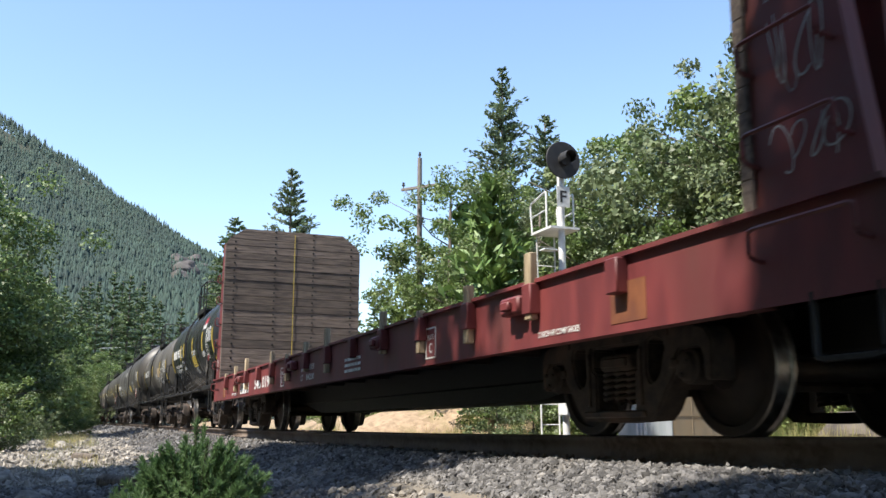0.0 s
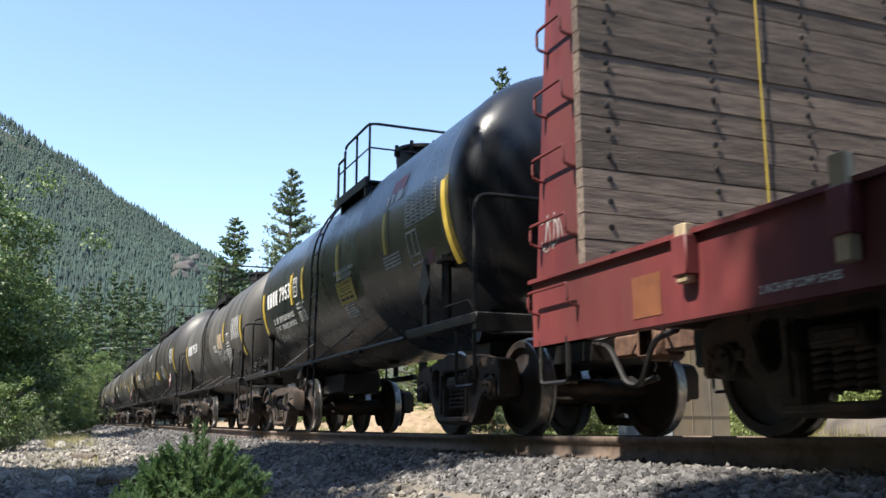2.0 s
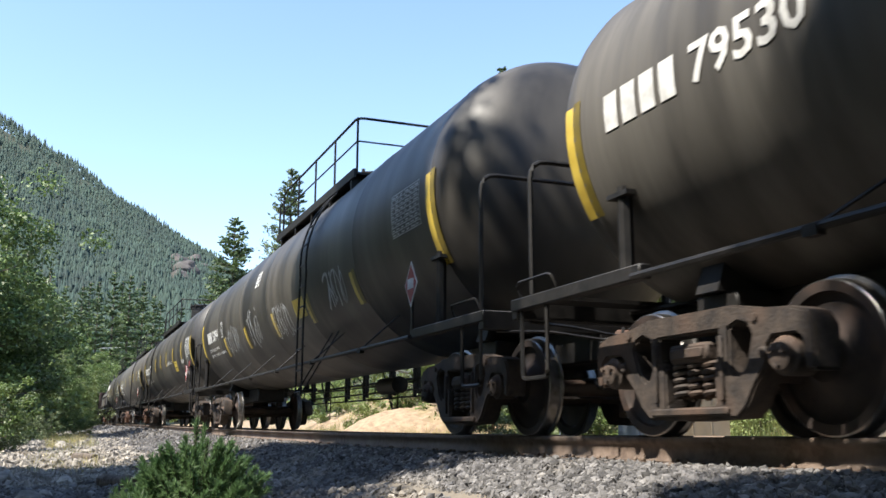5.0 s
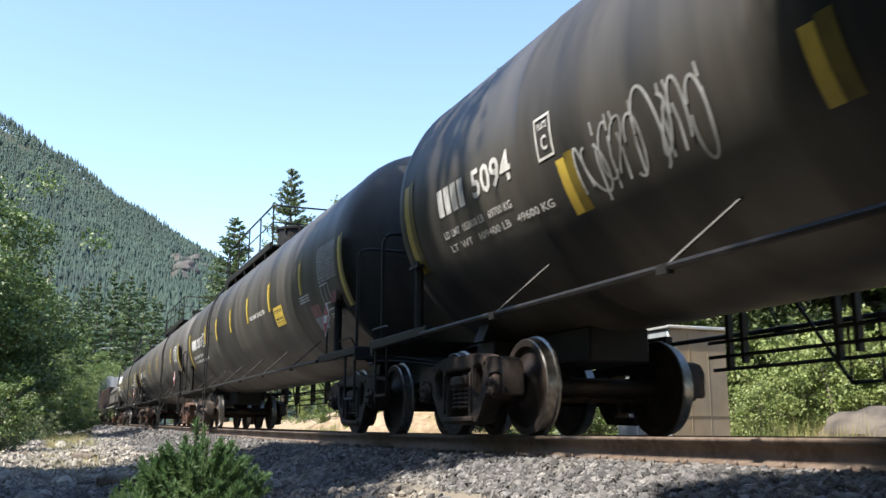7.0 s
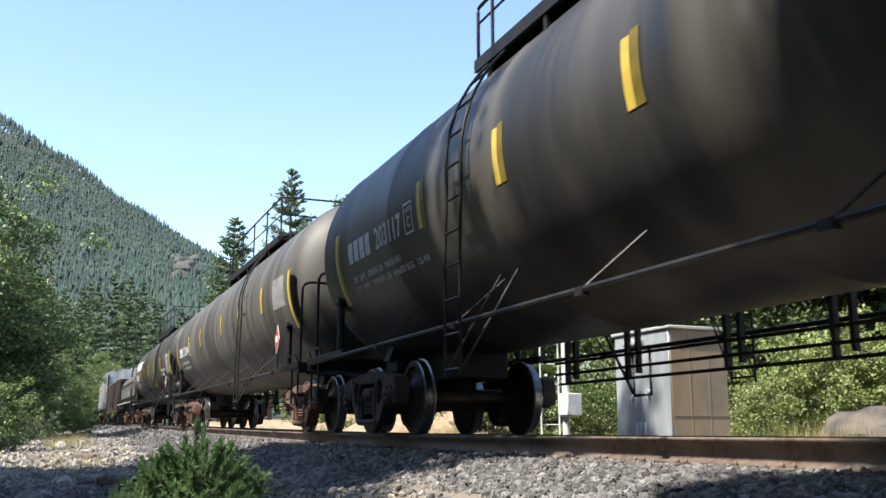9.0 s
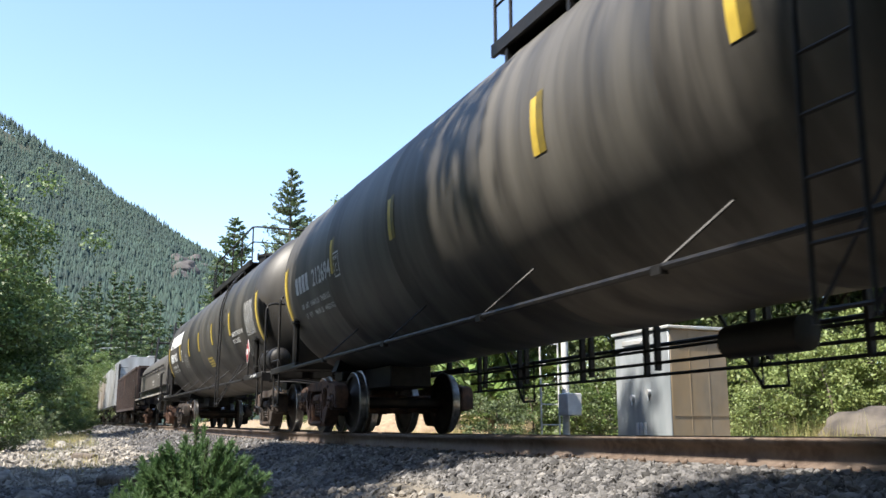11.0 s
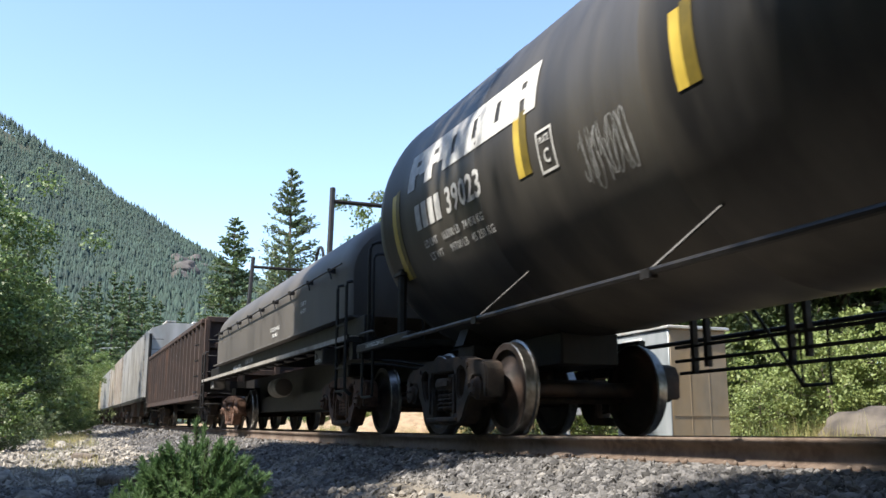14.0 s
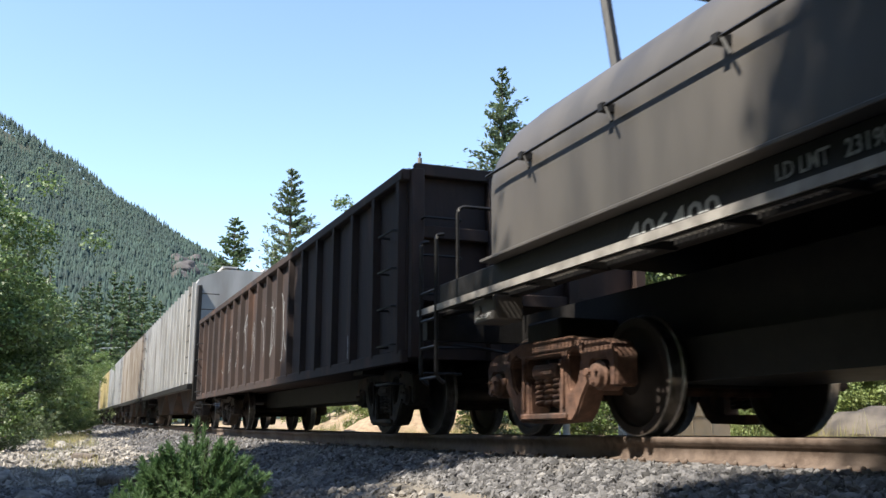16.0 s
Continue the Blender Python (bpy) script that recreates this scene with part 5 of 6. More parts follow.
    lettering(car, "LD LMT   231900", -1.48, -0.64, 1.37, 0.10, y=-1.342, material=M_SPRAY)
    lettering(car, "FOR USE ON  495360", 1.5, 2.3, 1.77, 0.075, y=-1.437)
    lettering(car, "THRU 495534", 1.7, 2.15, 1.66, 0.07, y=-1.437)
    lettering(car, "COVER  B", 3.85, 4.2, 1.98, 0.07, y=-1.437)
    lettering(car, "AAR 90 LAP", 3.85, 4.2, 1.86, 0.07, y=-1.437)
    for s in (-1, 1):
        bm = B()
        x = 6.98 if s > 0 else -6.35
        for dx in (0, -s * 0.42):
            tube(bm, bend([(x + dx, -1.50, 1.95), (x + dx, -1.58, 1.95), (x + dx, -1.58, 0.55), (x + dx, -1.5, 0.5)], 0.05, 2), 0.022, 6)
        for z in (0.55, 0.85, 1.12, 1.4):
            tube(bm, [(x, -1.58, z), (x - s * 0.42, -1.58, z)], 0.016, 5)
        part("end_ladder", bm, M_FRAME, car, "black end ladder")
        bm = B()
        tube(bm, bend([(x - s * 0.06, -1.2, 1.2), (x - s * 0.06, -1.2, 2.35), (x - s * 0.06, -0.5, 2.35), (x - s * 0.06, -0.5, 1.2)], 0.1), 0.02, 6)
        part("end_rail", bm, M_FRAME, car, "black bent end rail")
    bm = B()
    lathe(bm, [(-0.35, 0.0), (-0.33, 0.17), (0.33, 0.17), (0.35, 0.0)], "x", 16, -0.85, 0.85, cx=-0.2)
    cyl = part("brake_cylinder", bm, M_COIL, car, "ribbed dull grey brake cylinder")
    for x in np.arange(-0.5, 0.1, 0.07):
        bm = B()
        lathe(bm, [(-0.014, 0.172), (0, 0.195), (0.014, 0.172)], "x", 16, -0.85, 0.85, cx=x)
        part("cooling_rib", bm, M_EDGE, cyl)
    for s in (-1, 1):
        coupler(car, s * 6.5, s)
        truck(car, s * 4.85, M_TRUCK2, 0.36 if s > 0 else 0.22)


coil_car()


# -- gondola --
def gondola():
    car = thing("gondola_car", "rusty brown open gondola with upright side ribs", "gondola car", GROUP)
    CARS.append((car, -146.05, 6.1))
    L, W, z0, z1 = 8.2, 1.50, 0.82, 2.80
    bm = B()
    for s in (-1, 1):
        y0, y1 = sorted((s * W, s * (W - 0.03)))
        box(bm, -L, L, y0, y1, z0, z1)
    for s in (-1, 1):
        x0, x1 = sorted((s * L, s * (L - 0.04)))
        box(bm, x0, x1, -W, W, z0, z1 + 0.12)
    box(bm, -L, L, -W, W, z0 + 0.05, z0 + 0.12)
    part("body", bm, M_GON, car, "rust-brown steel body")
    for s in (-1, 1):
        bm = B()
        y0, y1 = sorted((s * (W - 0.06), s * (W + 0.09)))
        box(bm, -L - 0.03, L + 0.03, y0, y1, z1 - 0.03, z1 + 0.11, 0.02)
        y0, y1 = sorted((s * (W - 0.02), s * (W + 0.07)))
        box(bm, -L, L, y0, y1, z0 - 0.05, z0 + 0.09, 0.01)
        part("chord", bm, M_GON, car, "heavy top and bottom chords")
        for k in range(19):
            x = -L + 0.12 + k * (2 * L - 0.24) / 18
            bm = B()
            y0, y1 = sorted((s * W, s * (W + 0.085)))
            v = 0.07
            pts = [(x - v, y0 if s > 0 else y1), (x - v * 0.6, y1 if s > 0 else y0), (x + v * 0.6, y1 if s > 0 else y0), (x + v, y0 if s > 0 else y1)]
            lo = [bm.verts.new((px, py, z0 + 0.05)) for px, py in pts]
            hi = [bm.verts.new((px, py, z1)) for px, py in pts]
            for i in range(3):
                bm.faces.new((lo[i], lo[i + 1], hi[i + 1], hi[i]))
            bmesh.ops.recalc_face_normals(bm, faces=bm.faces)
            part("rib", bm, M_GON, car)
    for s in (-1, 1):
        bm = B()
        for y in (-1.42, -0.5, 0.5, 1.42):
            x0, x1 = sorted((s * L, s * (L + 0.12)))
            box(bm, x0, x1, y - 0.07, y + 0.07, z0, z1 + 0.1, 0.01)
        for z in (1.5, 2.2, z1 + 0.1):
            x0, x1 = sorted((s * L, s * (L + 0.09)))
            box(bm, x0, x1, -1.45, 1.45, z - 0.07, z + 0.07, 0.01)
        part("end_post", bm, M_GON, car, "braced end wall posts")
        bm = B()
        for z in np.arange(0.55, 2.6, 0.42):
            x0, x1 = s * (L - 0.12), s * (L - 0.62)
            tube(bm, bend([(x0, -W - 0.0, z), (x0, -W - 0.14, z), (x1, -W - 0.14, z), (x1, -W, z)], 0.03, 2), 0.014, 5)
            tube(bm, bend([(s * (L + 0.05), -1.38, z + 0.1), (s * (L + 0.22), -1.38, z + 0.1), (s * (L + 0.22), -0.95, z + 0.1), (s * (L + 0.05), -0.95, z + 0.1)], 0.03, 2), 0.014, 5)
        part("grab_iron", bm, M_FRAME, car, "rusty ladder irons")
        bm = B()
        x0, x1 = sorted((s * 4.6, s * (L + 0.25)))
        box(bm, x0, x1, -0.35, 0.35, 0.66, 0.85, 0.02)
        box(bm, s * 6.1 - 0.2, s * 6.1 + 0.2, -1.4, 1.4, 0.74, 0.84)
        part("stub_sill", bm, M_FRAME, car)
        coupler(car, s * (L + 0.25), s)
        truck(car, s * 6.1, M_TRUCK)
    bm = B()
    box(bm, -4.6, 4.6, -0.4, 0.4, 0.5, 0.85)
    part("centre_sill", bm, M_FRAME, car)
    put = lambda u, v: (u, -W - 0.006 - 0.0, v)
    scrawl(car, put, -4.5, 2.5, 1.1, 1.2, 52, w=0.022, loops=16, label="thin worn sprayed scrawl")
    bm = B()
    for xa, xb, za, zb in ((0, 0.26, 0.95, 0.975), (0, 0.26, 1.225, 1.25), (0, 0.025, 0.95, 1.25), (0.235, 0.26, 0.95, 1.25), (0.11, 0.15, 1.0, 1.2)):
        box(bm, 5.95 + xa, 5.95 + xb, -W - 0.005, -W, za, zb)
    part("stencil_frame", bm, M_WHITE, car, "white stencilled frame")


gondola()


# -- covered hoppers --
def hopper(s0, material, label):
    car = thing("hopper_car", label, "hopper car", GROUP)
    CARS.append((car, s0, 6.3))
    L, W, z0, z1 = 8.05, 1.55, 1.25, 4.35
    bm = B()
    prof = [(-W, z0), (-W, z1 - 0.25), (-W + 0.12, z1 - 0.05), (-0.75, z1 + 0.22), (0.75, z1 + 0.22), (W - 0.12, z1 - 0.05), (W, z1 - 0.25), (W, z0)]
    a = [bm.verts.new((-L, y, z)) for y, z in prof]
    b = [bm.verts.new((L, y, z)) for y, z in prof]
    for i in range(len(prof)):
        j = (i + 1) % len(prof)
        bm.faces.new((a[i], a[j], b[j], b[i]))
    bm.faces.new(a), bm.faces.new(b)
    bmesh.ops.recalc_face_normals(bm, faces=bm.faces)
    part("body", bm, material, car, "high body with ribbed sides")
    for s in (-1, 1):
        for k in range(18):
            x = -L + 0.1 + k * (2 * L - 0.2) / 17
            bm = B()
            y0, y1 = sorted((s * W, s * (W + 0.09)))
            box(bm, x - 0.045, x + 0.045, y0, y1, z0, z1 - 0.2)
            part("rib", bm, material, car)
        bm = B()
        y0, y1 = sorted((s * (W - 0.05), s * (W + 0.11)))
        box(bm, -L, L, y0, y1, z0 - 0.16, z0, 0.01)
        part("side_sill", bm, M_FRAME, car)
    for x in (-4.2, 0.0, 4.2):
        bm = B()
        pts = [(x - 1.9, z0), (x + 1.9, z0), (x + 0.45, 0.45), (x - 0.45, 0.45)]
        prism(bm, pts, -1.2, 1.2)
        bmesh.ops.recalc_face_normals(bm, faces=bm.faces)
        part("hopper_chute", bm, M_GON, car, "sloping discharge chute")
    bm = B()
    for y in (-0.6, 0.6):
        box(bm, -L, L, y - 0.22, y + 0.22, z1 + 0.27, z1 + 0.32)
    for x in np.arange(-7, 7.5, 2.0):
        box(bm, x - 0.05, x + 0.05, -0.8, 0.8, z1 + 0.2, z1 + 0.27)
    part("roof_walk", bm, M_SILVER, car, "galvanized roof walkway")
    for s in (-1, 1):
        bm = B()
        for y in (-1.45, 1.45):
            x0, x1 = sorted((s * (L - 0.05), s * (L + 0.16)))
            box(bm, x0, x1, y - 0.06, y + 0.06, 0.75, z1 - 0.3, 0.01)
        for z in np.arange(1.1, 4.2, 0.45):
            tube(bm, [(s * (L + 0.2), -1.40, z), (s * (L + 0.2), -0.9, z)], 0.014, 5)
            tube(bm, [(s * (L - 0.1), -W - 0.12, z), (s * (L - 0.5), -W - 0.12, z)], 0.014, 5)
        x0, x1 = sorted((s * 5.0, s * (L + 0.35)))
        box(bm, x0, x1, -0.35, 0.35, 0.68, 0.95)
        box(bm, min(s * (L - 0.02), s * (L + 0.12)), max(s * (L - 0.02), s * (L + 0.12)), -1.5, 1.5, 2.5, 2.62)
        part("end_frame", bm, M_FRAME, car, "dark end frame with ladder irons")
        coupler(car, s * (L + 0.35), s)
        truck(car, s * 6.3, M_TRUCK)
    return car


for i, (m, label) in enumerate(((M_HOP_W, "chalky white covered hopper with ribbed sides"), (M_HOP_G, "stained grey covered hopper with ribbed sides"), (M_HOP_W, "chalky white covered hopper with ribbed sides"),
                                (M_HOP_Y, "faded yellow covered hopper with ribbed sides"), (M_HOP_G, "stained grey covered hopper with ribbed sides"))):
    hopper(-163.75 - 17.1 * i, m, label)

# ---- plants ----
def quads(name, centres, ax, ay, material):
    """Many small leaves: a quad at each centre, spanned by two half axes."""
    n = len(centres)
    v = np.stack([centres - ax, centres - ay * 0.9, centres + ax, centres + ay], 1).reshape(-1, 3)
    return mesh_np(name, v, np.arange(n * 4).reshape(n, 4), material)


def unit(rng, n):
    v = rng.normal(size=(n, 3))
    return v / np.linalg.norm(v, axis=1)[:, None]


def leaf_cloud(name, clumps, per, spread, size, material, seed, long=1.7, up=0.5):
    """Leaves round the clumps' centres, (x, y, z, scale)."""
    rng = np.random.default_rng(seed)
    c = np.repeat(np.asarray(clumps), per, axis=0)
    n = len(c)
    off = unit(rng, n) * (rng.uniform(0, 1, n) ** 0.45)[:, None] * spread * c[:, 3:4]
    pos = c[:, :3] + off * np.array([1, 1, 0.75])
    nor = unit(rng, n) + off / spread * 0.6 + np.array([0, 0, up])
    nor /= np.linalg.norm(nor, axis=1)[:, None]
    t = np.cross(nor, unit(rng, n))
    t /= np.linalg.norm(t, axis=1)[:, None] + 1e-9
    b = np.cross(nor, t)
    s = (size * rng.uniform(0.6, 1.3, n))[:, None]
    return quads(name, pos, t * s * long / 1.7, b * s * 0.62, material)


def broad_tree(h, w, low, n_clumps, per, leaf, material, seed, spread=0.55):
    """Meshes of a broad-leaved tree: trunk with limbs, crown of leaf clumps."""
    rnd = random.Random(seed)
    bm = B()
    lean = Vector((rnd.uniform(-0.5, 0.5), rnd.uniform(-0.5, 0.5), 0))
    spine = [Vector((0, 0, -0.3)) + lean * (k / 6) ** 2 + Vector((rnd.uniform(-0.1, 0.1), rnd.uniform(-0.1, 0.1), (h * 0.85 + 0.3) * k / 6)) for k in range(7)]
    tube(bm, spine, 0.020 * h, 9, 0.004 * h)
    clumps = []
    nl = 16
    for k in range(nl):
        f = low / h + (0.93 - low / h) * (k + 0.5) / nl
        p = spine[0].lerp(spine[6], f)
        a = k * 2.4 + rnd.uniform(-0.4, 0.4)
        env = math.sqrt(max(0.05, 1 - ((f - 0.52) / 0.52) ** 2))
        ln = w * 0.5 * env * rnd.uniform(0.7, 1.05)
        tip = p + Vector((math.cos(a) * ln, math.sin(a) * ln, ln * rnd.uniform(0.05, 0.45)))
        mid = p.lerp(tip, 0.5) + Vector((0, 0, -0.06 * ln))
        tube(bm, [p, mid, tip], 0.007 * h * (1.2 - f), 6, 0.0015 * h)
        for j in range(n_clumps // nl):
            q = p.lerp(tip, rnd.uniform(0.35, 1.08)) + Vector((rnd.gauss(0, 0.13) * w, rnd.gauss(0, 0.13) * w, rnd.gauss(0, 0.07) * h))
            clumps.append((*q, rnd.uniform(0.6, 1.25)))
    me = bpy.data.meshes.new("trunk")
    bm.to_mesh(me)
    bm.free()
    me.materials.append(M_BARK)
    return me, leaf_cloud("crown", clumps, per, spread, leaf, material, seed)


def conifer(h, w, n_whorl, needles, size, material, seed, bare=0.08, droop=0.25, ragged=0.35):
    """Meshes of a conifer: straight trunk, whorls of drooping branches with needle sprays."""
    rnd = random.Random(seed)
    rng = np.random.default_rng(seed)
    bm = B()
    tube(bm, [(0, 0, -0.4), (0.02 * h * rnd.uniform(-0.4, 0.4), 0, h * 0.5), (0, 0, h)], 0.013 * h, 7, 0.002 * h)
    pos, dirs = [], []
    for k in range(n_whorl):
        f = bare + (1 - bare) * (k + rnd.random()) / n_whorl
        z = h * f
        env = (1 - f) ** 0.62 + 0.02
        for j in range(rnd.randint(4, 6)):
            a = rnd.uniform(0, math.tau)
            ln = w * 0.5 * env * rnd.uniform(1 - ragged, 1.05)
            d = Vector((math.cos(a), math.sin(a), -droop + 0.55 * f)).normalized()
            if ln > w * 0.08:
                tube(bm, [(0, 0, z), tuple(Vector((0, 0, z)) + d * ln)], 0.0022 * h, 3, 0.0006 * h, cap=False)
            m = max(3, int(needles * ln / (w * 0.5)))
            t = rng.uniform(0.12, 1.05, m)
            p = np.array([0, 0, z]) + np.outer(t * ln, np.array(d)) + rng.normal(size=(m, 3)) * ln * 0.10 * np.array([1, 1, 0.5])
            p[:, 2] += 0.12 * ln * t * t
            pos.append(p)
            dd = np.array(d) + rng.normal(size=(m, 3)) * 0.6
            dirs.append(dd / np.linalg.norm(dd, axis=1)[:, None])
    pos, dirs = np.concatenate(pos), np.concatenate(dirs)
    side = np.cross(dirs, unit(rng, len(pos)))
    s = size * rng.uniform(0.6, 1.4, len(pos))[:, None]
    me = bpy.data.meshes.new("trunk")
    bm.to_mesh(me)
    bm.free()
    me.materials.append(M_BARK)
    return me, quads("crown", pos, dirs * s, side * s * 0.42, material)


def plant(name, label, category, meshes, x, y, turn=0.0, size=1.0, group="", z=None):
    ob = thing(name, label, category, group)
    ob.matrix_world = Matrix.Translation((x, y, terrain(x, y) if z is None else z)) @ Matrix.Rotation(turn, 4, "Z") @ Matrix.Diagonal((size, size, size, 1))
    part("trunk", meshes[0], None, ob)
    part("crown", meshes[1], None, ob)
    return ob


def polar(az, r):
    return -r * math.cos(radians(az)), r * math.sin(radians(az))


OAKS = [broad_tree(10.5, 8.5, 0.9, 176, 150, 0.080, m, sd) for m, sd in ((M_LEAF_D, 1), (M_LEAF, 2), (M_LEAF_D, 3))]
LITE = [broad_tree(10.5, 8.5, 0.9, 96, 50, 0.17, m, sd) for m, sd in ((M_LEAF, 5), (M_LEAF_D, 6))]
SHADE = [broad_tree(22.0, 6.0, 5.0, 320, 150, 0.13, M_LEAF, sd, 0.8) for sd in (7, 8)]
SHRUBS = [broad_tree(2.6, 3.0, 0.15, 64, 90, 0.055, m, sd, 0.34) for m, sd in ((M_LEAF, 11), (M_LEAF_D, 12), (M_WILLOW, 13))]
LEFT = [broad_tree(4.3, 3.2, 0.3, 160, 150, 0.040, m, sd, 0.33) for m, sd in ((M_LEAF_SHADED, 21), (M_LEAF_SHADED, 22), (M_LEAF, 23))]
FIRS = [conifer(20, 5.8, 44, 52, 0.25, M_NEEDLE, sd, ragged=0.5) for sd in (31, 32, 33)]
PINES = [conifer(18, 7.6, 40, 130, 0.17, M_PINE_G, sd, bare=0.12, droop=0.0, ragged=0.5) for sd in (41, 42)]
BUSHY = conifer(20, 9.5, 56, 80, 0.25, M_NEEDLE, 34, ragged=0.3)
YOUNG = conifer(8.5, 5.0, 26, 60, 0.24, M_PINE_Y, 51, bare=0.05, droop=-0.45, ragged=0.3)

# broad-leaved trees behind the track
for k, (az, r, size, v) in enumerate(((21.6, 38, 0.60, 0), (22.3, 38, 1.02, 1), (24.0, 33, 0.66, 1), (28.0, 34, 0.84, 2), (31.2, 29, 0.66, 0), (33.6, 27, 0.82, 1), (36.4, 27, 0.87, 2),
                                      (39.4, 26, 0.93, 0), (42.4, 25, 1.0, 1), (45.6, 24, 1.02, 2), (49.0, 24, 1.2, 0), (35.0, 34, 1.05, 1), (40.8, 33, 1.16, 2), (46.5, 32, 1.22, 0), (52.5, 24, 1.2, 1), (30.2, 36, 0.84, 1))):
    plant("broadleaf_tree", "leafy broad-leaved tree with dull green uneven crown behind the track", "tree", OAKS[v], *polar(az, r), turn=k * 1.7, size=size, group="trees behind the track")
plant("young_pine", "young long-needled pine with upturned yellow-green branches", "tree", YOUNG, *polar(25.0, 27), turn=0.6, size=0.92)
plant("young_pine", "young long-needled pine with upturned yellow-green branches", "tree", YOUNG, *polar(23.3, 39), turn=2.6, size=0.96)
plant("pine_tree", "tall sparse pine above the broad-leaved trees", "tree", PINES[0], *polar(25.9, 46), turn=0.3, size=0.92)
plant("pine_tree", "round-topped pine among broad-leaved trees", "tree", PINES[1], *polar(28.6, 50), turn=1.2, size=0.84)
plant("pine_tree", "slender open pine beyond the train", "tree", PINES[1], *polar(12.45, 92), turn=2.2, size=1.40)
plant("pine_tree", "slender open pine beyond the train", "tree", PINES[0], *polar(11.6, 104), turn=4.2, size=1.05)
plant("fir_tree", "dark bushy fir beyond the train", "tree", BUSHY, *polar(9.1, 108), turn=1.0, size=1.17)
for k, (az, r, size, v) in enumerate(((8.0, 128, 0.92, 1), (7.2, 140, 0.75, 2), (10.2, 125, 0.8, 1), (6.6, 150, 0.78, 0), (5.6, 165, 0.85, 2), (4.6, 150, 1.0, 1), (4.0, 175, 1.28, 0), (3.2, 160, 1.22, 2), (2.3, 180, 1.42, 1),
                                      (1.5, 165, 1.2, 0), (0.6, 185, 1.3, 2), (-0.3, 170, 1.2, 1), (2.8, 210, 1.55, 0), (1.0, 220, 1.6, 2), (-1.2, 190, 1.5, 0), (5.0, 210, 1.35, 1), (6.2, 230, 1.4, 2), (3.6, 240, 1.7, 1), (7.6, 200, 1.1, 0),
                                      (13.8, 120, 0.9, 0), (15.2, 130, 0.9, 2), (16.6, 120, 0.8, 1), (14.4, 150, 1.0, 1), (-2.4, 150, 1.5, 2), (-3.6, 140, 1.3, 1), (17.8, 90, 0.62, 0), (9.8, 160, 1.05, 2), (11.2, 150, 0.9, 0))):
    plant("fir_tree", "dark green fir in the valley behind the train", "tree", FIRS[v], *polar(az, r), turn=k * 2.1, size=size, group="valley firs")
for k, (az, r, size, v) in enumerate(((0.9, 128, 0.85, 1), (-0.6, 122, 0.9, 0), (8.6, 116, 0.75, 1), (10.6, 112, 0.6, 2), (7.0, 124, 0.7, 0), (13.2, 104, 0.6, 1), (15.0, 90, 0.55, 0), (16.4, 80, 0.5, 2), (-2.2, 110, 0.9, 1))):
    plant("broadleaf_tree", "pale green broad-leaved tree down the valley", "tree", LITE[v % 2], *polar(az, r), turn=k * 1.1, size=size, group="trees down the valley")

# trees and bushes on the camera's side of the track
for k, (az, r, size, v) in enumerate(((-6.0, 44, 2.7, 1), (-4.6, 46, 2.5, 0), (-3.7, 49, 2.15, 0), (-2.8, 51, 1.7, 1), (-1.9, 56, 1.15, 0), (-0.5, 70, 1.5, 2), (0.3, 74, 1.0, 2), (0.8, 90, 1.1, 2), (-1.5, 84, 2.2, 2), (0.0, 100, 2.3, 2), (-2.6, 84, 2.6, 1), (1.3, 104, 1.7, 2))):
    plant("roadside_tree", "leafy young tree at the edge of the gravel", "tree", LEFT[v], *polar(az, r), turn=k * 1.3, size=size, group="trees at the gravel's edge")
for k, (az, r, size, v) in enumerate(((-3.3, 27, 0.58, 1), (-2.5, 33, 0.45, 1), (-4.2, 26, 0.8, 0), (-1.2, 40, 0.45, 1), (0.7, 48, 0.55, 0), (1.1, 72, 0.7, 2), (0.9, 90, 1.0, 1), (-0.3, 80, 1.2, 0))):
    plant("shrub", "low green shrub at the edge of the gravel", "shrub", SHRUBS[v], *polar(az, r), turn=k * 1.9, size=size, group="shrubs at the gravel's edge")
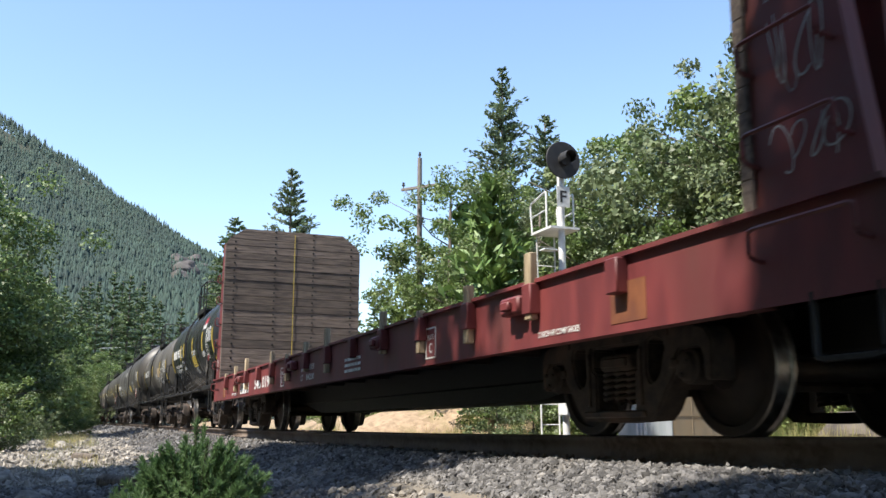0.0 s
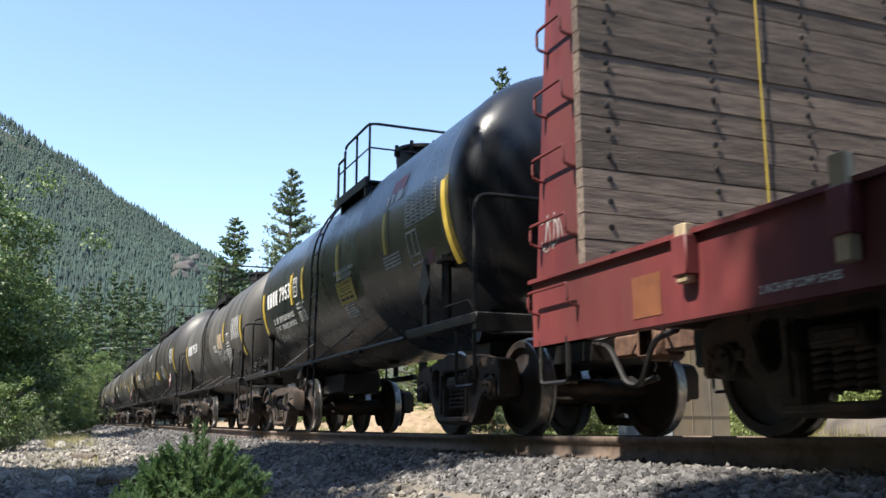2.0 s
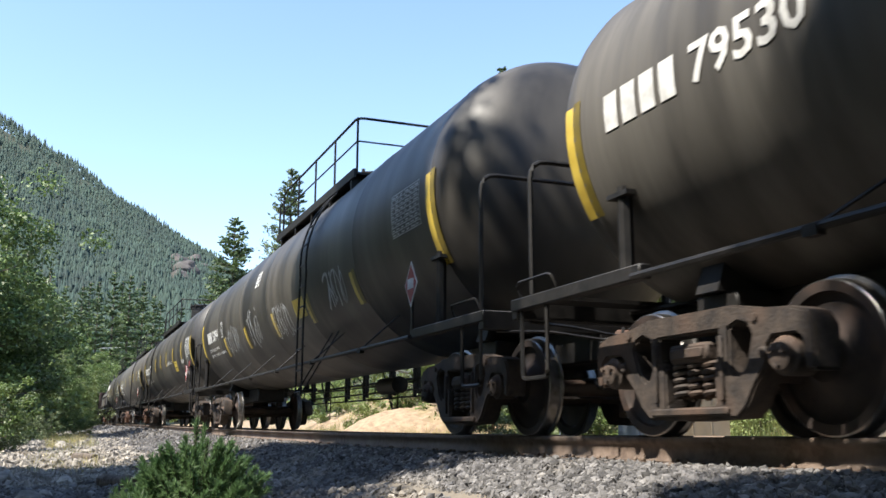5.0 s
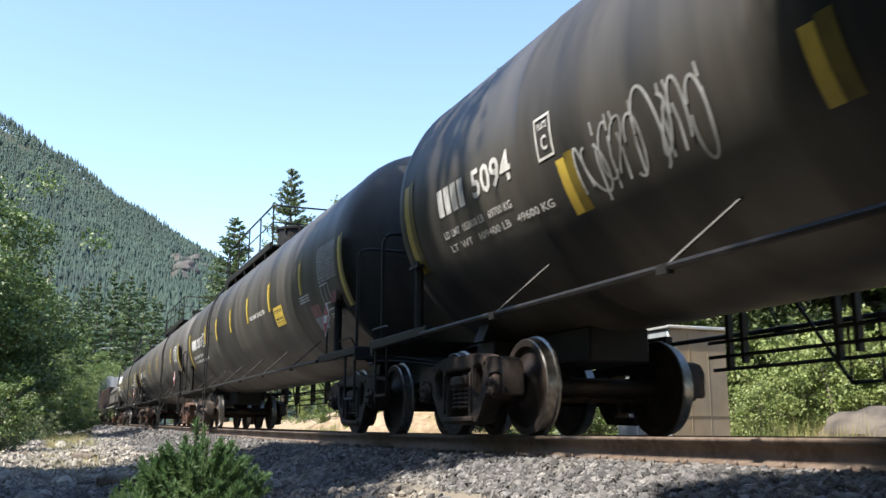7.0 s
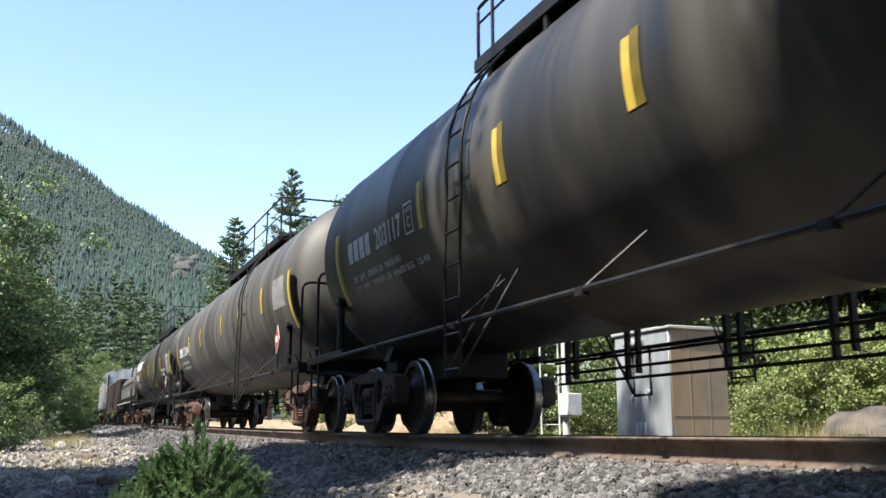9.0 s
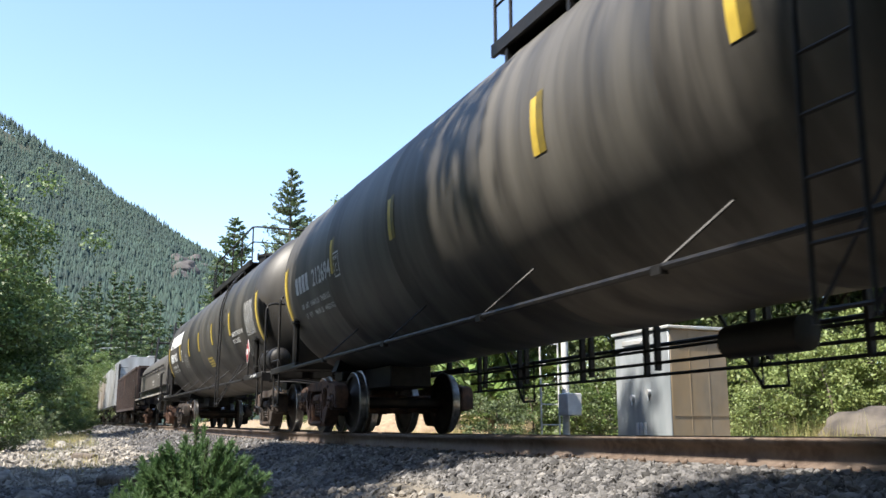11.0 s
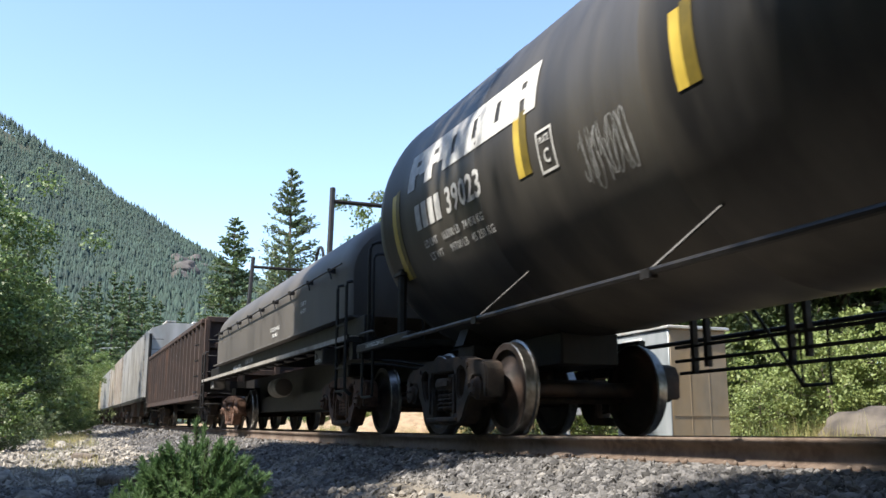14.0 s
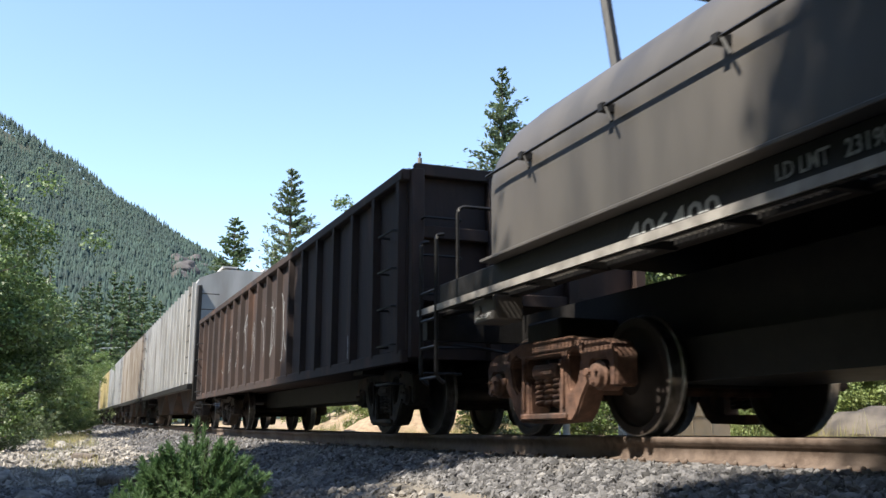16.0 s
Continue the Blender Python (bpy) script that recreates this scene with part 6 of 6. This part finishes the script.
# tall trees behind the camera that shade the track
for k, (x, y, size, v) in enumerate(((-9.3, -5.2, 1.0, 0), (-11.8, -8.6, 0.95, 1), (-6.2, -9.6, 0.80, 0), (1.15, -5.2, 0.98, 1), (5.5, -5.6, 1.0, 0), (12.5, -6.5, 0.95, 1), (-2.4, -8.6, 0.62, 1), (0.6, -9.4, 0.78, 0), (-3.0, -17.0, 1.0, 1), (-12.6, -13.5, 1.0, 0))):
    plant("broadleaf_tree", "tall shady broad-leaved tree beside the gravel", "tree", SHADE[v], x, y, turn=k * 2.3, size=size, group="shade trees")
# trees added out of view, to cut sky light and bright reflections
for k, (x, y, size, v) in enumerate(((-20.5, -17.0, 1.05, 0), (-27.0, -17.0, 1.0, 1), (-34.0, -18.0, 1.05, 1), (-7.0, -19.0, 1.1, 0), (14.0, -3.0, 1.2, 0), (15.0, -15.0, 1.4, 1), (-42.0, -18.0, 1.1, 0),
                                      (13.0, 14.0, 1.1, 1), (7.0, 16.0, 1.1, 0), (1.0, 17.0, 1.15, 1), (18.0, 10.0, 1.0, 0), (-5.0, 18.5, 1.2, 0), (-14.0, -20.0, 1.3, 1), (2.0, -20.0, 1.35, 0), (-50.0, -19.0, 1.3, 1), (-30.0, -23.0, 1.5, 0), (22.0, -8.0, 1.4, 1), (24.0, 2.0, 1.4, 0), (-3.0, -4.6, 0.34, 0), (2.5, -4.0, 0.36, 1), (7.0, -4.2, 0.40, 0), (-9.0, -5.6, 0.36, 1), (5.5, 0.5, 0.36, 1))):
    plant("broadleaf_tree", "unseen broad-leaved tree added to block sky light", "tree", LITE[v], x, y, turn=k * 2.3, size=size, group="surrounding woods")

# shrubs and grass on the far bank
for k, (az, r, size, v) in enumerate(((25.2, 19, 0.50, 1), (27.6, 20, 0.62, 0), (29.4, 19.5, 0.55, 1), (31.4, 19, 0.60, 0), (32.8, 20.5, 0.75, 1), (40.6, 18, 0.5, 2), (42.5, 19.5, 0.82, 2), (44.6, 18.5, 0.72, 2), (46.8, 19.5, 0.86, 2),
                                      (48.8, 18.5, 0.75, 2), (41.6, 21.5, 0.9, 2), (45.2, 22, 1.0, 2), (34.5, 22, 0.8, 0), (37.0, 22, 0.9, 1), (39.4, 22.5, 0.9, 0), (22.4, 38, 0.8, 2), (20.0, 39, 0.75, 0), (17.0, 40, 0.8, 2), (15.2, 50, 0.9, 0), (13.6, 58, 1.0, 2), (47.8, 23.5, 1.1, 0))):
    plant("shrub", "rounded pale green shrub on the far bank" if v == 2 else "leafy green shrub on the far bank", "shrub", SHRUBS[v], *polar(az, r), turn=k * 1.9, size=size, group="shrubs on the far bank")


def earth_mound(az, r, wide, deep, high):
    """A low bank of bare earth, its long side across the line of sight."""
    bm = B()
    x0, y0 = polar(az, r)
    n, m = 44, 28
    ca, sa = math.cos(radians(az)), math.sin(radians(az))
    rows = []
    for i in range(n + 1):
        u = -1 + 2 * i / n
        row = []
        for j in range(m + 1):
            v = -1 + 2 * j / m
            x, y = x0 + u * wide * sa - v * deep * ca, y0 + u * wide * ca + v * deep * sa
            h = high * max(0, 1 - abs(u + 0.1) ** 2.2) ** 0.8 * max(0, 1 - abs(v) ** 2) ** 0.7
            h += (0.09 * wave(x, y, 1.7, 3) + 0.06 * wave(x, y, 4.1, 5)) * min(1, 3 * h)
            row.append(bm.verts.new((x, y, terrain(x, y) - 0.06 + h)))
        rows.append(row)
    for a, b in zip(rows, rows[1:]):
        for j in range(m):
            bm.faces.new((a[j], b[j], b[j + 1], a[j + 1])).smooth = True
    bmesh.ops.recalc_face_normals(bm, faces=bm.faces)
    ob = part("earth_mound", bm, M_EARTH, None)
    return tagged(ob, "low mound of bare tan earth beside the track", "earth mound")


earth_mound(20.8, 34, 3.0, 2.4, 1.05)


def grass(name, areas, label, seed):
    rng = np.random.default_rng(seed)
    base, tip, side = [], [], []
    for x0, x1, y0, y1, n, h in areas:
        cx, cy = rng.uniform(x0, x1, n // 14), rng.uniform(y0, y1, n // 14)
        for x, y in zip(cx, cy):
            z = terrain(x, y)
            m = 14
            p = np.array([x, y, z]) + rng.normal(size=(m, 3)) * np.array([0.09, 0.09, 0.0])
            d = rng.normal(size=(m, 3)) * 0.28 + np.array([0, 0, 1])
            L = h * rng.uniform(0.5, 1.2, m)[:, None]
            base.append(p), tip.append(p + d * L)
            s = rng.normal(size=(m, 3)) * np.array([1, 1, 0.1])
            side.append(s / np.linalg.norm(s, axis=1)[:, None] * 0.006)
    base, tip, side = np.concatenate(base), np.concatenate(tip), np.concatenate(side)
    n = len(base)
    v = np.stack([base - side, base + side, tip], 1).reshape(-1, 3)
    me = mesh_np(name, v, np.arange(n * 3).reshape(n, 3), M_GRASS)
    return tagged(new(name, me), label, "grass", kind="stuff")


grass("dry_grass", [(-22, -8, 10.2, 15, 16000, 0.42), (-45, -22, 11, 16, 8000, 0.4), (-30, -8, 8.4, 10.4, 5000, 0.22), (-60, -24, 9, 11.5, 4000, 0.25), (-16, -9, 13, 18, 5000, 0.5)], "tufts of dry yellow grass on the far bank", 61)
grass("roadside_weeds", [(-26, -14, -0.6, 0.8, 450, 0.18), (-45, -26, -0.4, 1.0, 1600, 0.3)], "thin dry weeds in the gravel", 62)


# small pine in the foreground
def small_pine():
    rnd = random.Random(71)
    rng = np.random.default_rng(71)
    bm = B()
    pos, dirs = [], []
    tips = [(0.08, -0.02, 0.60), (-0.15, 0.05, 0.57), (0.02, -0.06, 0.52), (0.20, 0.02, 0.50), (-0.22, -0.03, 0.46)]
    for k in range(250):
        a = rnd.uniform(0, math.tau)
        el = rnd.uniform(0.05, 1.35)
        rr = rnd.uniform(0.65, 1.0)
        top = Vector((math.cos(a) * math.cos(el) * 0.45 * rr, math.sin(a) * math.cos(el) * 0.45 * rr, 0.06 + math.sin(el) * 0.47 * rr))
        if k < len(tips):
            top = Vector(tips[k])
        foot = Vector((top.x * 0.62, top.y * 0.62, top.z * 0.66))
        tube(bm, [(0, 0, 0.02), foot, top], 0.006, 4, 0.0025, cap=False)
        m = 230
        t = rng.uniform(0.0, 1.0, m) ** 0.8
        ax = np.array((top - foot).normalized())
        p = np.array(foot) + np.outer(t, np.array(top - foot))
        d = ax * 0.75 + rng.normal(size=(m, 3)) * 0.5 + np.array([0, 0, 0.35])
        pos.append(p), dirs.append(d / np.linalg.norm(d, axis=1)[:, None])
    pos, dirs = np.concatenate(pos), np.concatenate(dirs)
    L = rng.uniform(0.028, 0.05, len(pos))[:, None]
    side = np.cross(dirs, unit(rng, len(pos)))
    side = side / np.linalg.norm(side, axis=1)[:, None] * 0.0027
    crown = quads("crown", pos + dirs * L / 2, dirs * L / 2, side, M_SEED)
    me = bpy.data.meshes.new("trunk")
    bm.to_mesh(me)
    bm.free()
    me.materials.append(M_BARK)
    x, y = polar(7.5, 4.85)
    plant("pine_seedling", "small bushy green pine growing in the gravel", "shrub", (me, crown), x, y, z=-0.52)


small_pine()


def far_forest():
    """Conifers over the mountainside, in one mesh."""
    rng = np.random.default_rng(81)
    n = 42000
    az = rng.uniform(-7, 15, n)
    r = np.exp(rng.uniform(math.log(330), math.log(2050), n))
    keep = []
    for k in range(n):
        a, d = az[k], r[k]
        x, y = polar(a, d)
        z = terrain(x, y)
        el = math.degrees(math.atan2(z, d))
        if el < 1.0 and d > 380:
            continue
        if 5.4 < a < 7.4 and 8.5 < el < 10.4 and rng.random() < 0.55:
            continue
        keep.append((x, y, z - 1.0))
    p = np.array(keep)
    n = len(p)
    near = np.clip((900 - np.hypot(p[:, 0], p[:, 1])) / 500, 0, 1)
    h = rng.uniform(7.5, 17, n) * (0.75 + 0.5 * rng.random(n))
    h = h * (1 + 0.5 * near)
    w = h * rng.uniform(0.13, 0.24, n)
    V, F = [], []
    sides = 6
    ang = np.arange(sides) * math.tau / sides
    start = 0
    verts = np.zeros((n, 3 * (sides + 1), 3))
    for t, (z0, z1, k) in enumerate(((0.08, 0.55, 1.0), (0.32, 0.80, 0.72), (0.60, 1.0, 0.42))):
        ring = t * (sides + 1)
        rad = w[:, None] * k * rng.uniform(0.65, 1.3, (n, sides))
        verts[:, ring:ring + sides, 0] = p[:, 0:1] + np.cos(ang + t)[None] * rad
        verts[:, ring:ring + sides, 1] = p[:, 1:2] + np.sin(ang + t)[None] * rad
        verts[:, ring:ring + sides, 2] = p[:, 2:3] + h[:, None] * (z0 + rng.uniform(-0.05, 0.05, (n, sides)))
        verts[:, ring + sides, :2] = p[:, :2]
        verts[:, ring + sides, 2] = p[:, 2] + h * z1
    tri = np.array([(t * (sides + 1) + k, t * (sides + 1) + (k + 1) % sides, t * (sides + 1) + sides) for t in range(3) for k in range(sides)])
    f = (tri[None] + (np.arange(n) * 3 * (sides + 1))[:, None, None]).reshape(-1, 3)
    me = mesh_np("far_forest", verts.reshape(-1, 3), f, M_FOREST)
    tagged(new("far_forest", me), "dense dark conifer forest covering the mountainside", "forest", kind="stuff")


far_forest()

# ---- things beside the track ----
def signal():
    x, y = polar(29.5, 16.2)
    z = terrain(x, y)
    top = 0.03 + 16.2 * math.tan(radians(15.4)) - z
    ob = thing("signal_mast", "silver railway signal mast with a round black target", "railway signal", m=Matrix.Translation((x, y, z)))
    bm = B()
    lathe(bm, [(-0.3, 0.26), (0.10, 0.26), (0.10, 0.20), (0.42, 0.075), (0.42, 0.0)], "z", 12)
    for k in range(4):
        a = k * math.pi / 2 + 0.5
        box(bm, math.cos(a) * 0.16 - 0.02, math.cos(a) * 0.16 + 0.02, math.sin(a) * 0.16 - 0.02, math.sin(a) * 0.16 + 0.02, 0.1, 0.3)
    part("base", bm, M_SILVER, ob, "flared cast base")
    part("mast", tube(B(), [(0, 0, 0.3), (0, 0, top + 0.1)], 0.062, 14), M_SILVER, ob, "silver round mast")
    part("junction_box", box(B(), -0.02, 0.30, -0.14, 0.14, 0.75, 1.12, 0.015), M_SILVER, ob, "grey junction box")
    # the target faces along the track towards the camera's end
    tz = 0.03 + 16.2 * math.tan(radians(16.45)) - z
    bm = B()
    lathe(bm, [(0.10, 0.0), (0.10, 0.335), (0.115, 0.345), (0.13, 0.335), (0.13, 0.10)], "x", 40, 0.0, tz)
    tgt = part("target", bm, M_BLACK, ob, "round black target disc")
    bm = B()
    lathe(bm, [(0.12, 0.0), (0.12, 0.11), (0.22, 0.11), (0.22, 0.0)], "x", 20, 0.0, tz)
    lathe(bm, [(0.2, 0.12), (0.42, 0.105), (0.42, 0.115), (0.2, 0.13)], "x", 20, 0.0, tz, radians(-25), radians(205))
    part("hood", bm, M_BLACK, tgt, "black lens hood")
    bm = B()
    box(bm, -0.16, 0.10, -0.13, 0.13, tz - 0.17, tz + 0.17, 0.02)
    part("lamp_case", bm, M_BLACK, tgt)
    # letter plate
    pz = 0.03 + 16.2 * math.tan(radians(14.25)) - z
    bm = box(B(), 0.085, 0.095, -0.13, 0.13, pz - 0.19, pz + 0.19, 0.003)
    lp = part("letter_plate", bm, M_WHITE, ob, "white plate with a black letter F")
    me = text_mesh("F", 0.13, 0.22)
    b2 = B()
    b2.from_mesh(me)
    bpy.data.meshes.remove(me)
    for v in b2.verts:
        u, w = v.co.x, v.co.y
        v.co = (0.099, -0.065 + u, pz - 0.11 + w)
    part("letter", b2, M_BLACK, lp, smooth=False)
    # maintainer's platform, rails and ladder on the far end
    fz = 0.03 + 16.2 * math.tan(radians(12.35)) - z
    bm = B()
    box(bm, -0.62, 0.12, -0.28, 0.30, fz - 0.02, fz + 0.02)
    part("platform", bm, M_SILVER, ob, "grey grated work platform")
    rt = fz + 0.62
    for yy in (-0.27, 0.28):
        bm = B()
        tube(bm, bend([(-0.60, yy, fz), (-0.66, yy, rt - 0.06), (-0.05, yy, rt + 0.06), (-0.05, yy, fz)], 0.06, 3), 0.018, 6)
        tube(bm, [(-0.63, yy, fz + 0.3), (-0.05, yy, fz + 0.34)], 0.014, 5)
        part("railing", bm, M_SILVER, ob, "silver pipe railing")
    bm = B()
    for dy in (-0.18, 0.18):
        tube(bm, [(-0.55, dy, 0.0), (-0.60, dy, fz)], 0.018, 6)
    for k in range(11):
        zz = 0.25 + (fz - 0.3) * k / 10.5
        tube(bm, [(-0.57, -0.18, zz), (-0.57, 0.18, zz)], 0.011, 5)
    part("ladder", bm, M_SILVER, ob, "thin silver ladder")
    bm = B()
    box(bm, -0.06, 0.14, -0.42, -0.16, fz - 0.42, fz - 0.40)
    part("bracket", bm, M_SILVER, ob)
    return ob


signal()


def relay_case():
    x1, y0 = -11.8, 8.5
    x0, y1 = -13.3, 9.55
    z0 = min(terrain(x1, y0), terrain(x0, y1), terrain(x0, y0)) - 0.02
    zt = 0.03 + 14.5 * math.tan(radians(6.35))
    ob = thing("relay_case", "aluminium railway relay cabinet with a louvred door, warm reflections painted tan", "cabinet", m=Matrix.Translation((0, 0, 0)))
    # body is aluminium like the door; its tan stands in for reflected light
    part("body", box(B(), x0, x1, y0, y1, z0 + 0.12, zt - 0.05, 0.012), M_ALU_WARM, ob, "aluminium cabinet body, reflected ground light painted in as tan")
    part("roof", box(B(), x0 - 0.05, x1 + 0.05, y0 - 0.06, y1 + 0.05, zt - 0.05, zt, 0.01), M_ALU, ob, "flat overhanging lid")
    part("plinth", box(B(), x0 + 0.05, x1 - 0.05, y0 + 0.05, y1 - 0.05, z0 - 0.2, z0 + 0.12), M_ROCK, ob, "concrete plinth")
    door = part("door", box(B(), x0 + 0.01, x1 - 0.005, y0 - 0.022, y0 - 0.002, z0 + 0.14, zt - 0.06, 0.006), M_ALU_L, ob, "aluminium sheet door")
    for xx, zz in ((x0 + 0.5, z0 + 1.05), (x0 + 0.95, z0 + 1.12)):
        bm = B()
        lathe(bm, [(-0.05, 0.0), (-0.05, 0.045), (0.0, 0.05)], "y", 14, cx=xx, cy=y0 - 0.022, cz=zz)
        tube(bm, [(xx, y0 - 0.06, zz), (xx + 0.02, y0 - 0.07, zz - 0.12)], 0.012, 5)
        part("handle", bm, M_SILVER, door, "cast door handle with padlock")
    for k in range(3):
        xx = x0 + 0.55 + 0.11 * k
        part("louvre", box(B(), xx, xx + 0.07, y0 - 0.034, y0 - 0.022, z0 + 0.22, z0 + 0.66, 0.01), M_SILVER, door)
    part("vent_hood", box(B(), x0 + 0.30, x0 + 0.85, y0 - 0.08, y0 - 0.022, zt - 0.24, zt - 0.15, 0.015), M_ALU, door, "small vent hood")
    for k in range(1, 3):
        yy = y0 + (y1 - y0) * k / 3
        part("seam", box(B(), x1, x1 + 0.006, yy - 0.006, yy + 0.006, z0 + 0.15, zt - 0.08), M_ALU_WARM, ob)
    part("seam", box(B(), x1, x1 + 0.008, y0 + 0.02, y1 - 0.02, z0 + 0.75, z0 + 0.77), M_ALU_WARM, ob)


relay_case()


def pole():
    x, y = polar(20.55, 40)
    z = terrain(x, y)
    top = 0.03 + 40 * math.tan(radians(16.8)) - z
    ob = thing("utility_pole", "grey wooden utility pole with one crossarm", "utility pole", m=Matrix.Translation((x, y, z)) @ Matrix.Rotation(radians(-52), 4, "Z"))
    part("pole", tube(B(), [(0, 0, -0.5), (0, 0, top)], 0.16, 12, 0.10), M_POLE, ob, "weathered wooden pole")
    arm = top - 1.35
    part("crossarm", box(B(), -0.06, 0.06, -0.95, 0.95, arm - 0.06, arm + 0.06, 0.01), M_POLE, ob, "timber crossarm")
    bm = B()
    tube(bm, [(0.07, -0.75, arm - 0.05), (0.09, 0.0, arm - 0.75)], 0.02, 5)
    tube(bm, [(0.07, 0.75, arm - 0.05), (0.09, 0.0, arm - 0.75)], 0.02, 5)
    part("brace", bm, M_POLE, ob)
    for yy, zz in ((-0.85, arm + 0.06), (0.85, arm + 0.06), (0.0, top)):
        bm = B()
        lathe(bm, [(zz, 0.02), (zz + 0.1, 0.02), (zz + 0.1, 0.06), (zz + 0.16, 0.075), (zz + 0.2, 0.05), (zz + 0.26, 0.06), (zz + 0.3, 0.0)], "z", 10, yy)
        part("insulator", bm, M_BLACK, ob, "dark insulator")


pole()

a, b = Vector((*polar(-2.0, 150), 13.0)), Vector((*polar(5.0, 190), 17.5))
tagged(part("overhead_wire", tube(B(), [a.lerp(b, t / 10) - Vector((0, 0, 1.0 * 4 * t / 10 * (1 - t / 10))) for t in range(11)], 0.05, 4), M_SILVER, None), "thin pale overhead cable across the valley", "wire", "overhead wires")


def log_piece(az, r, length, rad, turn, label):
    x, y = polar(az, r)
    z = terrain(x, y)
    rnd = random.Random(int(az * 10))
    bm = B()
    pts = [(length * (k / 6 - 0.5), rnd.uniform(-0.02, 0.02), rnd.uniform(-0.01, 0.01)) for k in range(7)]
    tube(bm, pts, rad, 10, rad * 0.8)
    for v in bm.verts:
        v.co += Vector((0, rnd.uniform(-1, 1), rnd.uniform(-1, 1))) * rad * 0.12
    ob = part("log", bm, M_BARK, None)
    ob.matrix_world = Matrix.Translation((x, y, z + rad * 0.7)) @ Matrix.Rotation(turn, 4, "Z")
    return tagged(ob, label, "log")


log_piece(3.2, 11.0, 0.42, 0.085, 0.9, "short dark weathered log lying in the gravel")
log_piece(1.4, 20.0, 0.9, 0.09, 0.4, "grey driftwood branch lying in the gravel")


def rock(az, r, size, seed, label, material=None, flat=0.5, lift=0.25):
    x, y = polar(az, r)
    bm = B()
    bmesh.ops.create_icosphere(bm, subdivisions=3, radius=1.0)
    for v in bm.verts:
        n1 = noise.noise(v.co * 1.1 + Vector((seed, 0, 0))) * 0.45 + noise.noise(v.co * 3.0 + Vector((0, seed, 0))) * 0.14
        v.co *= 1 + n1
        v.co.z *= flat
    bmesh.ops.scale(bm, vec=(size, size * 0.8, size), verts=bm.verts)
    ob = part("rock", bm, material or M_ROCK, None)
    ob.location = (x, y, terrain(x, y) + size * flat * lift)
    return tagged(ob, label, "rock")


rock(46.6, 16.5, 0.80, 3.0, "broad dark weathered rock on the far bank", flat=0.55, lift=0.55)
rock(48.3, 15.5, 0.65, 7.0, "broad dark weathered rock on the far bank", flat=0.5, lift=0.5)
for k, (az, r, s) in enumerate(((-1.4, 9.5, 0.16), (-2.4, 8.6, 0.12), (-0.6, 10.4, 0.10), (0.4, 12.5, 0.12), (-0.2, 19.0, 0.14), (1.6, 24.0, 0.2), (2.4, 9.0, 0.08), (0.2, 30.0, 0.3), (11.0, 9.0, 0.09), (-2.9, 13.0, 0.2))):
    rock(az, r, s, 10.0 + k, "pale rounded rock among the gravel", material=M_GRAVEL_SUN, flat=0.55, lift=0.3)

# bare rock outcrop on the mountainside
for k, (az, el, size) in enumerate(((5.4, 9.6, 9), (5.9, 9.8, 15), (6.35, 9.3, 17), (6.8, 9.9, 14), (7.3, 9.4, 13), (6.0, 8.8, 14), (6.7, 8.7, 8), (6.4, 10.3, 8), (7.6, 9.9, 7), (5.1, 9.0, 7))):
    r = next((d for d in range(450, 1900, 6) if terrain(*polar(az, d)) > d * math.tan(radians(el))), 1800)
    rock(az, r, size, 40.0 + k, "bare grey-pink rock outcrop on the forested mountainside", M_CLIFF, 0.7, 0.3)


# ---- movement ----
def car_pose(s, half):
    a, b = track(s + half), track(s - half)
    d = a - b
    return Matrix.Translation((a + b) / 2) @ Euler((0, -math.atan2(d.z, math.hypot(d.x, d.y)), math.atan2(d.y, d.x))).to_matrix().to_4x4()


def motions():
    for car, s0, half in CARS:
        walk(car, [(t, car_pose(s0 + SPEED * t, half)) for t in np.arange(0, 16.01, 0.5)])
    turn = SPEED / WHEEL_R
    for ob in WHEELS:
        x, y, z = ob.location
        walk(ob, [(k / 15, Matrix.Translation((x, y, z)) @ Matrix.Rotation(turn * k / 15, 4, "Y")) for k in range(241)])


motions()
